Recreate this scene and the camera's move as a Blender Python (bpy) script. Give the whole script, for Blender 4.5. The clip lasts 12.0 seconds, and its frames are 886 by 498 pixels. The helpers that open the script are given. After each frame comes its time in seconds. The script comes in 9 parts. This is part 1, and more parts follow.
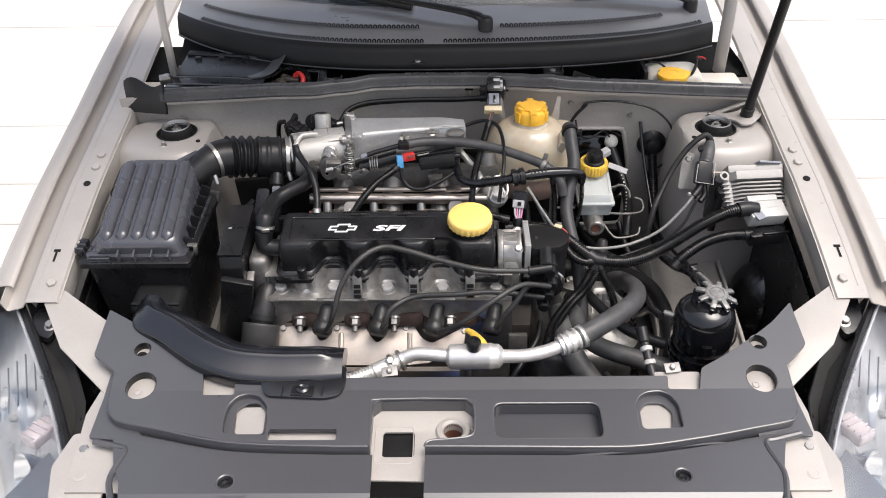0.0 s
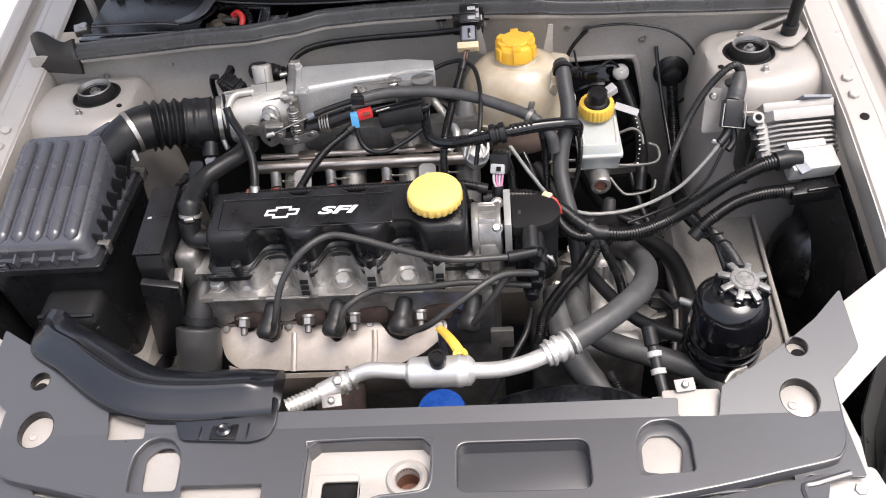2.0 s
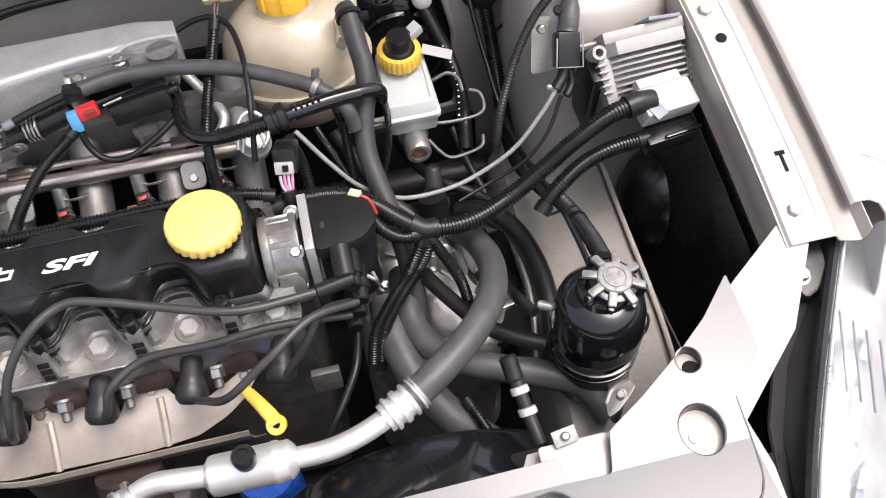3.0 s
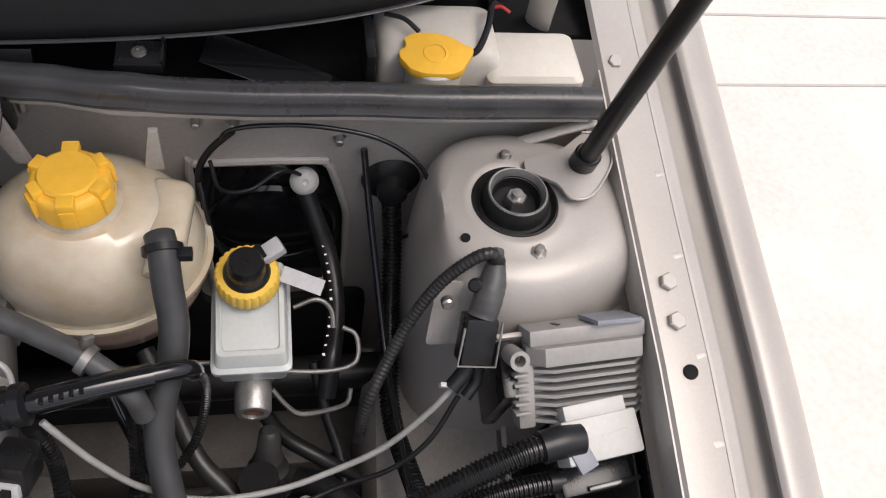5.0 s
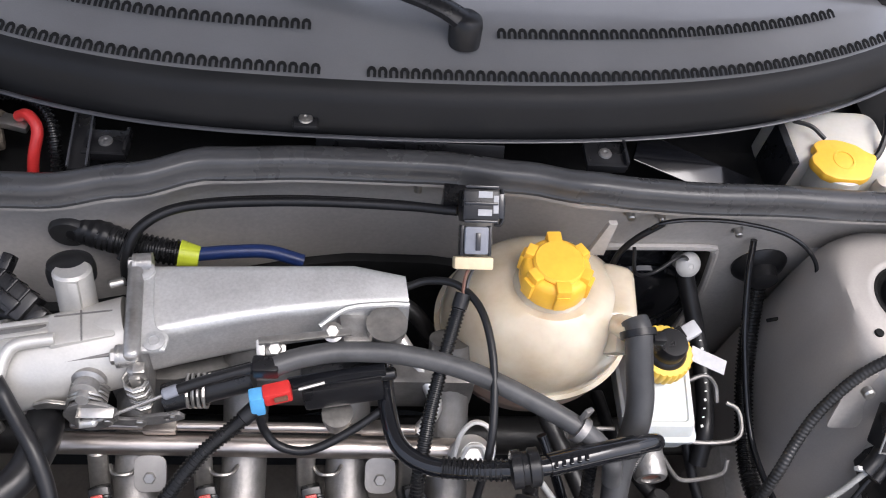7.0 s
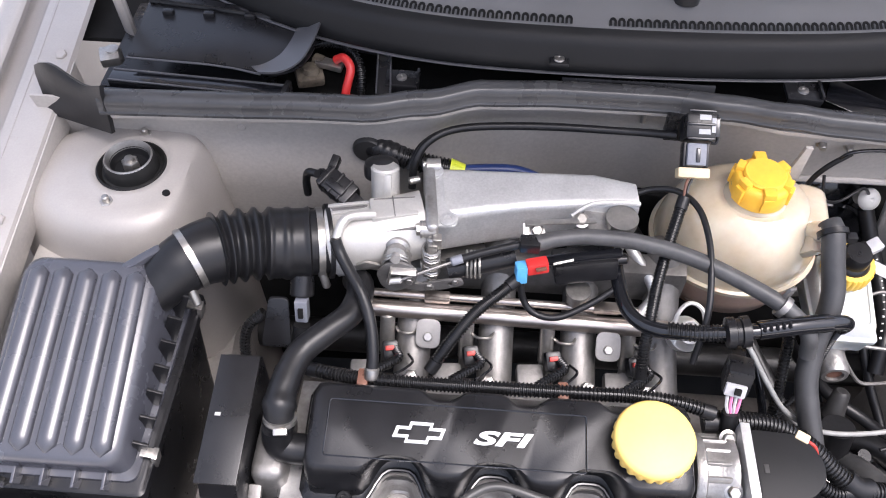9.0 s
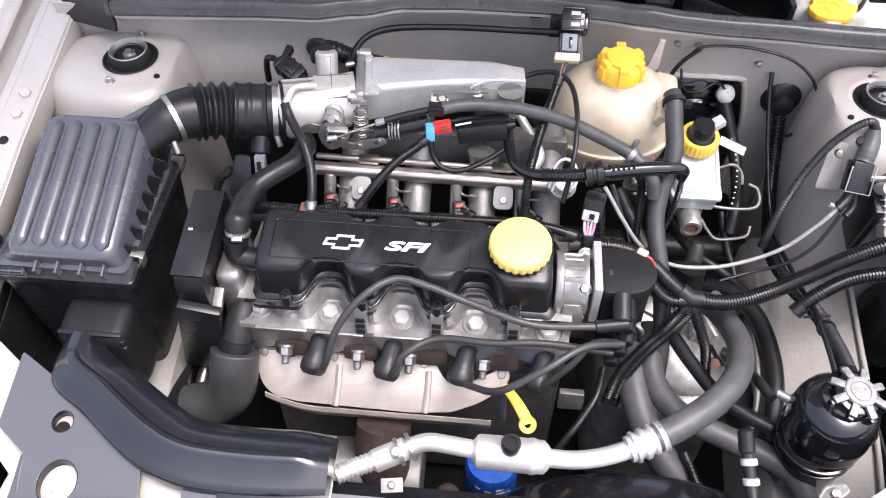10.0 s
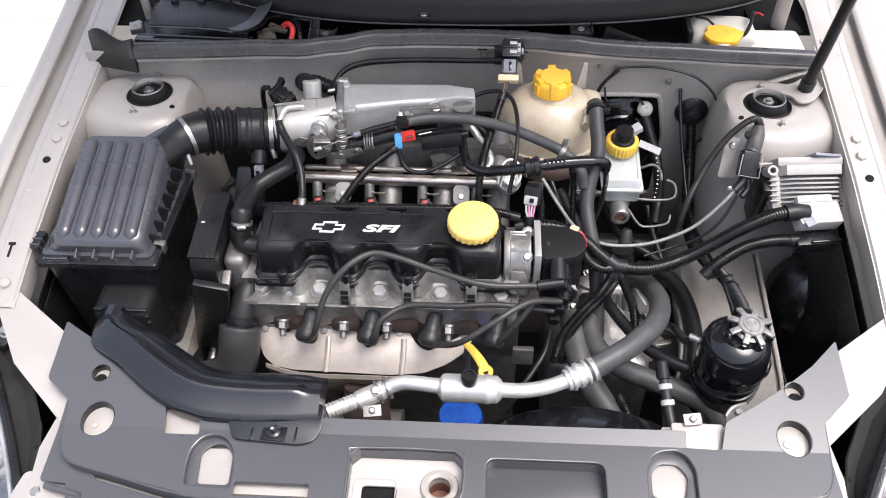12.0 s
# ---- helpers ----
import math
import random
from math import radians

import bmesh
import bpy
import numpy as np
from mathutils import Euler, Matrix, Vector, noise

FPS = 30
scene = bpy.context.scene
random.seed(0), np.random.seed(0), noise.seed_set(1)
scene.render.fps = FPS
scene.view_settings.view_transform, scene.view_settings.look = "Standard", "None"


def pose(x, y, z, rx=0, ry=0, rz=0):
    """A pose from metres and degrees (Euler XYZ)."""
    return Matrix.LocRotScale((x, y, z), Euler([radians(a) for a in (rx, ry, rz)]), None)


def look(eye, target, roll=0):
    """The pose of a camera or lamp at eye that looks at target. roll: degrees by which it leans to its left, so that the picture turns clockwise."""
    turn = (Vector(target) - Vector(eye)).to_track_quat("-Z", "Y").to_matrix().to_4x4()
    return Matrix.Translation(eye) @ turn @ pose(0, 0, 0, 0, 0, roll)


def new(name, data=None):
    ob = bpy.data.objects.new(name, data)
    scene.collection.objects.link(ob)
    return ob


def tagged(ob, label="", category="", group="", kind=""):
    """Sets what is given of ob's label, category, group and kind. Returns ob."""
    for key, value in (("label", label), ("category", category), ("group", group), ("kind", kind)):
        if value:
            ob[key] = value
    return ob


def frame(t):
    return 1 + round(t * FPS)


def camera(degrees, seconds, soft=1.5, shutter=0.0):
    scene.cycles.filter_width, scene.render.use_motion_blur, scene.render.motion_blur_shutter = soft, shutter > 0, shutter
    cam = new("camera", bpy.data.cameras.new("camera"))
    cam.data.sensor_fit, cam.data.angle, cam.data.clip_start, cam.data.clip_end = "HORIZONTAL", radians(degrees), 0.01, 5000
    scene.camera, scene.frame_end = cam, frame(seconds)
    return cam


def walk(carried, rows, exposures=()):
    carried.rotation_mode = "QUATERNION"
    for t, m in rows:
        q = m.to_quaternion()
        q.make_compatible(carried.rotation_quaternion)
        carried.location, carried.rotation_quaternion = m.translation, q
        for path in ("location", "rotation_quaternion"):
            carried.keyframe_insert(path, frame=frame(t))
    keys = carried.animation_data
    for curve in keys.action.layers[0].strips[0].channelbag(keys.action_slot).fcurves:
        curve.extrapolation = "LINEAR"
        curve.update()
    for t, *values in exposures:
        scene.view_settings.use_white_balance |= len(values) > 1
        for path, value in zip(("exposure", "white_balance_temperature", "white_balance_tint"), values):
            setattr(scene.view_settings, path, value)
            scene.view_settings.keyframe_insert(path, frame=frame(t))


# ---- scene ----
cam = camera(56.0, 12.0, 1.0, 0.1)
PATH = [
    (0, (0.024, -0.061, 1.561), (0.002, 1.572, 0.407), -0.8),
    (0.5, (0.027, -0.045, 1.558), (0.004, 1.576, 0.387), -0.4),
    (1, (0.054, 0.01, 1.548), (-0.002, 1.609, 0.348), -1.2),
    (1.5, (0.117, 0.109, 1.536), (-0.019, 1.662, 0.283), -3.4),
    (2, (0.142, 0.208, 1.504), (-0.015, 1.68, 0.16), -6.9),
    (2.5, (0.15, 0.347, 1.453), (0.167, 1.724, 0.003), -9.8),
    (2.7, (0.159, 0.408, 1.444), (0.287, 1.717, -0.062), -8.8),
    (4.3, (0.329, 0.782, 1.38), (0.592, 1.771, -0.338), 7.1),
    (4.5, (0.339, 0.816, 1.38), (0.597, 1.833, -0.322), 8.3),
    (5, (0.316, 0.89, 1.394), (0.679, 1.993, -0.234), 13.2),
    (5.5, (0.247, 0.917, 1.394), (0.609, 2.074, -0.197), 13.6),
    (6, (0.181, 0.919, 1.405), (0.432, 2.103, -0.187), 9.9),
    (6.5, (0.1, 0.916, 1.422), (0.323, 2.094, -0.179), 10.0),
    (6.6, (0.082, 0.912, 1.425), (0.293, 2.101, -0.169), 9.3),
    (7, (0.002, 0.911, 1.442), (0.221, 2.086, -0.162), 10.2),
    (7.5, (-0.08, 0.891, 1.46), (0.116, 2.059, -0.151), 8.2),
    (7.7, (-0.111, 0.882, 1.466), (0.08, 2.049, -0.148), 7.9),
    (9.3, (-0.112, 0.64, 1.508), (-0.218, 1.881, -0.057), 1.0),
    (9.5, (-0.073, 0.588, 1.514), (-0.17, 1.821, -0.057), 1.9),
    (10, (0.017, 0.431, 1.557), (-0.092, 1.703, 0.017), 0.2),
    (10.5, (0.05, 0.306, 1.595), (-0.039, 1.648, 0.115), -0.6),
    (11, (0.047, 0.224, 1.62), (-0.028, 1.622, 0.191), -0.2),
    (11.5, (0.065, 0.196, 1.623), (-0.024, 1.616, 0.217), -1.0),
    (12, (0.068, 0.195, 1.622), (-0.03, 1.614, 0.216), -1.2),
]
walk(cam, [(t, look(eye, target, roll)) for t, eye, target, roll in PATH], [(0.0, 0.39, 6500, 11), (2.5, 0.74, 6550, 13), (4.5, 0.40, 6600, 14), (5.0, -0.03, 6580, 13), (5.5, 0.0, 6420, 12), (6.0, 0.50, 6320, 12), (6.5, 0.66, 6250, 13), (7.5, 0.88, 6200, 14), (9.5, 1.14, 6180, 17), (10.0, 1.20, 6200, 17), (10.5, 1.12, 6220, 15), (12.0, 0.74, 6280, 13)])

# ---- daylight ----
world = bpy.data.worlds.new("overcast_sky")
scene.world = world
world.use_nodes = True
wn = world.node_tree.nodes
wl = world.node_tree.links
sky = wn.new("ShaderNodeTexSky")
sky.sky_type = "NISHITA"
sky.sun_disc = False
sky.sun_elevation = radians(70)
sky.sun_rotation = radians(115)
sky.dust_density = 6.0
cloud = wn.new("ShaderNodeHueSaturation")      # a veil of cloud greys the sky
cloud.inputs["Saturation"].default_value = 0.62
wl.new(sky.outputs[0], cloud.inputs["Color"])
wl.new(cloud.outputs[0], wn["Background"].inputs[0])
wn["Background"].inputs[1].default_value = 0.20
sun = new("sun", bpy.data.lights.new("sun", "SUN"))
sun.data.energy = 1.3
sun.data.angle = radians(38)
sun.data.color = (1.0, 0.965, 0.92)
sun.matrix_world = look((1.55, 0.28, 5.5), (0, 1.0, 0.8))

from mathutils import geometry

CX = 0.013          # the car's middle line


# ---- materials ----
def mat(name, color, rough=0.5, metal=0.0, var=0.12, scale=30.0, bump=0.05, bump_scale=250.0, coat=0.0,
        rvar=0.12, second=None, grainy=0.08, spec=0.5, trans=0.0, sss=0.0, ior=1.45, random_value=0.0):
    m = bpy.data.materials.new(name)
    m.use_nodes = True
    nt = m.node_tree
    n, l = nt.nodes, nt.links
    b = n["Principled BSDF"]
    tc = n.new("ShaderNodeTexCoord")
    big = n.new("ShaderNodeTexNoise")
    big.inputs["Scale"].default_value = scale
    big.inputs["Detail"].default_value = 5.0
    big.inputs["Roughness"].default_value = 0.62
    l.new(tc.outputs["Object"], big.inputs["Vector"])
    fine = n.new("ShaderNodeTexNoise")
    fine.inputs["Scale"].default_value = bump_scale
    fine.inputs["Detail"].default_value = 3.0
    l.new(tc.outputs["Object"], fine.inputs["Vector"])
    ramp = n.new("ShaderNodeMapRange")
    ramp.inputs["From Min"].default_value = 0.3
    ramp.inputs["From Max"].default_value = 0.7
    l.new(big.outputs["Fac"], ramp.inputs["Value"])
    mix = n.new("ShaderNodeMix")
    mix.data_type = "RGBA"
    c = Vector(color)
    lo = second if second else c * (1 - var)
    hi = c if second else c * (1 + var)
    mix.inputs["A"].default_value = (*lo, 1)
    mix.inputs["B"].default_value = (*hi, 1)
    l.new(ramp.outputs[0], mix.inputs["Factor"])
    grain = n.new("ShaderNodeMix")
    grain.data_type = "RGBA"
    grain.blend_type = "OVERLAY"
    grain.inputs["Factor"].default_value = grainy
    l.new(mix.outputs["Result"], grain.inputs["A"])
    l.new(fine.outputs["Fac"], grain.inputs["B"])
    hsv = n.new("ShaderNodeHueSaturation")
    l.new(grain.outputs["Result"], hsv.inputs["Color"])
    if random_value:
        oi = n.new("ShaderNodeObjectInfo")
        mr = n.new("ShaderNodeMapRange")
        mr.inputs["To Min"].default_value = 1 - random_value
        mr.inputs["To Max"].default_value = 1 + random_value
        l.new(oi.outputs["Random"], mr.inputs["Value"])
        l.new(mr.outputs[0], hsv.inputs["Value"])
    l.new(hsv.outputs["Color"], b.inputs["Base Color"])
    rr = n.new("ShaderNodeMapRange")
    rr.inputs["To Min"].default_value = max(0.02, rough - rvar)
    rr.inputs["To Max"].default_value = min(1.0, rough + rvar)
    l.new(big.outputs["Fac"], rr.inputs["Value"])
    l.new(rr.outputs[0], b.inputs["Roughness"])
    b.inputs["Metallic"].default_value = metal
    b.inputs["Coat Weight"].default_value = coat
    b.inputs["Coat Roughness"].default_value = 0.12
    b.inputs["Specular IOR Level"].default_value = spec
    b.inputs["IOR"].default_value = ior
    b.inputs["Transmission Weight"].default_value = trans
    if sss:
        b.inputs["Subsurface Weight"].default_value = sss
        b.inputs["Subsurface Radius"].default_value = (0.012, 0.009, 0.006)
        b.inputs["Subsurface Scale"].default_value = 1.0
    if bump:
        bp = n.new("ShaderNodeBump")
        bp.inputs["Strength"].default_value = bump
        bp.inputs["Distance"].default_value = 0.001
        l.new(fine.outputs["Fac"], bp.inputs["Height"])
        l.new(bp.outputs["Normal"], b.inputs["Normal"])
    return m


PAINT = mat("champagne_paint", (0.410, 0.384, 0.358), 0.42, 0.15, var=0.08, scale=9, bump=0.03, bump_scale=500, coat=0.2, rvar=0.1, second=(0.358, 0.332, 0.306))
DARK_BODY = mat("dark_body_paint", (0.17, 0.158, 0.147), 0.5, 0.1, scale=14, bump=0.1, second=(0.105, 0.096, 0.088), grainy=0.2)
LEG_PAINT = mat("darker_leg_paint", (0.29, 0.27, 0.25), 0.5, 0.1, scale=10, bump=0.08, second=(0.20, 0.186, 0.172), grainy=0.2)
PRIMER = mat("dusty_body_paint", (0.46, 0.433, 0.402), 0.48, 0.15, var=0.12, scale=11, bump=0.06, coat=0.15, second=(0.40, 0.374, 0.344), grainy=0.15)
GREY_PLASTIC = mat("grained_grey_plastic", (0.060, 0.0605, 0.066), 0.28, var=0.04, scale=5, bump=0.06, bump_scale=900, rvar=0.02, spec=1.0, grainy=0.04)
BLACK_PLASTIC = mat("black_plastic", (0.011, 0.011, 0.0122), 0.29, var=0.3, scale=25, bump=0.1, bump_scale=600, spec=0.45)
GLOSS_BLACK = mat("glossy_black_plastic", (0.008, 0.0085, 0.0105), 0.11, var=0.3, scale=18, bump=0.02, bump_scale=300, coat=0.4, rvar=0.08)
AIRBOX = mat("sheened_grey_plastic", (0.050, 0.0515, 0.062), 0.27, var=0.12, scale=14, bump=0.06, bump_scale=700, spec=1.0, rvar=0.05)
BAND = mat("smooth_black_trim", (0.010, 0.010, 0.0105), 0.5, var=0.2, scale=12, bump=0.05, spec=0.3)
HOSE_GREY = mat("dark_grey_hose_rubber", (0.052, 0.052, 0.053), 0.45, var=0.2, scale=40, bump=0.15, second=(0.034, 0.034, 0.035))
COWL_PLASTIC = mat("weathered_sky_lit_plastic", (0.135, 0.1352, 0.137), 0.30, var=0.12, scale=7, bump=0.08, bump_scale=800, spec=1.0, rvar=0.08, coat=0.6)
UNIT_ALLOY = mat("dull_unit_alloy", (0.30, 0.29, 0.28), 0.5, 0.2, var=0.08, scale=30, bump=0.1)
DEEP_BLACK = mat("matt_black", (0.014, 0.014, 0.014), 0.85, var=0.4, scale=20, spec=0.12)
RUBBER = mat("black_rubber", (0.011, 0.011, 0.012), 0.36, var=0.3, scale=40, bump=0.12, spec=0.4)
BOOT = mat("worn_boot_rubber", (0.022, 0.0215, 0.0215), 0.38, var=0.35, scale=50, bump=0.15)
SEAL_RUBBER = mat("seal_rubber", (0.05, 0.05, 0.051), 0.28, var=0.25, scale=15, bump=0.08)
GREY_RUBBER = mat("greyed_rubber", (0.080, 0.080, 0.081), 0.46, var=0.22, scale=45, bump=0.15, second=(0.044, 0.044, 0.045))
WIRE_GREY = mat("grey_wire", (0.040, 0.039, 0.038), 0.38, var=0.15, scale=60)
LIGHT_WIRE = mat("light_grey_sheath", (0.27, 0.27, 0.26), 0.4, var=0.15, scale=60)
LOOM = mat("corrugated_loom", (0.009, 0.009, 0.0095), 0.26, var=0.3, scale=60, bump=0.05)
CAST = mat("cast_aluminium", (0.46, 0.45, 0.435), 0.35, 0.7, var=0.2, scale=38, bump=0.35, bump_scale=380, second=(0.22, 0.211, 0.20))
CAST_DARK = mat("oily_cast_aluminium", (0.30, 0.29, 0.28), 0.5, 0.75, var=0.3, scale=40, bump=0.3, bump_scale=300, second=(0.17, 0.163, 0.155))
BRIGHT = mat("bright_aluminium", (0.74, 0.73, 0.71), 0.42, 0.75, var=0.07, scale=50, bump=0.06)
THROTTLE = mat("warm_cast_alloy", (0.50, 0.485, 0.455), 0.46, 0.5, var=0.08, scale=30, bump=0.1, bump_scale=500)
CORRODED = mat("corroded_lead", (0.16, 0.135, 0.10), 0.75, 0.2, scale=90, bump=0.5, bump_scale=200, second=(0.05, 0.04, 0.03))
ALLOY = mat("sand_cast_alloy", (0.57, 0.57, 0.56), 0.45, 0.55, var=0.06, scale=22, bump=0.25, bump_scale=420, second=(0.44, 0.438, 0.43), grainy=0.2)
PIPE_STEEL = mat("brushed_steel_tube", (0.50, 0.45, 0.41), 0.33, 0.95, var=0.1, scale=30, bump=0.04)
ZINC = mat("zinc_plated_steel", (0.43, 0.415, 0.39), 0.34, 0.9, var=0.15, scale=120, bump=0.1)
SHIELD = mat("heat_shield_sheet", (0.56, 0.515, 0.475), 0.46, 0.5, var=0.1, scale=22, bump=0.1, second=(0.42, 0.36, 0.31))
RUST = mat("rusty_cast_iron", (0.075, 0.048, 0.04), 0.75, 0.2, var=0.3, scale=60, bump=0.4, second=(0.022, 0.018, 0.017))
YELLOW = mat("yellow_plastic", (0.80, 0.52, 0.08), 0.45, var=0.05, scale=40, bump=0.08, sss=0.05)
ORANGE = mat("amber_plastic", (0.90, 0.50, 0.05), 0.38, var=0.06, scale=40, bump=0.05, sss=0.05)
OIL_YELLOW = mat("pale_yellow_plastic", (0.86, 0.60, 0.17), 0.5, var=0.04, scale=40, bump=0.08)
TANK = mat("milky_tank_plastic", (0.68, 0.615, 0.49), 0.2, var=0.1, scale=16, grainy=0.0, bump=0.03, sss=0.6, coat=0.6, second=(0.48, 0.395, 0.28))
TANK_LOW = mat("coolant_tinted_plastic", (0.50, 0.36, 0.30), 0.25, var=0.1, scale=16, bump=0.03, sss=0.4, coat=0.4, second=(0.38, 0.26, 0.20))
WHITE_TANK = mat("translucent_white_plastic", (0.49, 0.515, 0.505), 0.3, var=0.04, scale=16, bump=0.03, sss=0.35)
WASHER = mat("warm_white_tank_plastic", (0.62, 0.59, 0.53), 0.4, var=0.06, scale=16, bump=0.03, sss=0.35)
SNORKEL = mat("polished_blue_black_plastic", (0.009, 0.0098, 0.0128), 0.17, var=0.2, scale=14, bump=0.02, bump_scale=500, spec=1.0, rvar=0.05)
WHITE = mat("white_plastic", (0.44, 0.435, 0.418), 0.4, var=0.06, scale=40, bump=0.05)
CREAM = mat("cream_plastic", (0.68, 0.56, 0.36), 0.45, var=0.08, scale=60)
PALE = mat("pale_grey_plastic", (0.42, 0.42, 0.43), 0.42, var=0.08, scale=60)
SLATE = mat("slate_grey_plastic", (0.20, 0.21, 0.24), 0.4, var=0.1, scale=60)
RED = mat("red_plastic", (0.58, 0.035, 0.032), 0.35, var=0.08, scale=60)
LINER = mat("satin_liner_plastic", (0.013, 0.013, 0.0135), 0.27, var=0.3, scale=9, bump=0.06, bump_scale=400, spec=0.9)
DARK_RED = mat("dull_red_plastic", (0.42, 0.04, 0.03), 0.4, var=0.15, scale=60)
BLUE = mat("blue_plastic", (0.10, 0.36, 0.66), 0.4, var=0.08, scale=60)
FILTER_BLUE = mat("blue_enamel", (0.015, 0.075, 0.36), 0.28, var=0.15, scale=50, coat=0.3)
DARK_BLUE = mat("dark_blue_sheath", (0.012, 0.028, 0.11), 0.4, var=0.15, scale=60)
LIME = mat("lime_tape", (0.55, 0.62, 0.04), 0.4, var=0.1, scale=60)
COPPER = mat("brown_sealed_end", (0.16, 0.075, 0.05), 0.5, var=0.2, scale=60)
PINK = mat("pink_wire", (0.62, 0.2, 0.36), 0.4)
GROUND = mat("pale_concrete", (0.66, 0.63, 0.585), 0.8, var=0.05, scale=3.2, bump=0.3, bump_scale=60, second=(0.575, 0.54, 0.495), grainy=0.2)
JOINT = mat("pavement_joint", (0.42, 0.40, 0.37), 0.85, var=0.1, scale=20)
LETTER = mat("white_print", (0.80, 0.80, 0.78), 0.45, var=0.03, scale=80)
GLASS = mat("tinted_glass", (0.55, 0.62, 0.66), 0.03, var=0.0, bump=0, rvar=0.01, trans=1.0, ior=1.5)
LENS = mat("headlamp_lens", (0.93, 0.95, 0.96), 0.06, var=0.0, bump=0, rvar=0.02, trans=1.0, ior=1.45)
LAMP_GREY = mat("lamp_silver", (0.68, 0.69, 0.71), 0.3, 0.6, var=0.12, scale=12, second=(0.3, 0.3, 0.32))
DUSTY = mat("dusty_rubber", (0.026, 0.0255, 0.0255), 0.5, var=0.25, scale=25, bump=0.1)
INDICATOR = mat("pinkish_lamp_plastic", (0.72, 0.62, 0.62), 0.25, var=0.1, scale=60, coat=0.3)
MOUNT = mat("dull_mount_rubber", (0.012, 0.0118, 0.0115), 0.6, var=0.3, scale=60, bump=0.15, spec=0.3)
STAR = mat("scuffed_star_lid", (0.30, 0.295, 0.285), 0.42, 0.4, var=0.1, scale=140, bump=0.25, bump_scale=300, second=(0.12, 0.118, 0.115))
CHROME = mat("reflector_chrome", (0.80, 0.81, 0.83), 0.12, 1.0, var=0.05, scale=20, bump=0.02)


# ---- building helpers ----
PLACE = {}


def thing(name, base, label, category, group="", kind=""):
    ob = new(name)
    ob.empty_display_size = 0.03
    ob.location = base
    PLACE[ob] = Vector(base)
    return tagged(ob, label, category, group, kind)


def finish(name, bm, material, smooth=40):
    bmesh.ops.remove_doubles(bm, verts=bm.verts, dist=1e-6)
    bmesh.ops.recalc_face_normals(bm, faces=bm.faces)
    lo = Vector([min(v.co[i] for v in bm.verts) for i in range(3)])
    hi = Vector([max(v.co[i] for v in bm.verts) for i in range(3)])
    mid = (lo + hi) / 2
    bmesh.ops.translate(bm, verts=bm.verts, vec=-mid)
    me = bpy.data.meshes.new(name)
    bm.to_mesh(me)
    bm.free()
    me.materials.append(material)
    if smooth:
        me.polygons.foreach_set("use_smooth", [True] * len(me.polygons))
        me.set_sharp_from_angle(angle=radians(smooth))
    return me, mid


def part(name, bm, material, parent, label="", smooth=40):
    """Links a bmesh as one mesh object under a thing or a part."""
    me, mid = finish(name, bm, material, smooth)
    ob = new(name, me)
    ob.parent = parent
    ob.location = mid - PLACE[parent]
    PLACE[ob] = mid
    return tagged(ob, label) if label else ob


def shared(name, me, m, parent):
    """One more piece on mesh data that is there already."""
    ob = new(name, me)
    ob.parent = parent
    ob.matrix_basis = Matrix.Translation(-PLACE[parent]) @ m
    PLACE[ob] = m.translation.copy()
    return ob


def single(name, bm, material, label, category, group="", kind="", smooth=40):
    me, mid = finish(name, bm, material, smooth)
    ob = new(name, me)
    ob.location = mid
    PLACE[ob] = mid
    return tagged(ob, label, category, group, kind)


def B():
    return bmesh.new()


def mx(x, y, z, rx=0, ry=0, rz=0):
    return pose(x, y, z, rx, ry, rz)


def along(a, b):
    """A frame at a whose z axis points at b."""
    d = Vector(b) - Vector(a)
    return Matrix.Translation(a) @ d.to_track_quat("Z", "Y").to_matrix().to_4x4()


def box(bm, size, m, bevel=0.002, seg=2):
    r = bmesh.ops.create_cube(bm, size=1.0)
    vs = r["verts"]
    bmesh.ops.scale(bm, verts=vs, vec=size)
    if bevel:
        es = list({e for v in vs for e in v.link_edges})
        rb = bmesh.ops.bevel(bm, geom=es, offset=min(bevel, 0.45 * min(size)), segments=seg, profile=0.6, affect="EDGES")
        vs = list({v for f in rb["faces"] for v in f.verts} | {v for v in vs if v.is_valid})
    bmesh.ops.transform(bm, matrix=m, verts=vs)
    return bm


def lathe(bm, prof, m=None, seg=32, lobes=0, depth=0.0, sx=1.0, sy=1.0):
    """A turned shape about z from (radius, height) pairs; closed where the radius is 0."""
    m = m or Matrix()
    rings = []
    for r, z in prof:
        if r <= 1e-6:
            rings.append([bm.verts.new(m @ Vector((0, 0, z)))])
            continue
        ring = []
        for i in range(seg):
            a = 2 * math.pi * i / seg
            q = r * (1 - (depth * (0.5 + 0.5 * math.cos(lobes * a)) ** 2 if lobes else 0))
            ring.append(bm.verts.new(m @ Vector((q * sx * math.cos(a), q * sy * math.sin(a), z))))
        rings.append(ring)
    for a, b in zip(rings, rings[1:]):
        for i in range(seg):
            j = (i + 1) % seg
            if len(a) == 1 and len(b) == 1:
                continue
            if len(a) == 1:
                bm.faces.new((a[0], b[i], b[j]))
            elif len(b) == 1:
                bm.faces.new((a[i], a[j], b[0]))
            else:
                bm.faces.new((a[i], a[j], b[j], b[i]))
    return bm


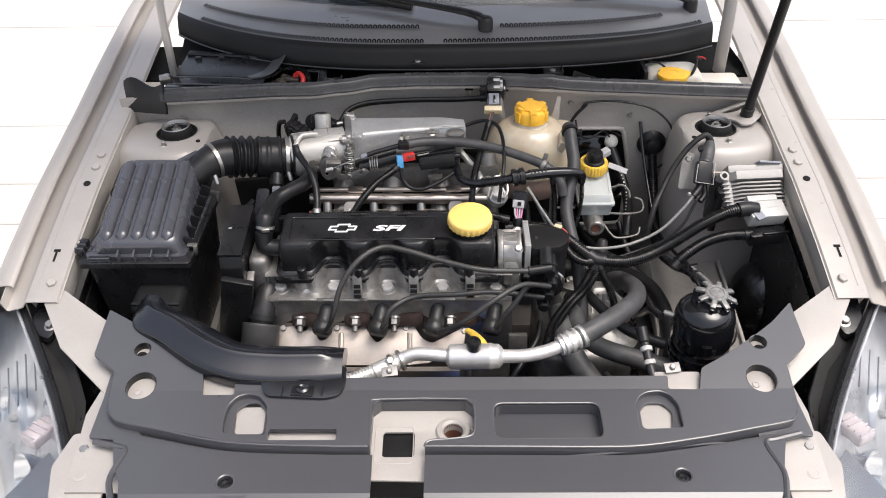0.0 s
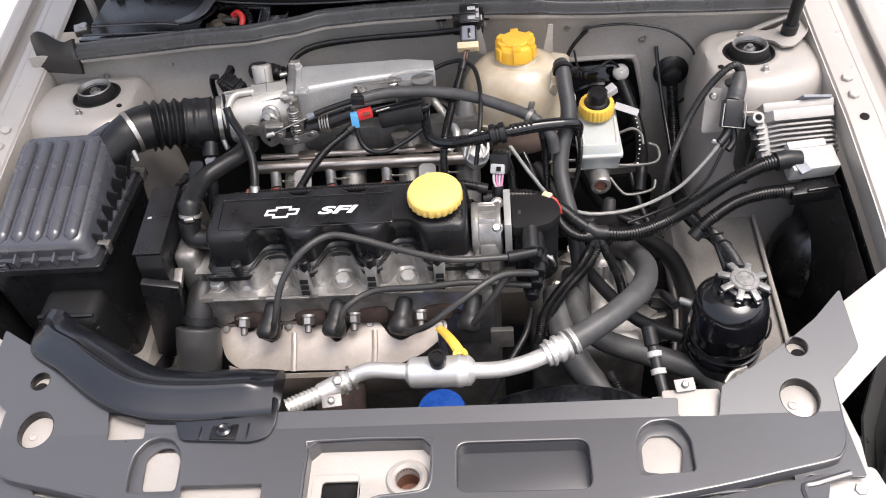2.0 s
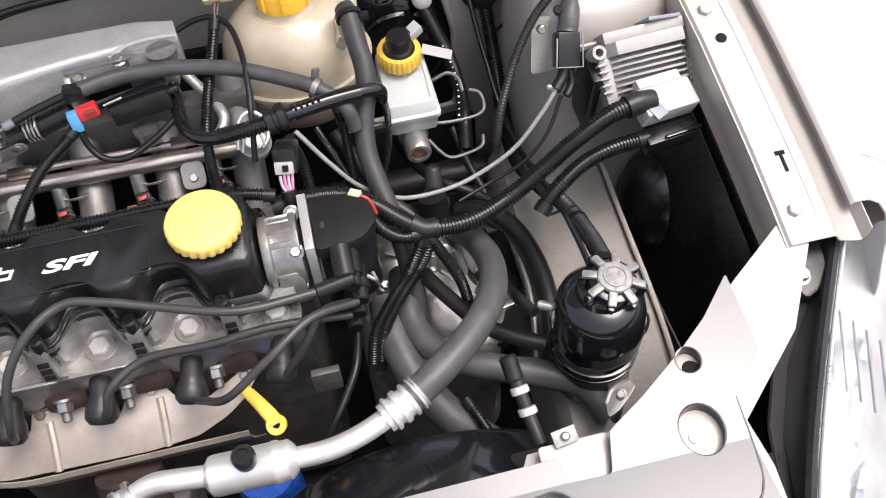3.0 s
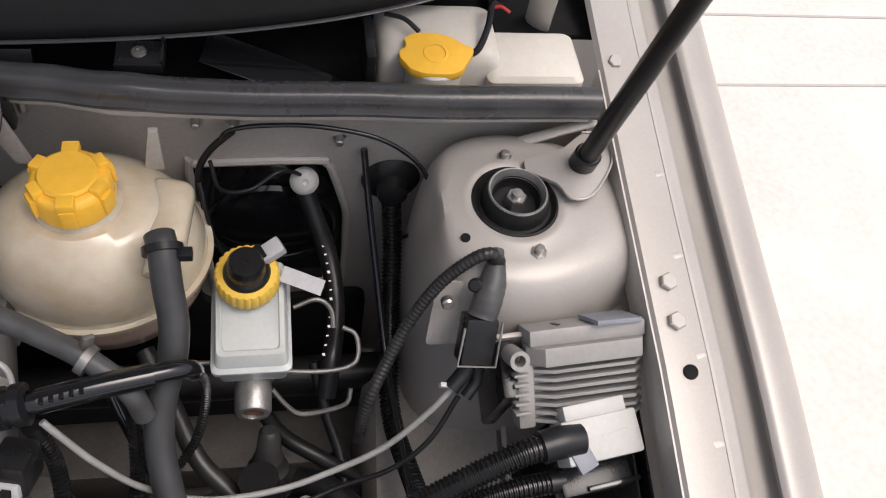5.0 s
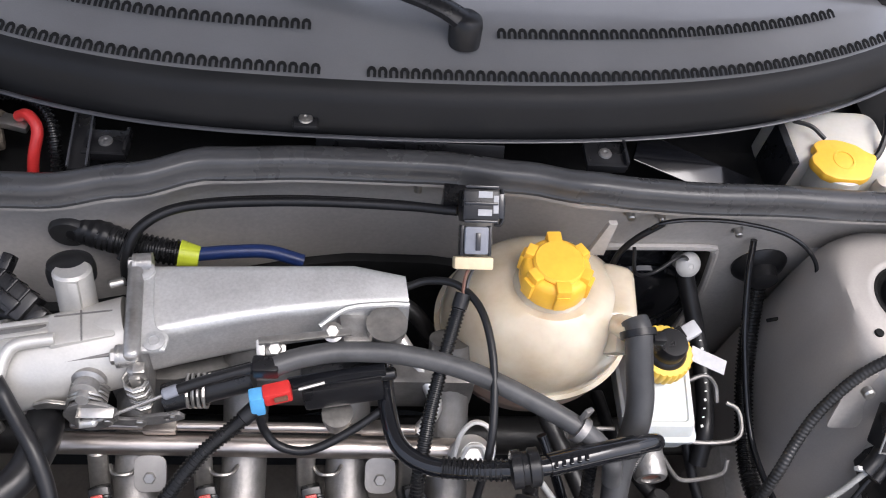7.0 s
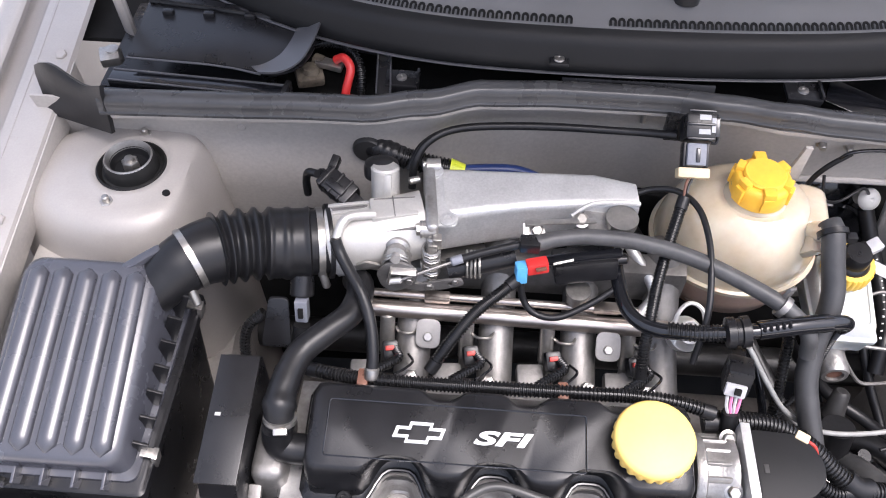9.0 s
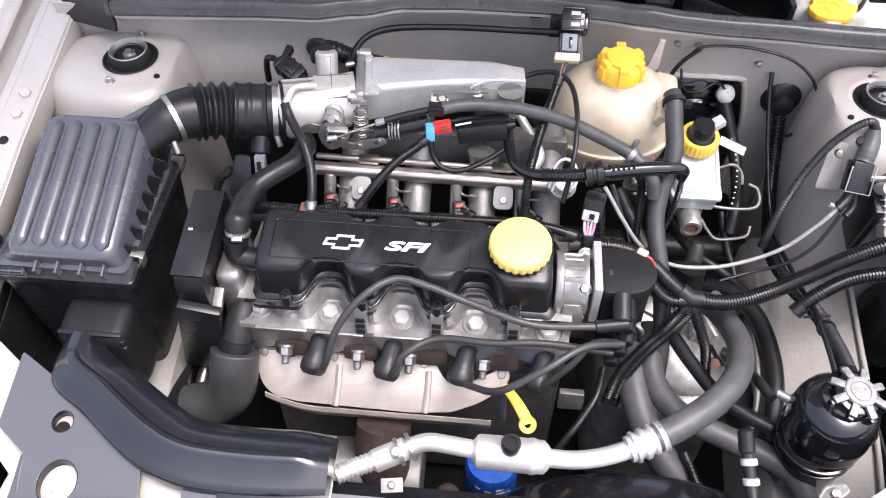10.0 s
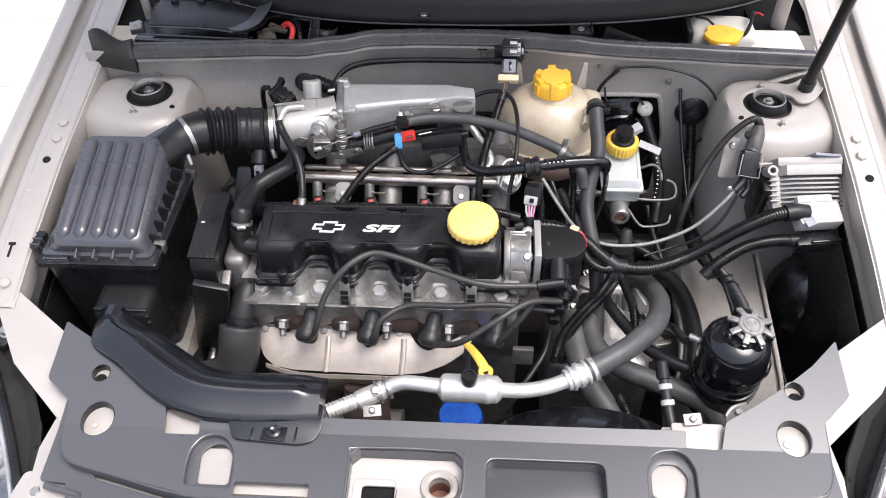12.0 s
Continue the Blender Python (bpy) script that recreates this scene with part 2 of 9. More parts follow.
def cyl(bm, a, b, r, seg=20, bevel=0.0015, r2=None):
    h = (Vector(b) - Vector(a)).length
    r2 = r if r2 is None else r2
    e = min(bevel, h * 0.3, r * 0.4, r2 * 0.4)
    return lathe(bm, [(0, 0), (r - e, 0), (r, e), (r2, h - e), (r2 - e, h), (0, h)], along(a, b), seg)


def smooth_path(pts, res):
    p = [Vector(q) for q in pts]
    p = [p[0] * 2 - p[1]] + p + [p[-1] * 2 - p[-2]]
    out = []
    for i in range(1, len(p) - 2):
        a, b, c, d = p[i - 1:i + 3]
        for k in range(res):
            t = k / res
            out.append(0.5 * (2 * b + (c - a) * t + (2 * a - 5 * b + 4 * c - d) * t * t + (3 * b - a - 3 * c + d) * t ** 3))
    out.append(p[-2])
    return out


def even(path, step):
    """The path again with points at even steps."""
    out, left = [path[0].copy()], step
    for a, b in zip(path, path[1:]):
        d = (b - a).length
        while d >= left and d > 1e-9:
            a = a.lerp(b, left / d)
            out.append(a.copy())
            d = (b - a).length
            left = step
        left -= d
    if (out[-1] - path[-1]).length > step * 0.3:
        out.append(path[-1])
    return out


def tube(bm, pts, r, seg=12, res=8, rib=0.0, pitch=0.004, flat=1.0, widen=None, wobble=0.0, seed=0):
    """A hose through the points; rib and pitch corrugate it, flat squashes it upright."""
    path = smooth_path(pts, res)
    if rib:
        path = even(path, pitch / 4)
    rnd = random.Random(seed)
    rings = []
    t0 = (path[1] - path[0]).normalized()
    nrm = t0.orthogonal().normalized()
    if abs(t0.z) < 0.9:
        nrm = (Vector((0, 0, 1)) - t0 * t0.z).normalized()
    last = t0
    n = len(path)
    for i, c in enumerate(path):
        t = (path[min(i + 1, n - 1)] - path[max(i - 1, 0)]).normalized()
        nrm = last.rotation_difference(t) @ nrm
        nrm = (nrm - t * nrm.dot(t)).normalized()
        last = t
        side = t.cross(nrm)
        q = r * (widen(i / (n - 1)) if widen else 1.0)
        if rib:
            q += rib * (1 if i % 4 in (0, 1) else -1)
        if wobble:
            c = c + Vector([rnd.uniform(-wobble, wobble) for _ in range(3)])
        rings.append([bm.verts.new(c + nrm * (q * flat * math.cos(2 * math.pi * k / seg)) + side * (q * math.sin(2 * math.pi * k / seg))) for k in range(seg)])
    for a, b in zip(rings, rings[1:]):
        for k in range(seg):
            bm.faces.new((a[k], a[(k + 1) % seg], b[(k + 1) % seg], b[k]))
    bm.faces.new(rings[0][::-1])
    bm.faces.new(rings[-1])
    return bm


def loft(bm, rows, caps=False, ring=False):
    """Faces between rows of points; ring closes each row."""
    vr = [[bm.verts.new(p) for p in row] for row in rows]
    for a, b in zip(vr, vr[1:]):
        for i in range(len(a) - (0 if ring else 1)):
            j = (i + 1) % len(a)
            bm.faces.new((a[i], a[j], b[j], b[i]))
    if caps:
        bm.faces.new(vr[0][::-1])
        bm.faces.new(vr[-1])
    return bm


def thicken(bm, t):
    bmesh.ops.recalc_face_normals(bm, faces=bm.faces)
    bmesh.ops.solidify(bm, geom=bm.faces[:] + bm.edges[:] + bm.verts[:], thickness=t)
    return bm


def fillet(pts, r, n=5):
    """The outline with rounded corners."""
    out = []
    k = len(pts)
    for i in range(k):
        a, b, c = Vector(pts[i - 1]), Vector(pts[i]), Vector(pts[(i + 1) % k])
        u, v = (a - b), (c - b)
        d = min(r, u.length * 0.45, v.length * 0.45)
        p, q = b + u.normalized() * d, b + v.normalized() * d
        for s in range(n + 1):
            t = s / n
            out.append(tuple((p * (1 - t) + b * t) * (1 - t) + (b * (1 - t) + q * t) * t))
    return out


def circle(x, y, r, n=24, ry=None):
    return [(x + r * math.cos(2 * math.pi * i / n), y + (ry or r) * math.sin(2 * math.pi * i / n)) for i in range(n)]


def rect(x0, y0, x1, y1, r=0.0, n=5):
    p = [(x0, y0), (x1, y0), (x1, y1), (x0, y1)]
    return fillet(p, r, n) if r else p


def plate(outlines, thick, bevel=0.001, where=None, cuts=()):
    """A sheet cut from outlines (the first one outside, the rest holes), bent by where(u, v, w)."""
    vs, es = [], []
    for o in outlines:
        k = len(vs)
        vs += [Vector(p[:2]) for p in o]
        es += [(k + i, k + (i + 1) % len(o)) for i in range(len(o))]
    v2, _, f2, *_ = geometry.delaunay_2d_cdt(vs, es, [], 0, 1e-6)

    def inside(f):
        c = (v2[f[0]] + v2[f[1]] + v2[f[2]]) / 3
        odd = False
        for o in outlines:
            for a, b in zip(o, list(o[1:]) + [o[0]]):
                if (a[1] > c.y) != (b[1] > c.y) and c.x < a[0] + (b[0] - a[0]) * (c.y - a[1]) / (b[1] - a[1]):
                    odd = not odd
        return odd

    f2 = [f for f in f2 if inside(f)]
    bm = bmesh.new()
    top = [bm.verts.new((v.x, v.y, thick / 2)) for v in v2]
    for f in f2:
        bm.faces.new([top[i] for i in f])
    bmesh.ops.delete(bm, geom=[v for v in bm.verts if not v.link_faces], context="VERTS")
    bmesh.ops.recalc_face_normals(bm, faces=bm.faces)
    if bm.faces[:][0].normal.z < 0:
        bmesh.ops.reverse_faces(bm, faces=bm.faces)
    if len(outlines) == 1 and not cuts:
        bmesh.ops.dissolve_limit(bm, angle_limit=0.01, verts=bm.verts, edges=bm.edges)
    ext = bmesh.ops.extrude_face_region(bm, geom=bm.faces[:])
    low = {v for v in ext["geom"] if isinstance(v, bmesh.types.BMVert)}
    for v in low:
        v.co.z = -thick / 2
    bmesh.ops.recalc_face_normals(bm, faces=bm.faces)
    rim = [e for e in bm.edges if len(e.link_faces) == 2 and max(abs(f.normal.z) for f in e.link_faces) > 0.9 and min(abs(f.normal.z) for f in e.link_faces) < 0.1]
    if bevel:
        bmesh.ops.bevel(bm, geom=rim, offset=bevel, segments=2, profile=0.6, affect="EDGES", clamp_overlap=True)
    for axis, value in cuts:
        no = [0, 0, 0]
        no[axis] = 1
        co = [0, 0, 0]
        co[axis] = value
        bmesh.ops.bisect_plane(bm, geom=bm.verts[:] + bm.edges[:] + bm.faces[:], plane_co=co, plane_no=no)
    if where:
        for v in bm.verts:
            v.co = where(*v.co)
    return bm


def mirror(pts):
    return [(2 * CX - p[0], *p[1:]) for p in pts]


def hex_bolt():
    """Flanged hexagon head, built once."""
    bm = B()
    lathe(bm, [(0.0, 0), (0.0098, 0), (0.0098, 0.0012), (0.0068, 0.0022), (0.0068, 0.0022)], None, 18)
    lathe(bm, [(0.0066, 0.0015), (0.0066, 0.0068), (0.0056, 0.0078), (0, 0.0078)], None, 6)
    return finish("bolt", bm, ZINC, 30)[0]


def nut_stud():
    bm = B()
    lathe(bm, [(0.0, 0), (0.0085, 0), (0.0085, 0.0012), (0.0062, 0.0016)], None, 16)
    lathe(bm, [(0.0062, 0.001), (0.0062, 0.0065), (0.0054, 0.0074), (0.0034, 0.0074)], None, 6)
    lathe(bm, [(0.0032, 0.005), (0.0032, 0.014), (0.0024, 0.015), (0, 0.015)], None, 10)
    return finish("stud", bm, ZINC, 30)[0]


BOLT, STUD = hex_bolt(), nut_stud()
HEAD_BOLT = BOLT.copy()
HEAD_BOLT.materials[0] = ALLOY
PAINTED_BOLT = BOLT.copy()
PAINTED_BOLT.materials[0] = PAINT


def bolt(parent, p, rot=(0, 0, 0), size=1.0, me=None, name="bolt"):
    return shared(name, me or BOLT, mx(*p, *rot) @ Matrix.Diagonal((size, size, size, 1)), parent)


def hose(name, pts, r, material, label, category="hose", group="", **kw):
    if name != "wiring_loom":
        return single(name, tube(B(), pts, r, **kw), material, label, category, group)
    # a loom is a corrugated sleeve, taped at both ends
    loom = thing(name, pts[0], label, category, group)
    part("sleeve", tube(B(), pts, r, **kw), material, loom)
    for a, b in ((pts[0], pts[1]), (pts[-1], pts[-2])):
        a, d = Vector(a), (Vector(b) - Vector(a)).normalized()
        part("tape", tube(B(), [a, a + d * 0.006, a + d * 0.012], r * 1.14, 12, 2), RUBBER, loom)
    return loom


# ---- the ground ----
def build_ground():
    bm = B()
    for x in (-60, 60):
        for y in (-60, 60):
            bm.verts.new((x, y, 0))
    v = list(bm.verts)
    bm.faces.new((v[0], v[2], v[3], v[1]))
    g = single("ground", bm, GROUND, "pale cream concrete pavement in bright daylight", "ground", kind="structure", smooth=0)
    for y in (2.31, 2.58, 3.05, 1.2, 0.1, 4.2):
        for s in (-1, 1):
            part("joint", box(B(), (5.0, 0.008, 0.003), mx(s * 3.75, y, 0.001), 0), JOINT, g, smooth=0)


build_ground()

# ---- the car's body round the engine bay ----
car = thing("car_body", (CX, 1.3, 0.0), "champagne metallic car body with its bonnet propped open", "car")


def rail_z(y):
    pts = [(0.86, 0.768), (0.9, 0.783), (0.937, 0.795), (1.0, 0.815), (1.137, 0.851), (1.2, 0.863), (1.3, 0.882), (1.4, 0.902), (1.53, 0.93), (1.7, 0.96), (2.0, 0.99)]
    for (a, za), (b, zb) in zip(pts, pts[1:]):
        if y <= b:
            return za + (zb - za) * (y - a) / (b - a)
    return pts[-1][1]


def side(pts, s):
    return pts if s > 0 else mirror(pts)


def build_sides():
    ys = [0.905 + 0.0265 * i for i in range(38)]
    for s in (1, -1):
        # the inner rail: upright flange, bolted flat and drain channel
        prof = [(-0.019, -0.004), (-0.016, 0.0), (0.028, 0.0), (0.0305, -0.0015), (0.0335, -0.0065), (0.037, -0.010), (0.058, -0.0165), (0.063, -0.0155), (0.066, -0.008), (0.068, 0.001)]
        bm = loft(B(), [side([(0.61 + CX - 0.013 + dx, y, rail_z(y) + dz) for dx, dz in prof], s) for y in ys])
        rail = part("inner_rail", thicken(bm, 0.0016), PAINT, car, "champagne painted inner wing rail with bolts")
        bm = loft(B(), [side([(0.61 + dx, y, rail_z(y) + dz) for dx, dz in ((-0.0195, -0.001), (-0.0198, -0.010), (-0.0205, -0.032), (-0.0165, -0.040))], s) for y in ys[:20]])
        part("rail_flange", thicken(bm, 0.0016), PRIMER, rail, "upright flange in a duller champagne paint")
        # stepped pressing along the channel
        rows = []
        for k in range(33):
            y = 0.925 + 0.02 * k
            x0 = 0.6285
            rows.append(side([(x0 - 0.0006, y, rail_z(y) - 0.002), (x0, y, rail_z(y) + 0.0022), (x0 + 0.003, y, rail_z(y) + 0.0018), (x0 + 0.0065, y, rail_z(y) - 0.003), (x0 + 0.0095, y, rail_z(y) - 0.009), (x0 + 0.010, y, rail_z(y) - 0.013)], s))
        pressing = part("stepped_pressing", loft(B(), rows), PAINT, rail)
        for y in (1.085, 1.150, 1.232, 1.305, 1.385):
            part("pressed_tab", box(B(), (0.013, 0.0060, 0.003), mx(*side([(0.6255, y, rail_z(y) + 0.0002)], s)[0], 12, 0, 10 * s), 0.0012), PAINT, pressing)
        # the outer wing, rolled over to the flank
        prof = [(0.0555, 0.0015), (0.058, 0.0045), (0.062, 0.0055), (0.075, 0.004), (0.09, -0.006), (0.105, -0.026), (0.125, -0.075), (0.155, -0.17), (0.18, -0.3), (0.185, -0.42), (0.17, -0.55)]
        bm = loft(B(), [side([(0.61 + dx - 0.0 + 0.0, y, rail_z(y) + dz) for dx, dz in prof], s) for y in [0.93 + 0.045 * i for i in range(26)]])
        part("wing", thicken(bm, 0.0016), PAINT, car, "champagne metallic front wing, edge catching the light")
        for y in (1.209, 1.177, 0.937):
            p = side([(0.609, y, rail_z(y) + 0.0016)], s)[0]
            shared("bolt", PAINTED_BOLT, mx(*p, 15, 0, 20 * y) @ Matrix.Diagonal((1.15, 1.15, 1.15, 1)), rail)
        p = side([(0.605, 1.415, rail_z(1.415) + 0.0005)], s)[0]
        shared("bolt", PAINTED_BOLT, mx(*p, 15, 0, 0), rail)
        p = side([(0.612, 1.137, rail_z(1.137) + 0.0024)], s)[0]
        part("round_hole", lathe(B(), [(0.0, 0.0006), (0.0052, 0.0007), (0.0058, 0.0004), (0.0060, -0.0008)], mx(*p, 15, 0, 0), 18), DEEP_BLACK, rail)
        p = side([(0.618, 0.985, rail_z(0.985) + 0.0024)], s)[0]
        bm = box(B(), (0.010, 0.0045, 0.001), mx(p[0], p[1] + 0.011, p[2] + 0.003, 16, 0, 0), 0)
        box(bm, (0.0030, 0.020, 0.001), mx(p[0], p[1], p[2], 16, 0, 0), 0)
        part("arrow_hole", bm, DEEP_BLACK, rail)
        for y, dz in ((1.075, -0.024), (1.03, -0.026), (0.965, -0.028)):
            p = side([(0.5900, y, rail_z(y) + dz)], s)[0]
            part("square_hole", box(B(), (0.003, 0.011, 0.009), mx(*p, 15, 0, 0), 0.001), DEEP_BLACK, rail)
        # inner wing wall below the rail
        bm = loft(B(), [side([(0.592, y, rail_z(y) - 0.06), (0.592, y, 0.66), (0.592, y, 0.62)], s) for y in (0.86, 0.95, 1.05, 1.15, 1.25, 1.36, 1.40)])
        part("inner_wing", thicken(bm, 0.002), LINER, car, "black inner wing panel")
        # strut tower
        c = side([(0.499, 1.291)], s)[0]
        prof = [(0.0355, 0.862), (0.0365, 0.8688), (0.040, 0.870), (0.044, 0.8700), (0.046, 0.8690), (0.058, 0.8686), (0.070, 0.8668), (0.078, 0.8625), (0.085, 0.854), (0.091, 0.840), (0.096, 0.818), (0.100, 0.78), (0.104, 0.72), (0.112, 0.6), (0.12, 0.42)]
        rows = []
        for r, z in prof:
            row = []
            for i in range(56):
                a = 2 * math.pi * i / 56
                f = min(1.0, max(0.0, (r - 0.050) / 0.035))
                k = 1.0 - 0.26 * max(0.0, -s * math.cos(a)) ** 1.5 * f + 0.42 * max(0.0, s * math.cos(a)) * f + 0.10 * abs(math.sin(a)) * f
                row.append((c[0] + r * k * math.cos(a), c[1] + r * math.sin(a), z))
            rows.append(row)
        tower = part("strut_tower", thicken(loft(B(), rows, False, True), 0.002), PAINT, car, "rounded champagne strut tower")
        well = lathe(B(), [(0.0366, 0.8660), (0.0360, 0.8692), (0.0345, 0.8698), (0.0330, 0.8680), (0.0310, 0.8655), (0.0285, 0.8660), (0.0272, 0.8715), (0.0262, 0.8790), (0.0245, 0.8818)], mx(c[0], c[1], 0), 44)
        mount = part("strut_mount", well, MOUNT, tower, "black rubber strut mount")
        part("mount_rim", lathe(B(), [(0.0249, 0.8812), (0.0241, 0.8826), (0.0230, 0.8824), (0.0216, 0.8790), (0.0202, 0.8740)], mx(c[0], c[1], 0), 40), CAST, mount, "worn steel rim")
        part("mount_cup", lathe(B(), [(0.0206, 0.8760), (0.0198, 0.8690), (0.0175, 0.8660), (0.0, 0.8655)], mx(c[0], c[1], 0), 36), RUBBER, mount)
        part("strut_nut", lathe(lathe(B(), [(0.0092, 0.8655), (0.0092, 0.8745), (0.008, 0.876), (0.0045, 0.876)], mx(c[0], c[1], 0), 6), [(0.0045, 0.875), (0.0045, 0.880), (0, 0.8805)], mx(c[0], c[1], 0), 12), ZINC, mount)
        for q in ((0.509, 1.240), (0.498, 1.338)):
            p = side([(q[0], q[1], 0.8698)], s)[0]
            shared("stud", STUD, mx(*p, 0, 0, 11) @ Matrix.Diagonal((1.15, 1.15, 0.85, 1)), tower)
        p = side([(0.4525, 1.256, 0.8692)], s)[0]
        part("drain_hole", lathe(B(), [(0, 0.0006), (0.0038, 0.0006), (0.0042, -0.002)], mx(*p), 14), DEEP_BLACK, tower)
        # shelf that joins the tower to the rail
        o = side([(0.475, 1.200), (0.50, 1.185), (0.592, 1.175), (0.592, 1.42), (0.455, 1.42), (0.45, 1.36)], s)
        part("tower_shelf", plate([fillet(o, 0.02), circle(c[0], c[1], 0.0372, 32)], 0.004, 0.001, lambda u, v, w: Vector((u, v, w + 0.815 + (v - 1.29) * 0.06))), PRIMER, car)
        # front end plate between the rail and the lock panel
        o = side([(0.500, 0.868), (0.596, 0.935), (0.612, 0.905), (0.565, 0.83), (0.472, 0.748), (0.455, 0.80)], s)
        part("end_plate", plate([o], 0.003, 0.0008, lambda u, v, w: Vector((u, v, w + 0.742 + max(0, v - 0.76) * 0.27))), PAINT, car, "champagne painted corner plate")
        o = side([(0.592, 0.955), (0.64, 0.955), (0.632, 0.878), (0.60, 0.865), (0.588, 0.90)], s)
        corner = part("corner_bracket", plate([fillet(o, 0.008)], 0.012, 0.003, lambda u, v, w: Vector((u, v, w + 0.752 + (v - 0.9) * 0.3))), BLACK_PLASTIC, car, "black plastic corner bracket")
        bolt(corner, side([(0.604, 0.888, 0.757)], s)[0], (15, 0, 0), 1.05)
        # chassis leg inside the bay
        wl = 0.0 if s > 0 else 0.024
        wr = 0.0 if s > 0 else 0.026
        leg = [(0.43, 0.80, 0.60), (0.445, 0.95, 0.62), (0.45, 1.1, 0.635), (0.46, 1.25, 0.64)]
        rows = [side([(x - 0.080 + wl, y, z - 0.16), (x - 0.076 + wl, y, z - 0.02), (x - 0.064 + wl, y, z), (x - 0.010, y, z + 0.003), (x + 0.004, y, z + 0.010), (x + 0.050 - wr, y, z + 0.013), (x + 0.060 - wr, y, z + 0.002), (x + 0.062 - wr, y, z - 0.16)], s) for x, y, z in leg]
        part("chassis_leg", thicken(loft(B(), rows), 0.002), LEG_PAINT, car, "dark champagne chassis leg")
        part("leg_flange", tube(B(), side([(x + 0.058 - wr, y, z + 0.0135) for x, y, z in leg], s), 0.0032, 8, 5), PRIMER, car, "paler flange along the edge of the leg")
        # wheel arch liner
        rows = [side([(0.508, y, 0.632), (0.509, y, 0.55), (0.52, y, 0.47), (0.55, y, 0.46), (0.578, y, 0.53), (0.5835, y, rail_z(y) - 0.066)], s) for y in [0.78 + 0.06 * i for i in range(8)]]
        liner = part("arch_liner", thicken(loft(B(), rows), 0.002), LINER, car, "glossy black plastic wheel arch liner")
        # bulge added so the liner catches a patch of sky sheen
        dome = [(0.05 * math.cos(radians(q)), 0.075 * math.sin(radians(q))) for q in range(-60, 91, 10)]
        part("sheen_bulge", lathe(B(), dome, mx(*side([(0.588, 1.150, 0.590)], s)[0]), 40, sy=1.2), LINER, liner)


build_sides()


def seal_y(x):
    pts = [(-0.60, 1.335), (-0.48, 1.327), (-0.35, 1.326), (-0.23, 1.328), (-0.17, 1.342), (-0.11, 1.362), (-0.03, 1.367), (0.07, 1.367), (0.14, 1.36), (0.20, 1.349), (0.27, 1.350), (0.40, 1.357), (0.60, 1.367)]
    for (a, ya), (b, yb) in zip(pts, pts[1:]):
        if x <= b:
            t = max(0, (x - a) / (b - a))
            return ya + (yb - ya) * t * t * (3 - 2 * t)
    return pts[-1][1]


def seal_z(x):
    return 0.9385 - 0.075 * max(0, x - 0.2) - 0.05 * max(0, -0.3 - x)


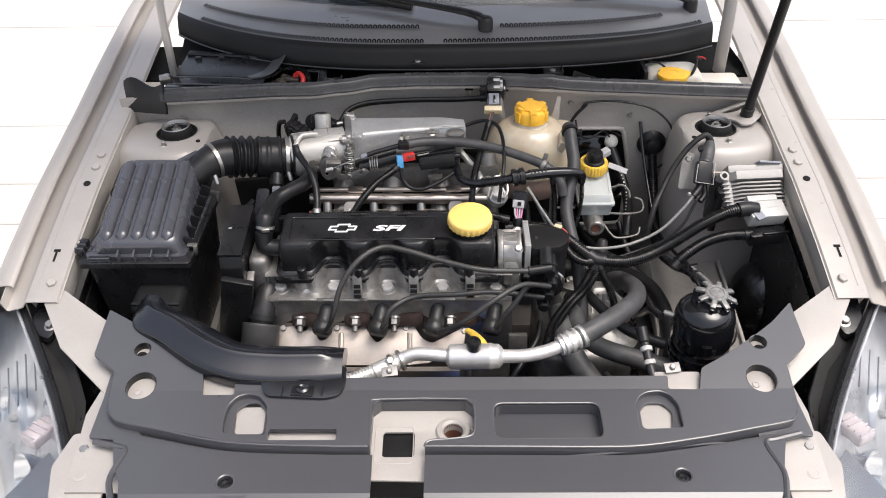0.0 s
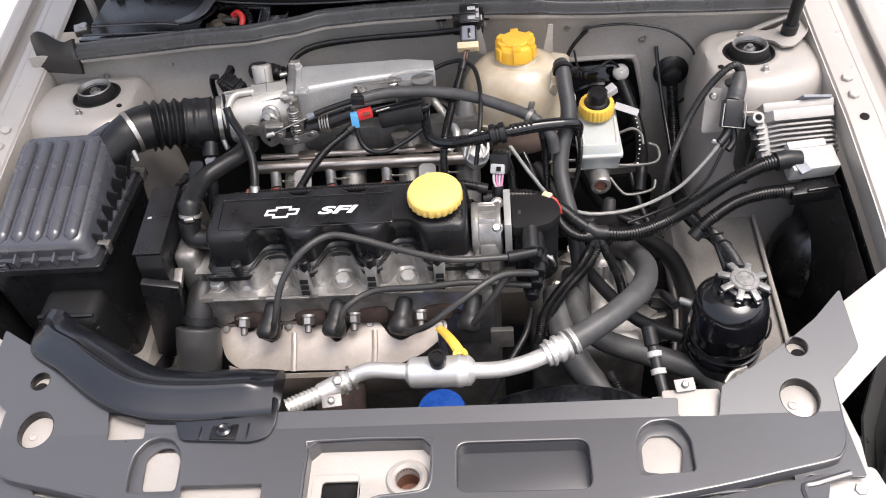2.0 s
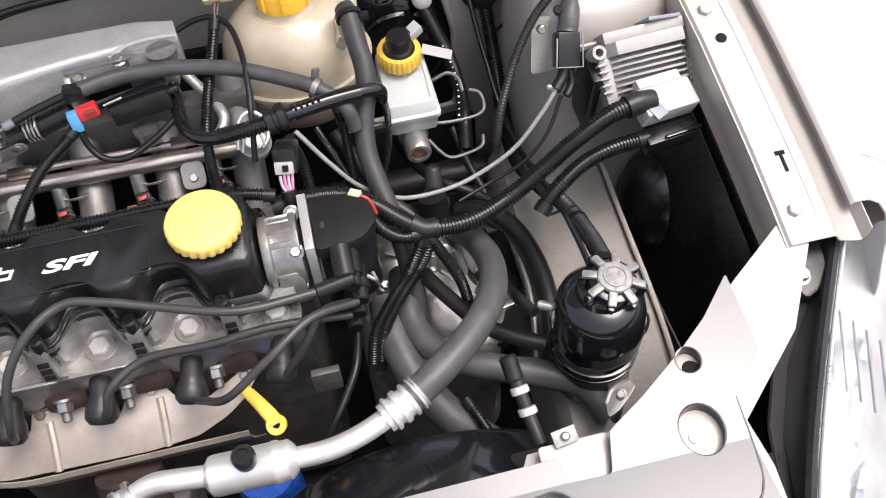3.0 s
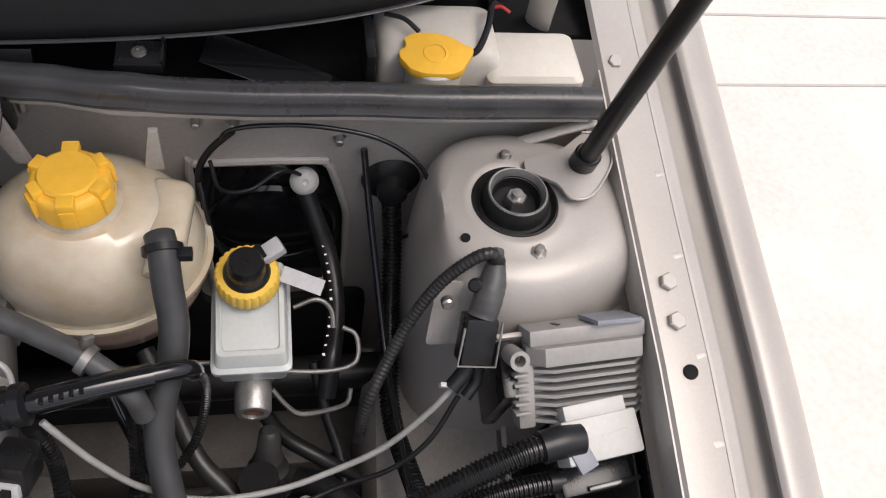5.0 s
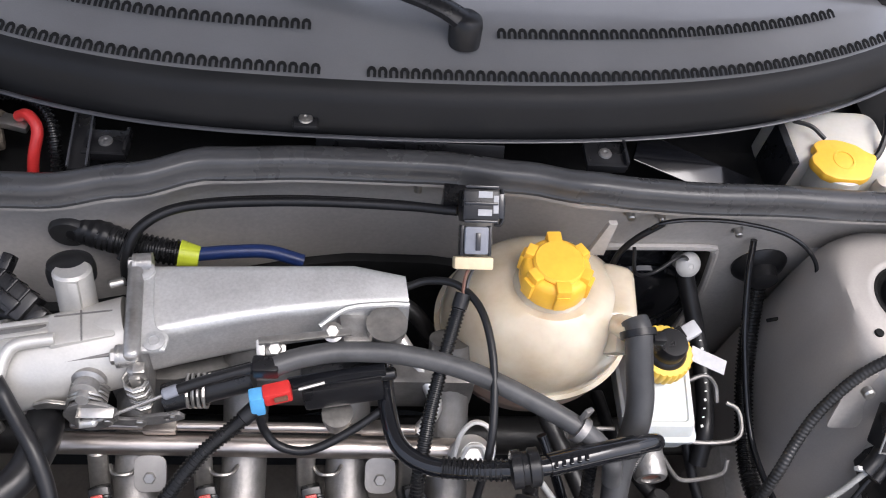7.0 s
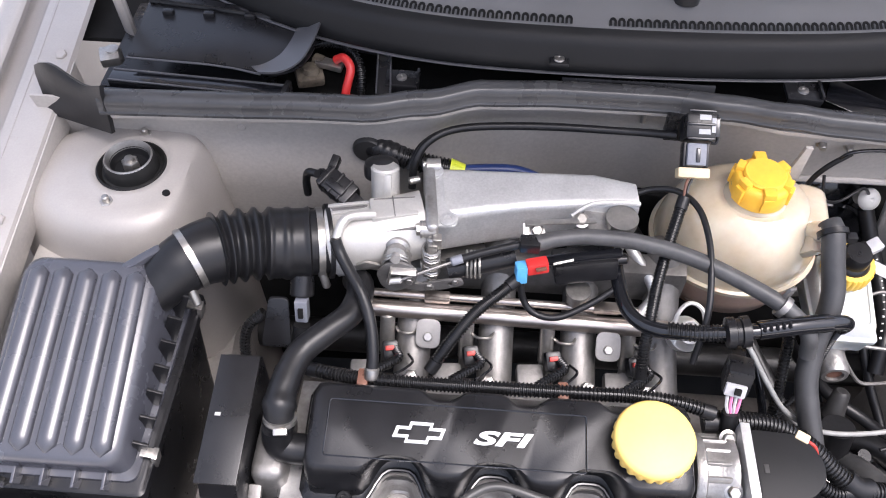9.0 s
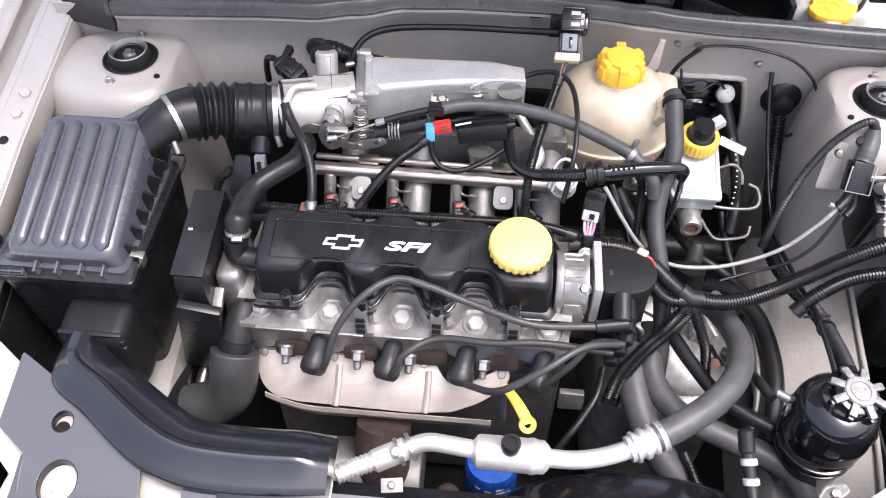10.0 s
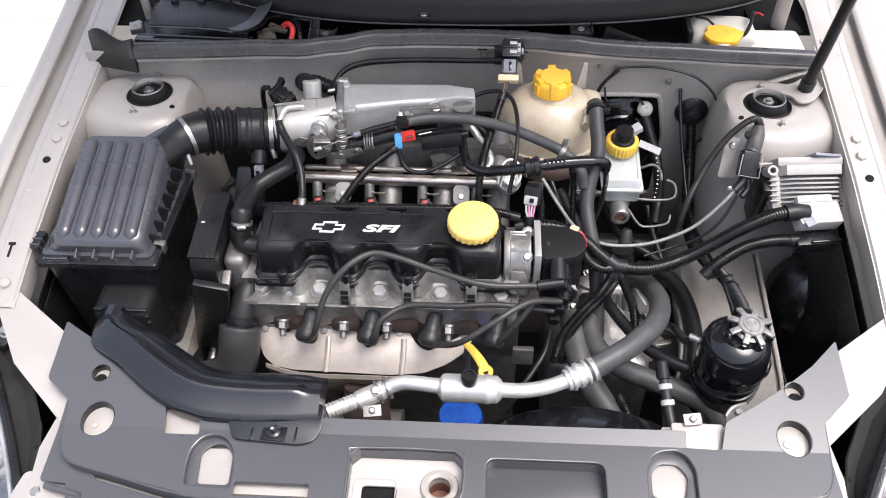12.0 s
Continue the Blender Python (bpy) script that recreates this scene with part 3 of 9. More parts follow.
def build_firewall():
    def bend(u, v, w):
        top = seal_z(u) - 0.012
        drop = max(0.0, top - v)
        y = seal_y(u) + 0.008 + 0.22 * min(drop, 0.05) + 0.10 * min(max(0, drop - 0.05), 0.2)
        if u < 0.0:
            y -= 0.012 * max(0, min(1, (drop - 0.06) / 0.06)) * min(1, -u / 0.1)
        return Vector((u, y + w, v))

    outer = [(-0.585, 0.40), (0.585, 0.40), (0.585, 0.905)]
    outer += [(0.585 - 1.17 * i / 60, seal_z(0.585 - 1.17 * i / 60) - 0.012) for i in range(1, 61)]
    hole = fillet([(0.236, 0.60), (0.375, 0.60), (0.372, 0.74), (0.352, 0.828), (0.232, 0.830)], 0.018)
    cuts = [(0, -0.55 + 0.03 * i) for i in range(38)] + [(1, z) for z in (0.925, 0.91, 0.895, 0.88, 0.865, 0.855, 0.845, 0.835, 0.825, 0.80, 0.75, 0.7, 0.6)]
    wall = part("firewall", plate([outer, hole], 0.003, 0.0006, bend, cuts), PRIMER, car, "dusty champagne firewall panel")
    # the pressed rim of the opening
    ring = [bend(u, v, -0.004) for u, v in hole[::2]]
    ring.append(ring[0])
    part("opening_rim", tube(B(), ring, 0.004, 8, 2), PRIMER, wall)
    # black sheet over the lower wall
    mat_l = [(-0.47, 0.42), (0.40, 0.42), (0.40, 0.585), (0.222, 0.585), (0.222, 0.775), (0.0, 0.775), (-0.1, 0.770), (-0.26, 0.752), (-0.47, 0.735)]
    part("lower_black_sheet", plate([fillet(mat_l, 0.02)], 0.010, 0.002, lambda u, v, w: bend(u, v, w - 0.009), [(0, -0.4 + 0.04 * i) for i in range(20)] + [(1, z) for z in (0.8, 0.75, 0.7, 0.6)]), DEEP_BLACK, wall, "matt black sheet on the lower firewall")
    # lip below the seal
    path = [(-0.49 + 0.02 * i) for i in range(54)]
    rows = [[(x, seal_y(x) - 0.010, seal_z(x) - 0.019), (x, seal_y(x) - 0.011, seal_z(x) - 0.0135), (x, seal_y(x) + 0.004, seal_z(x) - 0.011)] for x in path]
    part("firewall_lip", thicken(loft(B(), rows), 0.0015), PRIMER, wall)
    for u, v in ((0.275, 0.886), (0.246, 0.888), (0.361, 0.856)):
        p = bend(u, v, -0.002)
        shared("stud", STUD, mx(*p, 90, 0, 0) @ Matrix.Diagonal((1.15, 1.15, 1.15, 1)), wall)
    for u in (0.057, 0.122):
        p = bend(u, 0.914, -0.004)
        peg = part("rubber_peg", box(B(), (0.016, 0.012, 0.009), mx(*p), 0.002), RUBBER, wall, "black rubber peg under the seal")
        part("pin", cyl(B(), p + Vector((0, -0.003, -0.003)), p + Vector((0, -0.005, -0.016)), 0.0036, 12), ZINC, peg)
    p = bend(-0.365, 0.885, -0.002)
    part("small_plug", lathe(B(), [(0.005, 0), (0.004, 0.002), (0, 0.0028)], mx(*p, 90, 0, 0), 14), PAINT, wall)
    p = bend(0.411, 0.792, -0.001)
    r = 0.027
    part("grommet", lathe(B(), [(r, 0), (r * 1.02, 0.004), (r * 0.86, 0.009), (r * 0.55, 0.012), (r * 0.5, 0.024), (r * 0.36, 0.026), (0, 0.026)], mx(*p, 90, 0, 0), 32), RUBBER, wall, "black rubber cable grommet")
    p = bend(-0.232, 0.860, -0.001)
    r = 0.0165
    flat = part("grommet", lathe(B(), [(r, 0), (r, 0.004), (r * 0.9, 0.0065), (r * 0.6, 0.0075), (0, 0.008)], mx(*p, 90, 0, 0), 32), DUSTY, wall, "flat black rubber grommet")
    part("boot", tube(B(), [(-0.234, 1.354, 0.862), (-0.222, 1.348, 0.860), (-0.205, 1.343, 0.857), (-0.188, 1.339, 0.853)], 0.0138, 18, 8, rib=0.0004, pitch=0.008, widen=lambda t: 1.0 - 0.18 * t), RUBBER, flat)
    for s in (1, -1):
        part("corner_fold", tube(B(), side([(0.470, 1.362, 0.842), (0.500, 1.361, 0.856), (0.535, 1.360, 0.871), (0.580, 1.361, 0.889)], s), 0.0055, 10, 5, flat=0.6), PRIMER, wall)
    # seal along its top
    sec = [(-0.0122, -0.0135), (-0.0124, -0.0105), (-0.0110, -0.0090), (-0.0106, -0.002), (-0.0094, 0.0030), (-0.0064, 0.0060), (0.0, 0.0072), (0.006, 0.0062), (0.0100, 0.003), (0.0112, -0.003), (0.0095, -0.0115), (0.002, -0.0125)]
    rows = []
    for i in range(85):
        x = -0.50 + 1.078 * i / 84
        rows.append([(x, seal_y(x) + a, seal_z(x) + b + 0.003 * math.exp(-((x - 0.2) / 0.02) ** 2)) for a, b in sec])
    part("bonnet_seal", loft(B(), rows, True, True), SEAL_RUBBER, car, "grey-black rubber bonnet seal")


build_firewall()


def cowl_y(x):
    return 1.388 + 0.2 * x * x + 0.75 * x ** 4 + 0.45 * max(0.0, -0.1 - x) ** 2


COWL = [(0.004, 0.938), (0.0, 0.944), (0.0005, 0.953), (0.002, 0.957), (0.0065, 0.971), (0.0095, 0.977), (0.0155, 0.9815), (0.022, 0.9838), (0.034, 0.9866), (0.058, 0.9955), (0.063, 0.9985), (0.080, 1.003), (0.115, 1.012), (0.14, 1.018)]


def cowl_z(dy):
    for (a, za), (b, zb) in zip(COWL[1:], COWL[2:]):
        if a <= dy <= b:
            return za + (zb - za) * (dy - a) / max(1e-6, b - a)
    return 1.0


def build_cowl():
    cowl = thing("cowl_panel", (0, 1.42, 0.94), "black plastic cowl panel with slotted air vents below the windscreen", "cowl")
    xs = [-0.535 + 1.07 * i / 60 for i in range(61)]
    # one plastic painted in two tones: sky-lit top paler, shaded front face blacker
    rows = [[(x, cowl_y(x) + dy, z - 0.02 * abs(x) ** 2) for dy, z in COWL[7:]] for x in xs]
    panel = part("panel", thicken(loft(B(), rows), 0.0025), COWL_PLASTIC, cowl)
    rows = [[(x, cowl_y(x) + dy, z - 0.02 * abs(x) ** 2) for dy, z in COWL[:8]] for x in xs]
    part("shaded_front_face", thicken(loft(B(), rows), 0.0025), BAND, cowl, "front face below the vents, painted blacker as the shaded side")
    # ridge along the lower edge, greyer than the band to paint its highlight line
    part("edge_lip", tube(B(), [(x, cowl_y(x) - 0.003, 0.9445 - 0.02 * x * x) for x in xs[::3]], 0.0022, 10, 4, flat=0.5), GREY_PLASTIC, cowl)
    slot_bm = B()
    arch = [(-0.0036, -0.0046), (-0.0038, 0.0008), (-0.0025, 0.0036), (0, 0.0046), (0.0025, 0.0036), (0.0038, 0.0008), (0.0036, -0.0046)]
    inner = [(-0.0012, -0.0046), (-0.0013, 0.0002), (-0.0009, 0.0012), (0, 0.0016), (0.0009, 0.0012), (0.0013, 0.0002), (0.0012, -0.0046)]
    for (a, b), (c, d) in zip(zip(arch, inner), zip(arch[1:], inner[1:])):
        f = [slot_bm.verts.new((*p, 0)) for p in (a, c, d, b)]
        slot_bm.faces.new(f)
    slot_bm = thicken(slot_bm, 0.0006)
    slot = finish("vent_slot", slot_bm, DEEP_BLACK, 0)[0]
    for row, (dy, gap, lo, hi) in enumerate(((0.0285, (-0.026, 0.012), -0.47, 0.51), (0.0640, (-0.035, 0.118), -0.47, 0.43))):
        x = lo
        while x < hi:
            if not gap[0] < x < gap[1]:
                y = cowl_y(x) + dy
                slope = math.degrees(math.atan(0.4 * x + 3 * x ** 3 - 0.9 * max(0.0, -0.1 - x)))
                z = cowl_z(dy) - 0.02 * x * x + (0.0036 if row else 0.0026)
                shared("vent_slot", slot, mx(x, y, z, 26, 0, slope), panel)
            x += 0.0088
    for x, y, z in ((0.211, 1.380, 0.946), (-0.198, 1.389, 0.926), (-0.037, 1.389, 0.962)):
        big = x != -0.037
        bm = box(B(), (0.034 if big else 0.02, 0.026 if big else 0.016, 0.005), mx(x, y, z - 0.005), 0.0015)
        if big:
            box(bm, (0.003, 0.026, 0.010), mx(x + 0.017, y, z - 0.003), 0.001)
            box(bm, (0.034, 0.003, 0.008), mx(x, y - 0.013, z - 0.006), 0.001)
        clip = part("clip", bm, BLACK_PLASTIC, cowl)
        part("screw", lathe(B(), [(0, 0.001), (0.002, 0.0025), (0.0052, 0.0022), (0.006, 0)], mx(x, y, z - 0.003), 14), CAST_DARK if big else ZINC, clip)
    part("centre_seam", box(B(), (0.004, 0.06, 0.002), mx(-0.008, 1.432, 0.9865, 25, 0, 0), 0.0008), COWL_PLASTIC, cowl)
    # the trough in front of it, its shade painted in as matt black
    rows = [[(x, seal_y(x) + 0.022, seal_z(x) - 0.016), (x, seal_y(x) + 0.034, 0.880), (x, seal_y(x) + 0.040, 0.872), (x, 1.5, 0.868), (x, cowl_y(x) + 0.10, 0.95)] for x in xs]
    part("trough", thicken(loft(B(), rows), 0.003), DEEP_BLACK, cowl, "trough under the cowl, painted black for its shade")
    part("brace", box(B(), (0.16, 0.004, 0.03), mx(0.05, 1.392, 0.915, -30, 0, 0), 0.001), BLACK_PLASTIC, cowl)
    part("bracket", box(B(), (0.12, 0.03, 0.004), mx(0.31, 1.405, 0.900, 18, 14, -14), 0.001), GLOSS_BLACK, cowl)
    part("bracket", box(B(), (0.008, 0.05, 0.05), mx(0.385, 1.41, 0.912), 0.002), BLACK_PLASTIC, cowl)
    # black sheets added for the dark at both ends of the trough
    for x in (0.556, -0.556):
        part("plenum_shade_sheet", box(B(), (0.10, 0.17, 0.006), mx(x, 1.545, 0.894), 0.001), DEEP_BLACK, cowl, "black sheet added for the shade at the trough end")
    # windscreen and the dark cabin behind it
    glass = thing("windscreen", (0, 1.55, 1.0), "tinted windscreen reflecting pale sky", "windscreen", kind="structure")
    rows = [[(x, cowl_y(x) + 0.125 + 0.62 * k, 1.012 - 0.03 * x * x + 0.36 * k) for k in (0, 0.33, 0.66, 1)] for x in xs[::4]]
    part("pane", thicken(loft(B(), rows), 0.005), GLASS, glass)
    rows = [[(x, cowl_y(x) + 0.16, 0.99), (x, cowl_y(x) + 0.3, 1.02), (x, cowl_y(x) + 0.75, 1.0), (x, cowl_y(x) + 0.9, 1.38)] for x in xs[::6]]
    part("dashboard", loft(B(), rows), BLACK_PLASTIC, glass, "black dashboard behind the glass")
    for piv, tip in (((0.089, 1.452, 1.005), (-0.22, 1.555, 1.035)), ((0.495, 1.555, 1.002), (0.17, 1.555, 1.035))):
        w = thing("wiper", piv, "black windscreen wiper arm at rest on the cowl", "wiper", "windscreen wipers")
        d = Vector(tip) - Vector(piv)
        part("pivot_cap", lathe(B(), [(0.0135, -0.012), (0.014, 0.006), (0.0125, 0.012), (0.008, 0.0155), (0, 0.016)], mx(*piv, -8, 0, 0), 24), RUBBER, w)
        p = [Vector(piv) + Vector((0, 0, 0.008)), Vector(piv) + d * 0.12 + Vector((0, 0, 0.016)), Vector(piv) + d * 0.5 + Vector((0, 0, 0.014)), Vector(tip) + Vector((0, 0, 0.01))]
        part("arm", tube(B(), p, 0.0095, 10, 6, flat=0.7, widen=lambda t: 1.2 - 0.6 * t), BLACK_PLASTIC, w)
        q = Vector((0, 0.012, 0.0))
        part("blade", tube(B(), [Vector(piv) + d * 0.45 + q, Vector(tip) + d * 0.1 + q, Vector(tip) + d * 0.55 + q], 0.006, 8, 6, flat=1.4), RUBBER, w)


build_cowl()


def build_hinges_and_prop():
    for s in (1, -1):
        h = thing("bonnet_hinge", side([(0.548, 1.475, 0.93)], s)[0], "champagne steel bonnet hinge arm", "hinge", "bonnet hinges")
        pts = side([(0.547, 1.474, 0.897), (0.543, 1.463, 0.945), (0.543, 1.462, 0.98), (0.547, 1.475, 1.03), (0.55, 1.50, 1.09)], s)
        part("arm", tube(B(), pts, 0.013, 10, 8, flat=0.45), PAINT, h)
    prop = thing("prop_rod", (0.562, 1.322, 0.868), "black bonnet prop rod standing in a bracket on the strut tower", "prop rod")
    base, d = Vector((0.561, 1.322, 0.878)), Vector((0.016, -0.218, 0.976))
    part("rod", tube(B(), [base - d * 0.004, base + d * 0.2, base + d * 0.5, base + d * 0.78], 0.0085, 16, 4), RUBBER, prop)
    part("sleeve", cyl(B(), base - d * 0.008, base + d * 0.018, 0.0115), RUBBER, prop)
    o = [(0.512, 1.330), (0.548, 1.340), (0.568, 1.356), (0.588, 1.354), (0.590, 1.334), (0.583, 1.314), (0.561, 1.287), (0.543, 1.286), (0.535, 1.302), (0.511, 1.317)]
    bracket = part("bracket", plate([fillet(o, 0.004)], 0.003, 0.0008, lambda u, v, w: Vector((u, v, w + 0.875 + (u - 0.53) * 0.05))), PAINT, prop, "champagne steel bracket")
    part("rim", tube(B(), [(u, v, 0.8775 + (u - 0.53) * 0.05) for u, v in o[2:]], 0.0011, 8, 3), PAINT, bracket)


build_hinges_and_prop()


def build_bonnet():
    """The bonnet stands open on its prop, over the view."""
    d = Vector((0, -0.53, 0.848))
    n = Vector((0, 0.848, 0.53))
    rows = []
    for i in range(25):
        u = -1 + 2 * i / 24
        x = CX + 0.64 * u
        back = Vector((x, 1.520 + 0.05 * u * u, 1.115))
        rows.append([tuple(back + d * (0.90 - 0.10 * u * u) * k / 8 + n * (0.035 * math.sin(math.pi * k / 8) * (1 - u * u) + 0.01)) for k in range(9)])
    lid = part("bonnet", thicken(loft(B(), rows), 0.012), PAINT, car, "champagne bonnet propped open over the bay")
    # unseen darker inner skin and ribs, added to dim reflections in the bay
    under = [[tuple(Vector(p) - n * 0.014) for p in row[1:-1]] for row in rows[2:-2]]
    part("dimming_skin", thicken(loft(B(), under), 0.006), DARK_BODY, lid, "unseen darkened inner skin under the bonnet")
    for k in range(5):
        u = -0.8 + 0.4 * k
        p = [Vector(rows[int(12 + 12 * u)][q]) - n * 0.012 for q in (1, 3, 5, 7)]
        part("stiffener", tube(B(), p, 0.02, 10, 4, flat=0.6), DARK_BODY, lid)


build_bonnet()


# ---- lock panel at the front ----
def lock_z(y):
    return 0.762 + (0.2 if y > 0.74 else 0.08) * (y - 0.74)


def build_front():
    tie = part("tie_bar", plate([[(-0.455, 0.60), (-0.082, 0.60), (-0.080, 0.616), (-0.008, 0.614), (-0.006, 0.60), (0.485, 0.60), (0.495, 0.72), (0.485, 0.80), (0.455, 0.825), (0.40, 0.79), (0.362, 0.782), (0.292, 0.780), (0.28, 0.76), (-0.245, 0.76), (-0.255, 0.778), (-0.325, 0.780), (-0.37, 0.79), (-0.425, 0.825), (-0.455, 0.80), (-0.468, 0.72)],
                                 fillet([(-0.067, 0.650), (-0.026, 0.650), (-0.026, 0.689), (-0.067, 0.689)], 0.005), circle(0.024, 0.690, 0.013)],
                                0.003, 0.0006, lambda u, v, w: Vector((u, v, w + 0.738 + (v - 0.7) * 0.08))), PAINT, car, "champagne painted lock carrier")
    part("latch_ring", lathe(B(), [(0.013, -0.012), (0.0135, 0.001), (0.0165, 0.0035), (0.0215, 0.003), (0.0235, 0)], mx(0.024, 0.690, 0.739), 32), PAINT, tie)
    part("latch_well", lathe(B(), [(0.0134, 0.0), (0.013, -0.03), (0.0, -0.03)], mx(0.024, 0.690, 0.739), 24), COPPER, tie)
    part("latch_well", box(B(), (0.046, 0.044, 0.02), mx(-0.0465, 0.6695, 0.722), 0.002), DEEP_BLACK, tie)
    for x, y, r in ((-0.397, 0.748, 0.030), (0.439, 0.756, 0.030), (-0.410, 0.809, 0.0125), (0.450, 0.816, 0.0125)):
        pad = part("raised_pad", lathe(B(), [(r, -0.012), (r, -0.001), (r - 0.002, 0.0), (0, 0.0005)], mx(x, y, lock_z(y) - 0.008, 9, 0, 0), 32), PAINT, tie)
        if r < 0.02:
            part("pad_hole", lathe(B(), [(0, 0.0012), (0.0072, 0.0012), (0.0078, 0.0002)], mx(x + (0.0025 if x > 0 else -0.0025), y - 0.004, lock_z(y) - 0.008, 9, 0, 0), 20), DEEP_BLACK, pad)
        else:
            part("pad_mark", lathe(B(), [(0.0052, 0.0004), (0.0046, 0.0012), (0.0034, 0.0013), (0.003, 0.0006), (0, 0.0006)], mx(x - 0.006, y - 0.002, lock_z(y) - 0.0078, 9, 0, 0), 18), PAINT, pad)
    for x0, y0, x1, y1 in ((-0.325, 0.728, -0.258, 0.776), (0.300, 0.734, 0.362, 0.778), (-0.268, 0.667, -0.118, 0.723), (0.262, 0.670, 0.316, 0.726)):
        part("raised_pad", plate([rect(x0, y0, x1, y1, 0.004)], 0.004, 0.001, lambda u, v, w: Vector((u, v, w + lock_z(v) - 0.012))), PAINT, tie)
    sq = rect(-0.077, 0.640, -0.0275, 0.697, 0.006)
    part("pressed_edge", tube(B(), [(u, v, 0.7385 + (v - 0.7) * 0.08 + 0.0008) for u, v in sq + sq[:1]], 0.0008, 6, 1), PAINT, tie)
    # matt black box stands in for the shade under the latch
    part("latch_shade_box", box(B(), (0.075, 0.075, 0.01), mx(-0.044, 0.575, 0.70), 0.002), DEEP_BLACK, tie, "black box for the shade under the latch")
    for s in (1, -1):
        o = side([(0.455, 0.693), (0.500, 0.690), (0.512, 0.64), (0.487, 0.545), (0.43, 0.545), (0.438, 0.63)], s)
        br = part("lamp_bracket", plate([fillet(o, 0.006)], 0.004, 0.001, lambda u, v, w: Vector((u, v, w + 0.728 + (v - 0.62) * 0.1))), PAINT, tie, "champagne headlamp mounting bracket")
        bolt(br, side([(0.478, 0.665, 0.7345)], s)[0], (6, 0, 0), 1.0)
        part("bracket_boss", lathe(B(), [(0.010, 0), (0.0095, 0.0025), (0.006, 0.003), (0.0055, 0.0012), (0, 0.001)], mx(*side([(0.470, 0.625, 0.7308)], s)[0]), 20), PAINT, br)
    # cover: upper tray
    cover = thing("lock_panel_cover", (CX, 0.68, 0.735), "satin dark grey plastic cover over the lock panel, pierced by holes", "trim panel")
    step_l = [(-0.421, 0.698), (-0.406, 0.690), (-0.36, 0.679), (-0.263, 0.657), (-0.15, 0.651), (-0.083, 0.650)]
    step_r = [(-0.012, 0.650), (0.10, 0.649), (0.20, 0.648), (0.264, 0.650), (0.345, 0.663), (0.406, 0.676), (0.452, 0.686)]
    mouth = [(-0.083, 0.714), (-0.072, 0.725), (0.040, 0.725), (0.051, 0.714), (0.051, 0.674), (0.040, 0.663), (0.0, 0.659), (-0.010, 0.655)]
    step = step_l + mouth + step_r
    side_r = [(0.464, 0.693), (0.472, 0.708), (0.476, 0.735), (0.478, 0.777)]
    side_l = [(-0.439, 0.772), (-0.436, 0.745), (-0.430, 0.712)]
    back = side_r + [(0.515, 0.812), (0.514, 0.886), (0.478, 0.850), (0.444, 0.824), (0.40, 0.795), (0.362, 0.773), (0.353, 0.739), (0.311, 0.740), (0.314, 0.761), (0.15, 0.760), (-0.02, 0.760), (-0.13, 0.760), (-0.271, 0.755), (-0.268, 0.733), (-0.311, 0.733), (-0.318, 0.776), (-0.38, 0.82), (-0.440, 0.858), (-0.476, 0.879), (-0.476, 0.799)] + side_l
    arch_l = [(-0.258, 0.675), (-0.221, 0.675), (-0.223, 0.712), (-0.234, 0.726), (-0.249, 0.726), (-0.262, 0.714)]
    recess_l = [(-0.272, 0.669), (-0.2155, 0.665), (-0.2155, 0.690), (-0.2205, 0.716), (-0.233, 0.732), (-0.249, 0.736), (-0.264, 0.731), (-0.274, 0.715), (-0.275, 0.694)]
    arch_r = [(0.268, 0.682), (0.304, 0.677), (0.311, 0.708), (0.300, 0.723), (0.279, 0.723), (0.269, 0.711)]
    recess_r = [(0.261, 0.673), (0.319, 0.676), (0.320, 0.714), (0.312, 0.731), (0.300, 0.738), (0.281, 0.736), (0.269, 0.728), (0.262, 0.713)]
    holes = [rect(0.076, 0.660, 0.216, 0.718, 0.014), circle(-0.397, 0.748, 0.0205, 32, 0.0225), circle(0.439, 0.756, 0.0205, 32, 0.0225),
             circle(-0.410, 0.808, 0.0118), circle(0.450, 0.816, 0.0122), fillet(recess_l, 0.006), fillet(recess_r, 0.006), rect(-0.212, 0.659, -0.125, 0.676, 0.002)]

    def lay(u, v, w):
        return Vector((u, v, w + lock_z(v)))

    cuts = [(1, 0.74), (1, 0.70), (1, 0.78), (1, 0.82)]
    tray = part("tray", plate([fillet(step + back, 0.004, 3)] + holes, 0.005, 0.0014, lay, cuts), GREY_PLASTIC, cover, smooth=5)
    # rims, pocket floor and raised edges
    for o, r in ((holes[0], 0.0014), (holes[5], 0.0014), (holes[6], 0.0014)):
        ring = [lay(u, v, 0.0011) for u, v in o]
        part("rim", tube(B(), ring + [ring[0]], r, 8, 1), GREY_PLASTIC, tray)
    part("rim", tube(B(), [lay(u, v, 0.0015) for u, v in [step_l[-1]] + mouth + [step_r[0]]], 0.0018, 8, 2), GREY_PLASTIC, tray)
    for o in ([step_l[-1]] + mouth, rect(0.076, 0.660, 0.216, 0.718, 0.014)):
        o = o if len(o) < 12 else o + o[:1]
        rows = [[lay(u, v, -0.002) for u, v in o], [lay(u, v, -0.023) for u, v in o]]
        part("pocket_wall", thicken(loft(B(), rows), 0.0015), GREY_PLASTIC, tray)
    part("pocket_floor", plate([rect(0.074, 0.658, 0.218, 0.720, 0.014)], 0.002, 0.0005, lambda u, v, w: lay(u, v, w - 0.019)), GREY_PLASTIC, tray)
    for i in (1, 2, 3, 4):
        o = holes[i]
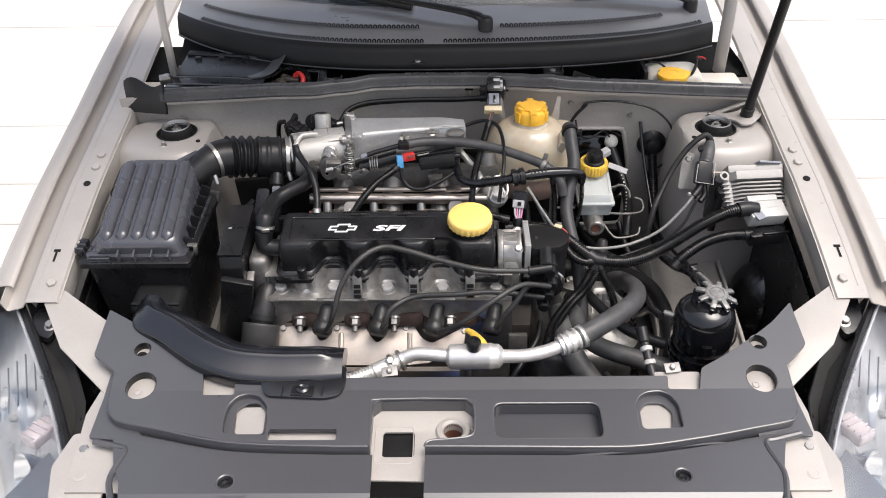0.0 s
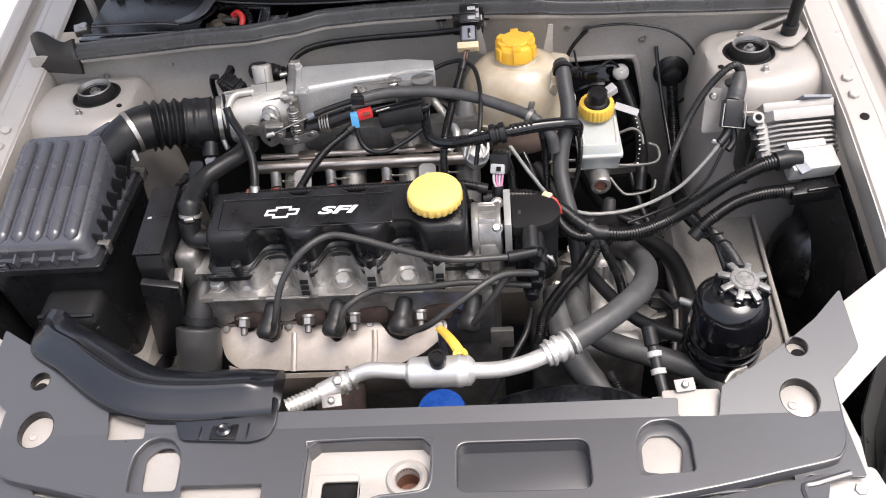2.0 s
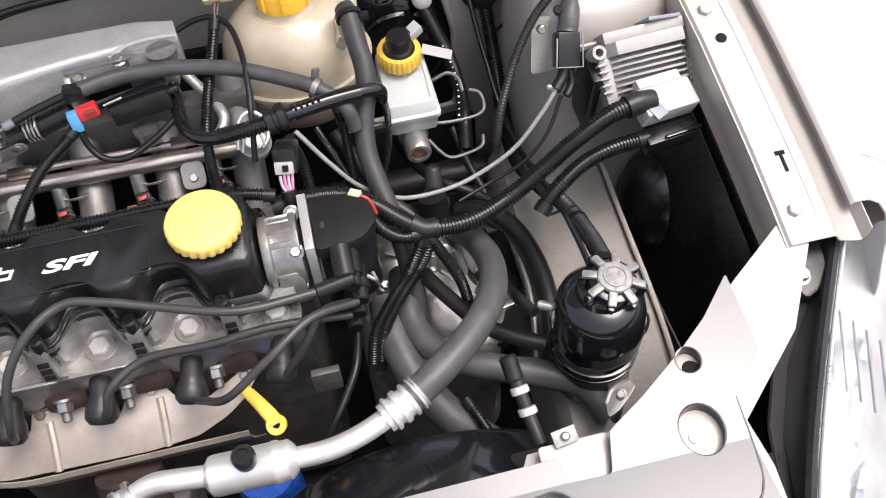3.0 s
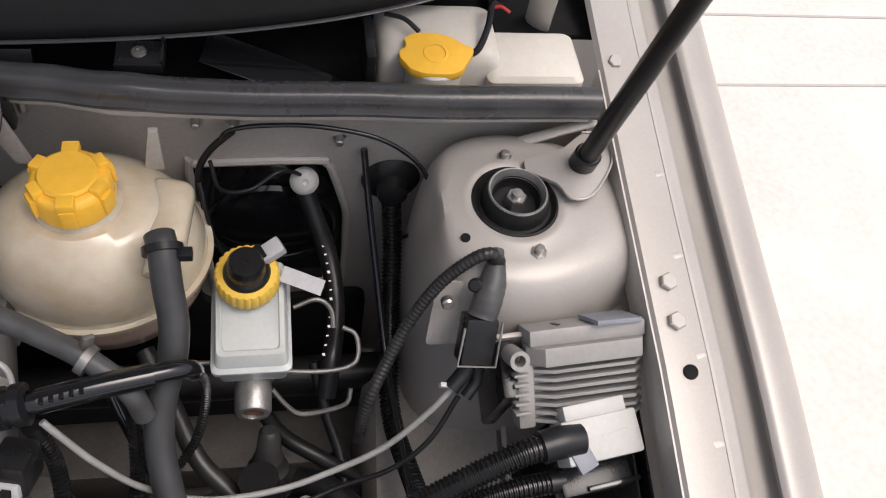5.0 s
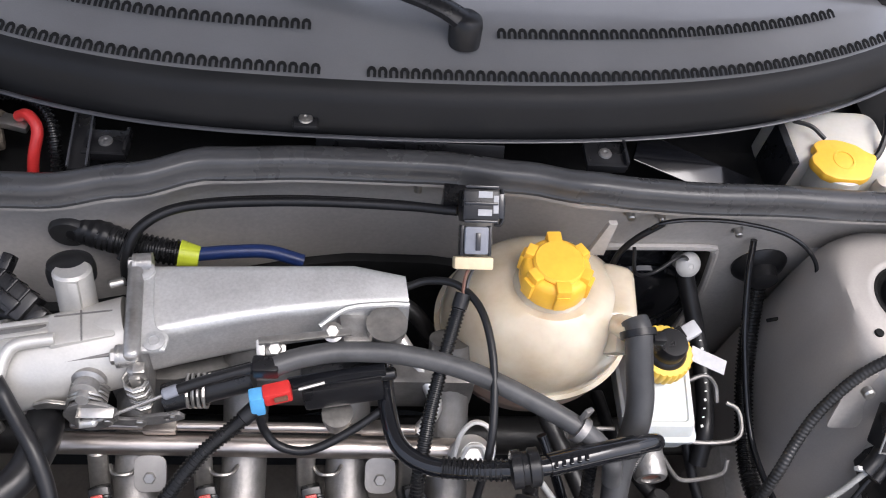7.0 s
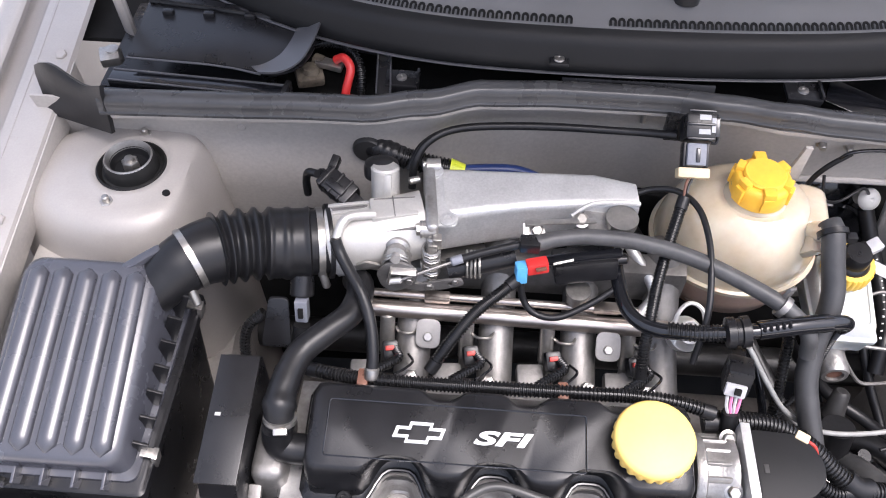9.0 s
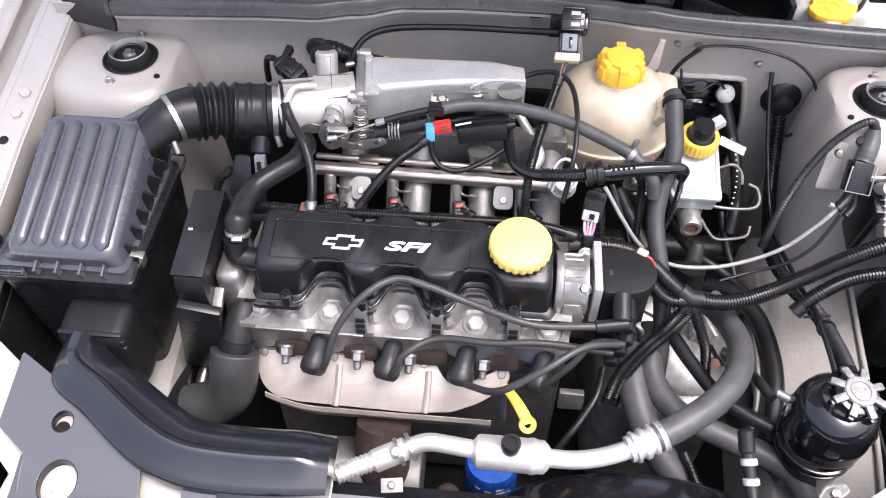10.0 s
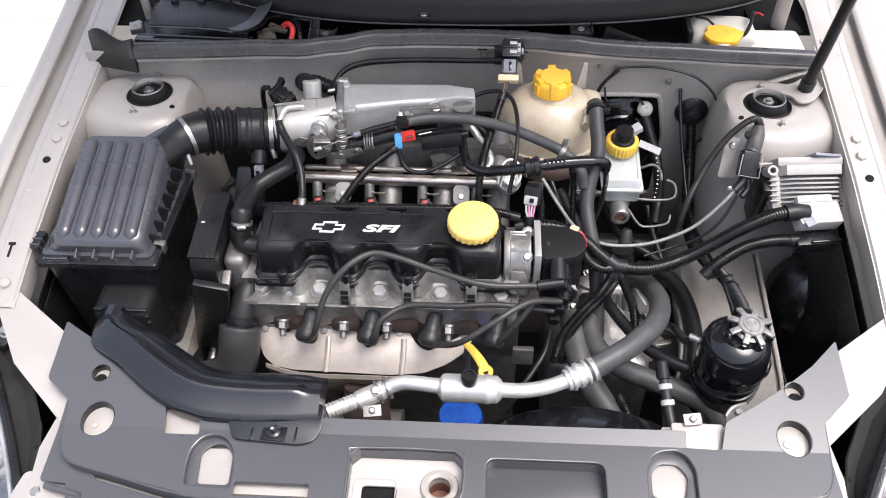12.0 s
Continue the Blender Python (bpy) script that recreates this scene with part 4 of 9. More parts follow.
        rows = [[lay(u, v, 0.002) for u, v in o + o[:1]], [lay(u, v, -0.012) for u, v in o + o[:1]]]
        part("hole_wall", thicken(loft(B(), rows), 0.001), BLACK_PLASTIC, tray)
    for arch, o in ((arch_l, holes[5]), (arch_r, holes[6])):
        wide = [(u + (u - arch[0][0] - 0.02) * 0.04, v) for u, v in o]
        part("recess_floor", plate([wide, fillet(arch, 0.006)], 0.003, 0.0008, lambda u, v, w: lay(u, v, w - 0.007)), GREY_PLASTIC, tray)
        rows = [[lay(u, v, 0.001) for u, v in o + o[:1]], [lay(u, v, -0.008) for u, v in o + o[:1]]]
        part("recess_wall", thicken(loft(B(), rows), 0.0012), GREY_PLASTIC, tray)
    # lower margins beside the tray
    for o in ([(-0.449, 0.779), (-0.428, 0.772), (-0.420, 0.715), (-0.405, 0.694), (-0.380, 0.680), (-0.380, 0.662), (-0.392, 0.669), (-0.447, 0.674)],
              [(0.480, 0.779), (0.464, 0.772), (0.462, 0.712), (0.445, 0.690), (0.415, 0.680), (0.415, 0.664), (0.429, 0.677), (0.485, 0.673)]):
        part("side_margin", plate([fillet(o, 0.004, 3)], 0.003, 0.0008, lambda u, v, w: lay(u, v, w - 0.0115), [(1, 0.74)]), GREY_PLASTIC, cover, smooth=5)
    # the step down to the front
    edge = []
    for piece, whole in ((step_l, side_l + step_l), (step_r, step_r + side_r)):
        e = smooth_path([(x, y, 0) for x, y in whole], 4)
        part("rim", tube(B(), [lay(p.x, p.y, 0.0008) for p in e], 0.0017, 8, 1), GREY_PLASTIC, tray)
        e = smooth_path([(x, y, 0) for x, y in whole], 4)
        rows = [[lay(p.x, p.y + 0.0005, 0.0) for p in e], [lay(p.x, p.y - 0.001, -0.002) for p in e], [lay(p.x, p.y - 0.0015, -0.014) for p in e]]
        part("step", thicken(loft(B(), rows), 0.0015), GREY_PLASTIC, tray)
        edge += smooth_path([(x, y, 0) for x, y in piece], 4)
    # lower lip in front
    lip_back = [(p.x, p.y - 0.006) for p in edge[::-1]]
    lip_back = [p for p in lip_back if p[0] > 0.0 or p[0] < -0.082]
    i = next(k for k, p in enumerate(lip_back) if p[0] < -0.05)
    lip_back[i:i] = [(-0.012, lip_back[i - 1][1]), (-0.012, 0.570), (-0.076, 0.572), (-0.078, lip_back[i][1])]
    front = [(-0.40, 0.63), (-0.384, 0.60), (-0.37, 0.545), (-0.2, 0.525), (0.0, 0.518), (0.22, 0.525), (0.405, 0.545), (0.419, 0.588), (0.437, 0.64)]
    lip = part("lip", plate([front + lip_back, circle(-0.254, 0.602, 0.0095), circle(0.304, 0.610, 0.0095)], 0.004, 0.001,
                            lambda u, v, w: Vector((u, v, w + 0.745 - 0.35 * max(0, 0.585 - v))), [(1, 0.585)]), GREY_PLASTIC, cover, smooth=5)
    for x, y in ((-0.254, 0.602), (0.304, 0.610)):
        part("screw", lathe(B(), [(0, -0.003), (0.003, -0.0035), (0.005, -0.0015), (0.0085, -0.002), (0.0095, -0.006)], mx(x, y, 0.745), 18), BLACK_PLASTIC, lip)
        part("rim", lathe(B(), [(0.0095, -0.004), (0.0098, 0.002), (0.0115, 0.0028), (0.0128, 0.001)], mx(x, y, 0.745), 24), GREY_PLASTIC, lip)
    for o in ([(-0.330, 0.655), (-0.326, 0.64), (-0.314, 0.608), (-0.298, 0.590), (-0.253, 0.582), (-0.225, 0.583), (-0.206, 0.606), (-0.190, 0.613), (-0.088, 0.600)],
              [(0.067, 0.632), (0.16, 0.640), (0.249, 0.650), (0.355, 0.662), (0.370, 0.655), (0.359, 0.618), (0.339, 0.598), (0.281, 0.586), (0.262, 0.599), (0.243, 0.615), (0.193, 0.612), (0.084, 0.597), (0.0, 0.588)]):
        part("bead", tube(B(), [(u, v, 0.7458 - 0.35 * max(0, 0.585 - v)) for u, v in o], 0.0022, 8, 6, flat=0.6), GREY_PLASTIC, lip)
    for o in ([(-0.438, 0.668), (-0.405, 0.66), (-0.392, 0.652), (-0.398, 0.61), (-0.386, 0.575)], [(0.470, 0.678), (0.436, 0.668), (0.420, 0.66), (0.428, 0.615), (0.418, 0.575)]):
        part("corner_wall", tube(B(), [(u, v, 0.7455) for u, v in o], 0.0042, 8, 4), GREY_PLASTIC, lip)
    for x, y in ((-0.057, 0.772), (0.331, 0.777)):
        t = part("steel_tab", box(B(), (0.022, 0.014, 0.002), mx(x - 0.006, y + 0.003, 0.765, 25, 0, 8), 0.0006), CAST_DARK, cover, "small dull steel tab")
        part("clip", cyl(B(), (x - 0.006, y + 0.003, 0.764), (x - 0.006, y + 0.001, 0.770), 0.004), ZINC, t)
    # radiator and fan shroud below
    rad = thing("radiator_fan", (0.05, 0.79, 0.36), "black radiator fan shroud behind the lock panel", "radiator fan")
    part("core", box(B(), (0.70, 0.035, 0.36), mx(0.0, 0.755, 0.53), 0.006), DEEP_BLACK, rad)
    part("shroud", thicken(lathe(B(), [(0.185, 0.0), (0.182, 0.05), (0.176, 0.058), (0.165, 0.058), (0.155, 0.03), (0.06, 0.034), (0.05, 0.055), (0, 0.058)], mx(0.205, 0.788, 0.512, -90, 0, 0), 64), 0.003), GLOSS_BLACK, rad)
    part("top_rail", box(B(), (0.66, 0.05, 0.016), mx(0.02, 0.79, 0.668), 0.005), GLOSS_BLACK, rad)
    for k in range(4):
        a = radians(20 + 45 * k)
        p = Vector((0.215, 0.84, 0.50))
        part("spoke", tube(B(), [p, p + Vector((0.16 * math.cos(a), -0.012, 0.16 * math.sin(a)))], 0.008, 8, 3), BLACK_PLASTIC, rad)


build_front()


def build_headlamps():
    for s in (1, -1):
        lamp = thing("headlamp", side([(0.62, 0.72, 0.55)], s)[0], "clear headlamp with chrome reflector in the front corner", "headlamp", "headlamps")
        edge = [(0.725, 1.02, 0.765), (0.655, 0.915, 0.757), (0.59, 0.815, 0.745), (0.53, 0.715, 0.732), (0.483, 0.615, 0.715), (0.455, 0.52, 0.69)]
        e = smooth_path(edge, 5)
        out = Vector((0.80, -0.60, 0.0))
        rows = []
        for k in range(9):
            t = k / 8
            rows.append(side([tuple(p + out * (0.15 * t + 0.02 * math.sin(t * 3.1)) + Vector((0, 0, 0.008 * math.sin(t * 2.2) - 0.20 * t ** 2.1))) for p in e], s))
        part("lens", thicken(loft(B(), rows), 0.003), LENS, lamp)
        part("rim", tube(B(), side([tuple(p + out * -0.002) for p in e[::3]], s), 0.0065, 8, 4), BLACK_PLASTIC, lamp, "black lens rim")
        part("edge_strip", tube(B(), side([tuple(p + out * 0.0065 + Vector((0, 0, 0.003))) for p in e[::3]], s), 0.0022, 8, 4), LAMP_GREY, lamp, "pale edge of the lens")
        for k in range(6):
            part("flute", tube(B(), side([(0.628 + 0.0085 * k, 0.868 - 0.012 * k, 0.728 - 0.003 * k), (0.598 + 0.0085 * k, 0.792 - 0.012 * k, 0.714 - 0.003 * k)], s), 0.0012, 6, 1), SLATE, lamp)
        rows = []
        for k in range(7):
            t = k / 6
            rows.append(side([tuple(p + out * (0.14 * t) + Vector((0, 0, -0.022 - 0.20 * t ** 1.5 - 0.05 * math.sin(t * 3.14)))) for p in e], s))
        part("housing", loft(B(), rows), LAMP_GREY, lamp, "pale grey lamp housing")
        for px, py, pz, r in ((0.60, 0.69, 0.615, 0.058), (0.675, 0.82, 0.625, 0.05)):
            c = side([(px, py, pz)], s)[0]
            part("reflector", lathe(B(), [(r, 0.0), (r * 0.92, -0.012), (r * 0.7, -0.03), (r * 0.4, -0.042), (0.008, -0.046)], mx(*c, 72, 0, 50 * s), 32), CHROME, lamp, "chrome reflector bowl")
            part("bulb", lathe(B(), [(0.006, -0.045), (0.007, -0.01), (0.004, 0.002), (0, 0.003)], mx(*c, 72, 0, 50 * s), 12), WHITE, lamp)
        c = side([(0.575, 0.735, 0.690)], s)[0]
        box_l = part("indicator", box(B(), (0.030, 0.046, 0.020), mx(*c, 0, 0, 28 * s), 0.006, 3), INDICATOR, lamp, "pale pinkish ribbed indicator bulb cover")
        for k in range(4):
            part("rib", box(B(), (0.026, 0.003, 0.004), mx(*c, 0, 0, 28 * s) @ mx(0, -0.018 + 0.010 * k, 0.0105), 0.001), INDICATOR, box_l)
        q = side([(0.548, 0.66, 0.672)], s)[0]
        part("shade", box(B(), (0.075, 0.10, 0.004), mx(*q, 0, 12 * s, 20 * s), 0.002), SLATE, lamp, "dark grey lamp shade")
        # black filler between the lamp and the wing
        rows = [side([(x, y, z), (x + 0.012, y - 0.008, z - 0.012), (x2, y2, z2)], s) for x, y, z, x2, y2, z2 in
                ((0.622, 0.938, 0.752, 0.70, 0.985, 0.752), (0.597, 0.878, 0.742, 0.64, 0.893, 0.75), (0.55, 0.825, 0.735, 0.585, 0.807, 0.74), (0.515, 0.76, 0.725, 0.54, 0.735, 0.73), (0.497, 0.69, 0.715, 0.503, 0.665, 0.72))]
        part("filler", thicken(loft(B(), rows), 0.003), DUSTY, lamp, "dusty grey-black filler strip")
        rows = [side([(0.50, 0.69, 0.70), (0.60, 0.88, 0.72)], s), side([(0.50, 0.66, 0.52), (0.62, 0.88, 0.52)], s)]
        part("back_panel", thicken(loft(B(), rows), 0.004), BLACK_PLASTIC, lamp)


build_headlamps()


# ---- the engine ----
def bump_at(x, centres, width):
    return max(math.exp(-((x - c) / width) ** 4) for c in centres)


HEAD_X = (-0.166, -0.080, 0.006)
engine = thing("engine", (-0.08, 1.08, 0.30), "four cylinder engine with black valve cover and grey cast head", "engine")


def build_engine():
    part("block", box(B(), (0.40, 0.16, 0.36), mx(-0.075, 1.085, 0.50), 0.02), CAST_DARK, engine, "dirty dark engine block")

    def outline(yf, yb, amp, xl, xr, z, back=0.0):
        n = 72
        r = 0.010
        row = []
        for i in range(n + 1):
            x = xl + (xr - xl) * i / n
            e = min(1, min(x - xl, xr - x) / r)
            row.append((x, yf + amp * bump_at(x, HEAD_X, 0.024) + r * (1 - math.sqrt(max(0, 1 - (1 - e) ** 2))), z))
        for i in range(n + 1):
            x = xr - (xr - xl) * i / n
            e = min(1, min(x - xl, xr - x) / r)
            row.append((x, yb - back * bump_at(x, (-0.13, -0.055, 0.03), 0.016) - r * (1 - math.sqrt(max(0, 1 - (1 - e) ** 2))), z))
        return row

    def tip(row):
        return [(x, y, z + (y - 1.03) * 0.17) for x, y, z in row]

    rows = [tip(outline(0.9865, 1.090, 0.034, -0.254, 0.098, 0.7745)), tip(outline(0.9855, 1.091, 0.034, -0.255, 0.099, 0.7785)), tip(outline(0.9885, 1.088, 0.034, -0.252, 0.096, 0.7815)),
            tip(outline(0.9915, 1.084, 0.0335, -0.249, 0.093, 0.7825)), tip(outline(0.9915, 1.082, 0.0335, -0.2485, 0.0925, 0.800)), tip(outline(0.9935, 1.075, 0.018, -0.2475, 0.091, 0.8215, 0.009)),
            tip(outline(0.9955, 1.071, 0.015, -0.2455, 0.089, 0.8275, 0.009)), tip(outline(0.9985, 1.067, 0.012, -0.2425, 0.086, 0.8300, 0.008))]
    bm = loft(B(), rows, False, True)
    bm.verts.ensure_lookup_table()
    bm.faces.new(bm.verts[-146:])
    cover = part("valve_cover", bm, BLACK_PLASTIC, engine, "black plastic valve cover")
    rows = [tip(outline(0.981, 1.094, 0.033, -0.258, 0.102, 0.768)), tip(outline(0.981, 1.094, 0.033, -0.258, 0.102, 0.7745))]
    part("gasket", loft(B(), rows, False, True), RUBBER, engine)
    ridge = [(x, y - 0.0012, z + 0.0012) for x, y, z in tip(outline(0.9855, 1.091, 0.034, -0.255, 0.099, 0.7775))[3:70]]
    part("flange_ridge", tube(B(), ridge, 0.0019, 8, 1), GLOSS_BLACK, cover)

    def top(u, v, w):
        return Vector((u, v, w + 0.8305 + (v - 1.03) * 0.17))

    o = rect(-0.230, 1.006, -0.003, 1.056, 0.003, 3)
    part("panel_line", tube(B(), [top(u, v, 0.0) for u, v in o + o[:1]], 0.0007, 6, 1), GLOSS_BLACK, cover)
    # outlined badge and lettering
    bow = [(-0.0225, -0.0048), (-0.0105, -0.0048), (-0.0118, -0.0092), (0.0085, -0.0092), (0.0098, -0.0048), (0.0205, -0.0048), (0.0235, 0.0048), (0.0115, 0.0048), (0.0128, 0.0092), (-0.0075, 0.0092), (-0.0088, 0.0048), (-0.0195, 0.0048)]
    inner = [(-0.0190, -0.0025), (-0.0082, -0.0025), (-0.0095, -0.0068), (0.0067, -0.0068), (0.0080, -0.0025), (0.0185, -0.0025), (0.0202, 0.0025), (0.0088, 0.0025), (0.0101, 0.0068), (-0.0057, 0.0068), (-0.0070, 0.0025), (-0.0172, 0.0025)]
    part("badge", plate([[(x - 0.149, y + 1.0305) for x, y in bow], [(x - 0.149, y + 1.0305) for x, y in inner]], 0.0012, 0.0, lambda u, v, w: top(u, v, w + 0.0006)), LETTER, cover, "white outlined badge", 0)
    cu = bpy.data.curves.new("lettering", "FONT")
    cu.body, cu.size, cu.shear, cu.extrude, cu.offset = "SFI", 0.0185, 0.28, 0.0005, 0.0006
    cu.space_character = 1.02
    ob = bpy.data.objects.new("lettering", cu)
    scene.collection.objects.link(ob)
    me = bpy.data.meshes.new_from_object(ob.evaluated_get(bpy.context.evaluated_depsgraph_get()))
    bpy.data.objects.remove(ob)
    bm = B()
    bm.from_mesh(me)
    w = max(v.co.x for v in bm.verts) - min(v.co.x for v in bm.verts)
    for v in bm.verts:
        v.co = top(v.co.x * 0.052 / w - 0.1015, v.co.y * 0.88 + 1.0245, v.co.z + 0.0006)
    part("lettering", bm, LETTER, cover, "white letters SFI", 0)
    # oil filler cap
    part("filler_neck", cyl(B(), (0.052, 1.030, 0.815), (0.052, 1.030, 0.842), 0.024), BLACK_PLASTIC, cover)
    cap = [(0.020, -0.010), (0.0335, -0.010), (0.0352, -0.0075), (0.0356, -0.001), (0.0345, 0.0045), (0.0318, 0.0075), (0.026, 0.0082), (0.0, 0.0082)]
    CM = mx(0.052, 1.031, 0.8475, 6, 0, 0)
    bm = lathe(B(), cap[:5], CM, 176, 24, 0.06)
    lathe(bm, [(0.0338, -0.004), (0.0350, 0.003), (0.0335, 0.0062), (0.0308, 0.0076), (0.0, 0.0080)], CM, 64)
    part("oil_cap", bm, OIL_YELLOW, cover, "pale yellow notched oil filler cap", 50)
    for x, y in ((-0.212, 0.985), (-0.123, 0.985), (-0.037, 0.985), (0.050, 0.985), (-0.17, 1.090), (-0.02, 1.090)):
        part("cover_screw", lathe(B(), [(0.0075, -0.012), (0.0075, 0.004), (0.0055, 0.006), (0.003, 0.006), (0.0028, 0.004), (0, 0.004)], mx(x, y, 0.782), 16), BLACK_PLASTIC, cover)
    # cylinder head in steps down towards the front
    n = 90
    rows = []
    for i in range(n + 1):
        x = -0.272 + 0.39 * i / n
        b = bump_at(x, HEAD_X, 0.021)
        w = bump_at(x, (-0.252, *HEAD_X, 0.094), 0.019)
        rib = 0.0022 * math.cos(2 * math.pi * (x + 0.252) / 0.0215) * (1 - w)
        rows.append([(x, 1.11, 0.765), (x, 1.05, 0.772), (x, 0.986 + 0.030 * b, 0.770), (x, 0.984 + 0.030 * max(b, w) + rib, 0.760), (x, 0.987 + 0.026 * w + rib, 0.742), (x, 0.984 + 0.024 * w, 0.7375), (x, 0.972, 0.737), (x, 0.9705, 0.732),
                     (x, 0.974, 0.728), (x, 0.976 + 0.004 * math.cos(2 * math.pi * (x + 0.21) / 0.0865), 0.70), (x, 0.982, 0.66), (x, 1.0, 0.60)])
    head = part("cylinder_head", thicken(loft(B(), rows), 0.002), CAST, engine, "grey cast aluminium cylinder head", 30)
    for x, w, dz in ((-0.222, 0.062, 0.0), (-0.152, 0.058, -0.001), (-0.078, 0.066, 0.0006), (0.002, 0.052, -0.0006)):
        part("machined_edge", box(B(), (w, 0.005, 0.0036), mx(x, 0.9708, 0.7345 + dz, 4, 0, 0), 0.0012), CAST, head)
    for x, y in ((-0.252, 0.997), (-0.166, 0.996), (-0.080, 0.995), (0.008, 0.994), (0.094, 0.991)):
        part("bolt_boss", lathe(B(), [(0.0165, -0.02), (0.0165, -0.001), (0.0145, 0.0008), (0, 0.001)], mx(x, y, 0.7385, 6, 0, 0), 24), CAST_DARK, head)
        shared("bolt", HEAD_BOLT, mx(x, y, 0.7395, 6, 0, 40 * x) @ Matrix.Diagonal((1.55, 1.55, 1.5, 1)), head)
    for x in (-0.126, -0.037, 0.052):
        part("slotted_lug", box(B(), (0.0155, 0.014, 0.040), mx(x, 0.981, 0.754, -12, 0, 0), 0.002), CAST, head)
        for z in (0.741, 0.7495, 0.758):
            part("slot", box(B(), (0.0105, 0.003, 0.0062), mx(x, 0.9735 + (z - 0.752) * 0.2, z, -12, 0, 0), 0.0005), DEEP_BLACK, head)
    # end housings of the head
    bm = box(B(), (0.036, 0.066, 0.070), mx(0.1175, 1.036, 0.758), 0.010, 3)
    lathe(bm, [(0.0, -0.004), (0.036, -0.004), (0.0375, -0.002), (0.0375, 0.004), (0.0345, 0.006), (0.0345, 0.024), (0.0370, 0.027), (0.0370, 0.033), (0.030, 0.034)], along((0.100, 1.034, 0.780), (0.140, 1.034, 0.780)), 48)
    box(bm, (0.026, 0.012, 0.040), mx(0.118, 1.0, 0.765, -10, 0, 0), 0.005, 2)
    cam = part("end_housing", bm, CAST, engine, "cast aluminium end housing")
    for a in (60, 82, 104, 126, 148):
        q = radians(a)
        part("cast_rib", box(B(), (0.022, 0.0032, 0.006), mx(0.1155, 1.034 - 0.0345 * math.cos(q), 0.780 + 0.0345 * math.sin(q), a - 90, 0, 0), 0.001), CAST, cam)
    bm = box(B(), (0.032, 0.07, 0.09), mx(-0.283, 1.03, 0.75), 0.012, 3)
    part("end_housing", bm, CAST_DARK, engine)
    part("lifting_lug", box(B(), (0.012, 0.028, 0.008), mx(-0.295, 0.985, 0.765, 25, 0, 0), 0.002), CAST_DARK, engine)
    # exhaust flange, plugs and boots
    bm = box(B(), (0.345, 0.02, 0.028), mx(-0.085, 0.988, 0.692, -15, 0, 0), 0.006)
    for x in (-0.215, -0.130, -0.045, 0.042):
        box(bm, (0.046, 0.024, 0.026), mx(x, 0.982, 0.688, -15, 0, 0), 0.009)
    part("exhaust_flange", bm, RUST, engine, "rust brown exhaust flange")
    for i, x in enumerate((-0.222, -0.133, -0.070, 0.020)):
        p = Vector((x, 0.972, 0.693))
        d = Vector((0, -0.75, -0.66))
        bm = lathe(B(), [(0.0, -0.004), (0.0105, -0.004), (0.0105, -0.001), (0.0082, 0.0)], along(p, p + d), 18)
        lathe(bm, [(0.0084, 0.0), (0.0084, 0.009), (0.0070, 0.0105), (0.004, 0.0105)], along(p, p + d), 6)
        nut = part("flange_nut", bm, ZINC, engine, "", 30)
        part("stud_end", cyl(B(), p + d * 0.009, p + d * 0.021, 0.0048, 12), CAST_DARK, nut)
    shield_y = lambda z: 0.975 + (z - 0.665) / 0.87
    line = [(-0.263, 0.660), (-0.260, 0.674), (-0.252, 0.679), (-0.238, 0.678), (-0.232, 0.667), (-0.214, 0.667), (-0.210, 0.676), (-0.202, 0.666), (-0.193, 0.655), (-0.179, 0.659), (-0.171, 0.677), (-0.159, 0.681),
            (-0.146, 0.679), (-0.142, 0.668), (-0.128, 0.668), (-0.122, 0.678), (-0.114, 0.664), (-0.100, 0.653), (-0.087, 0.659), (-0.080, 0.669), (-0.065, 0.669), (-0.060, 0.678), (-0.046, 0.680), (-0.038, 0.670),
            (-0.026, 0.658), (-0.010, 0.653), (0.013, 0.660), (0.033, 0.667), (0.043, 0.672), (0.053, 0.669), (0.054, 0.662), (0.040, 0.651), (0.018, 0.641), (-0.015, 0.632), (-0.065, 0.629), (-0.141, 0.630), (-0.208, 0.631), (-0.237, 0.634), (-0.254, 0.643)]

    def on_shield(u, v, w):
        return Vector((u, shield_y(v) - 0.003 + w * -0.65, v + w * 0.75))

    sh = part("heat_shield", plate([fillet(line, 0.006, 3)], 0.0016, 0.0004, on_shield), SHIELD, engine, "pale stamped heat shield")
    rows = []
    for i in range(24):
        x = -0.25 + 0.285 * i / 23
        z = 0.628 + 0.009 * max(0.0, 1 - i / 6) ** 2
        p = on_shield(x, z, 0)
        rows.append([tuple(p), (x, p.y - 0.002, p.z - 0.006), (x, p.y + 0.012, p.z - 0.04), (x, p.y + 0.05, p.z - 0.11)])
    part("shield_skirt", thicken(loft(B(), rows), 0.0016), SHIELD, sh)
    for x in (-0.158, -0.046):
        part("shield_rib", tube(B(), [on_shield(x, 0.664, 0.001), on_shield(x, 0.648, 0.0025), on_shield(x - 0.002, 0.630, 0.001)], 0.0042, 8, 5), SHIELD, sh)
    for x, z in ((-0.253, 0.670), (-0.165, 0.670), (-0.052, 0.670), (0.044, 0.666)):
        p = on_shield(x, z, 0.001)
        bolt(sh, p, (40, 0, 0), 0.85)
    for x in (-0.182, -0.093, -0.004, 0.088):
        a = Vector((x + 0.006, 0.984, 0.716))
        b = Vector((x - 0.002, 0.949, 0.691))
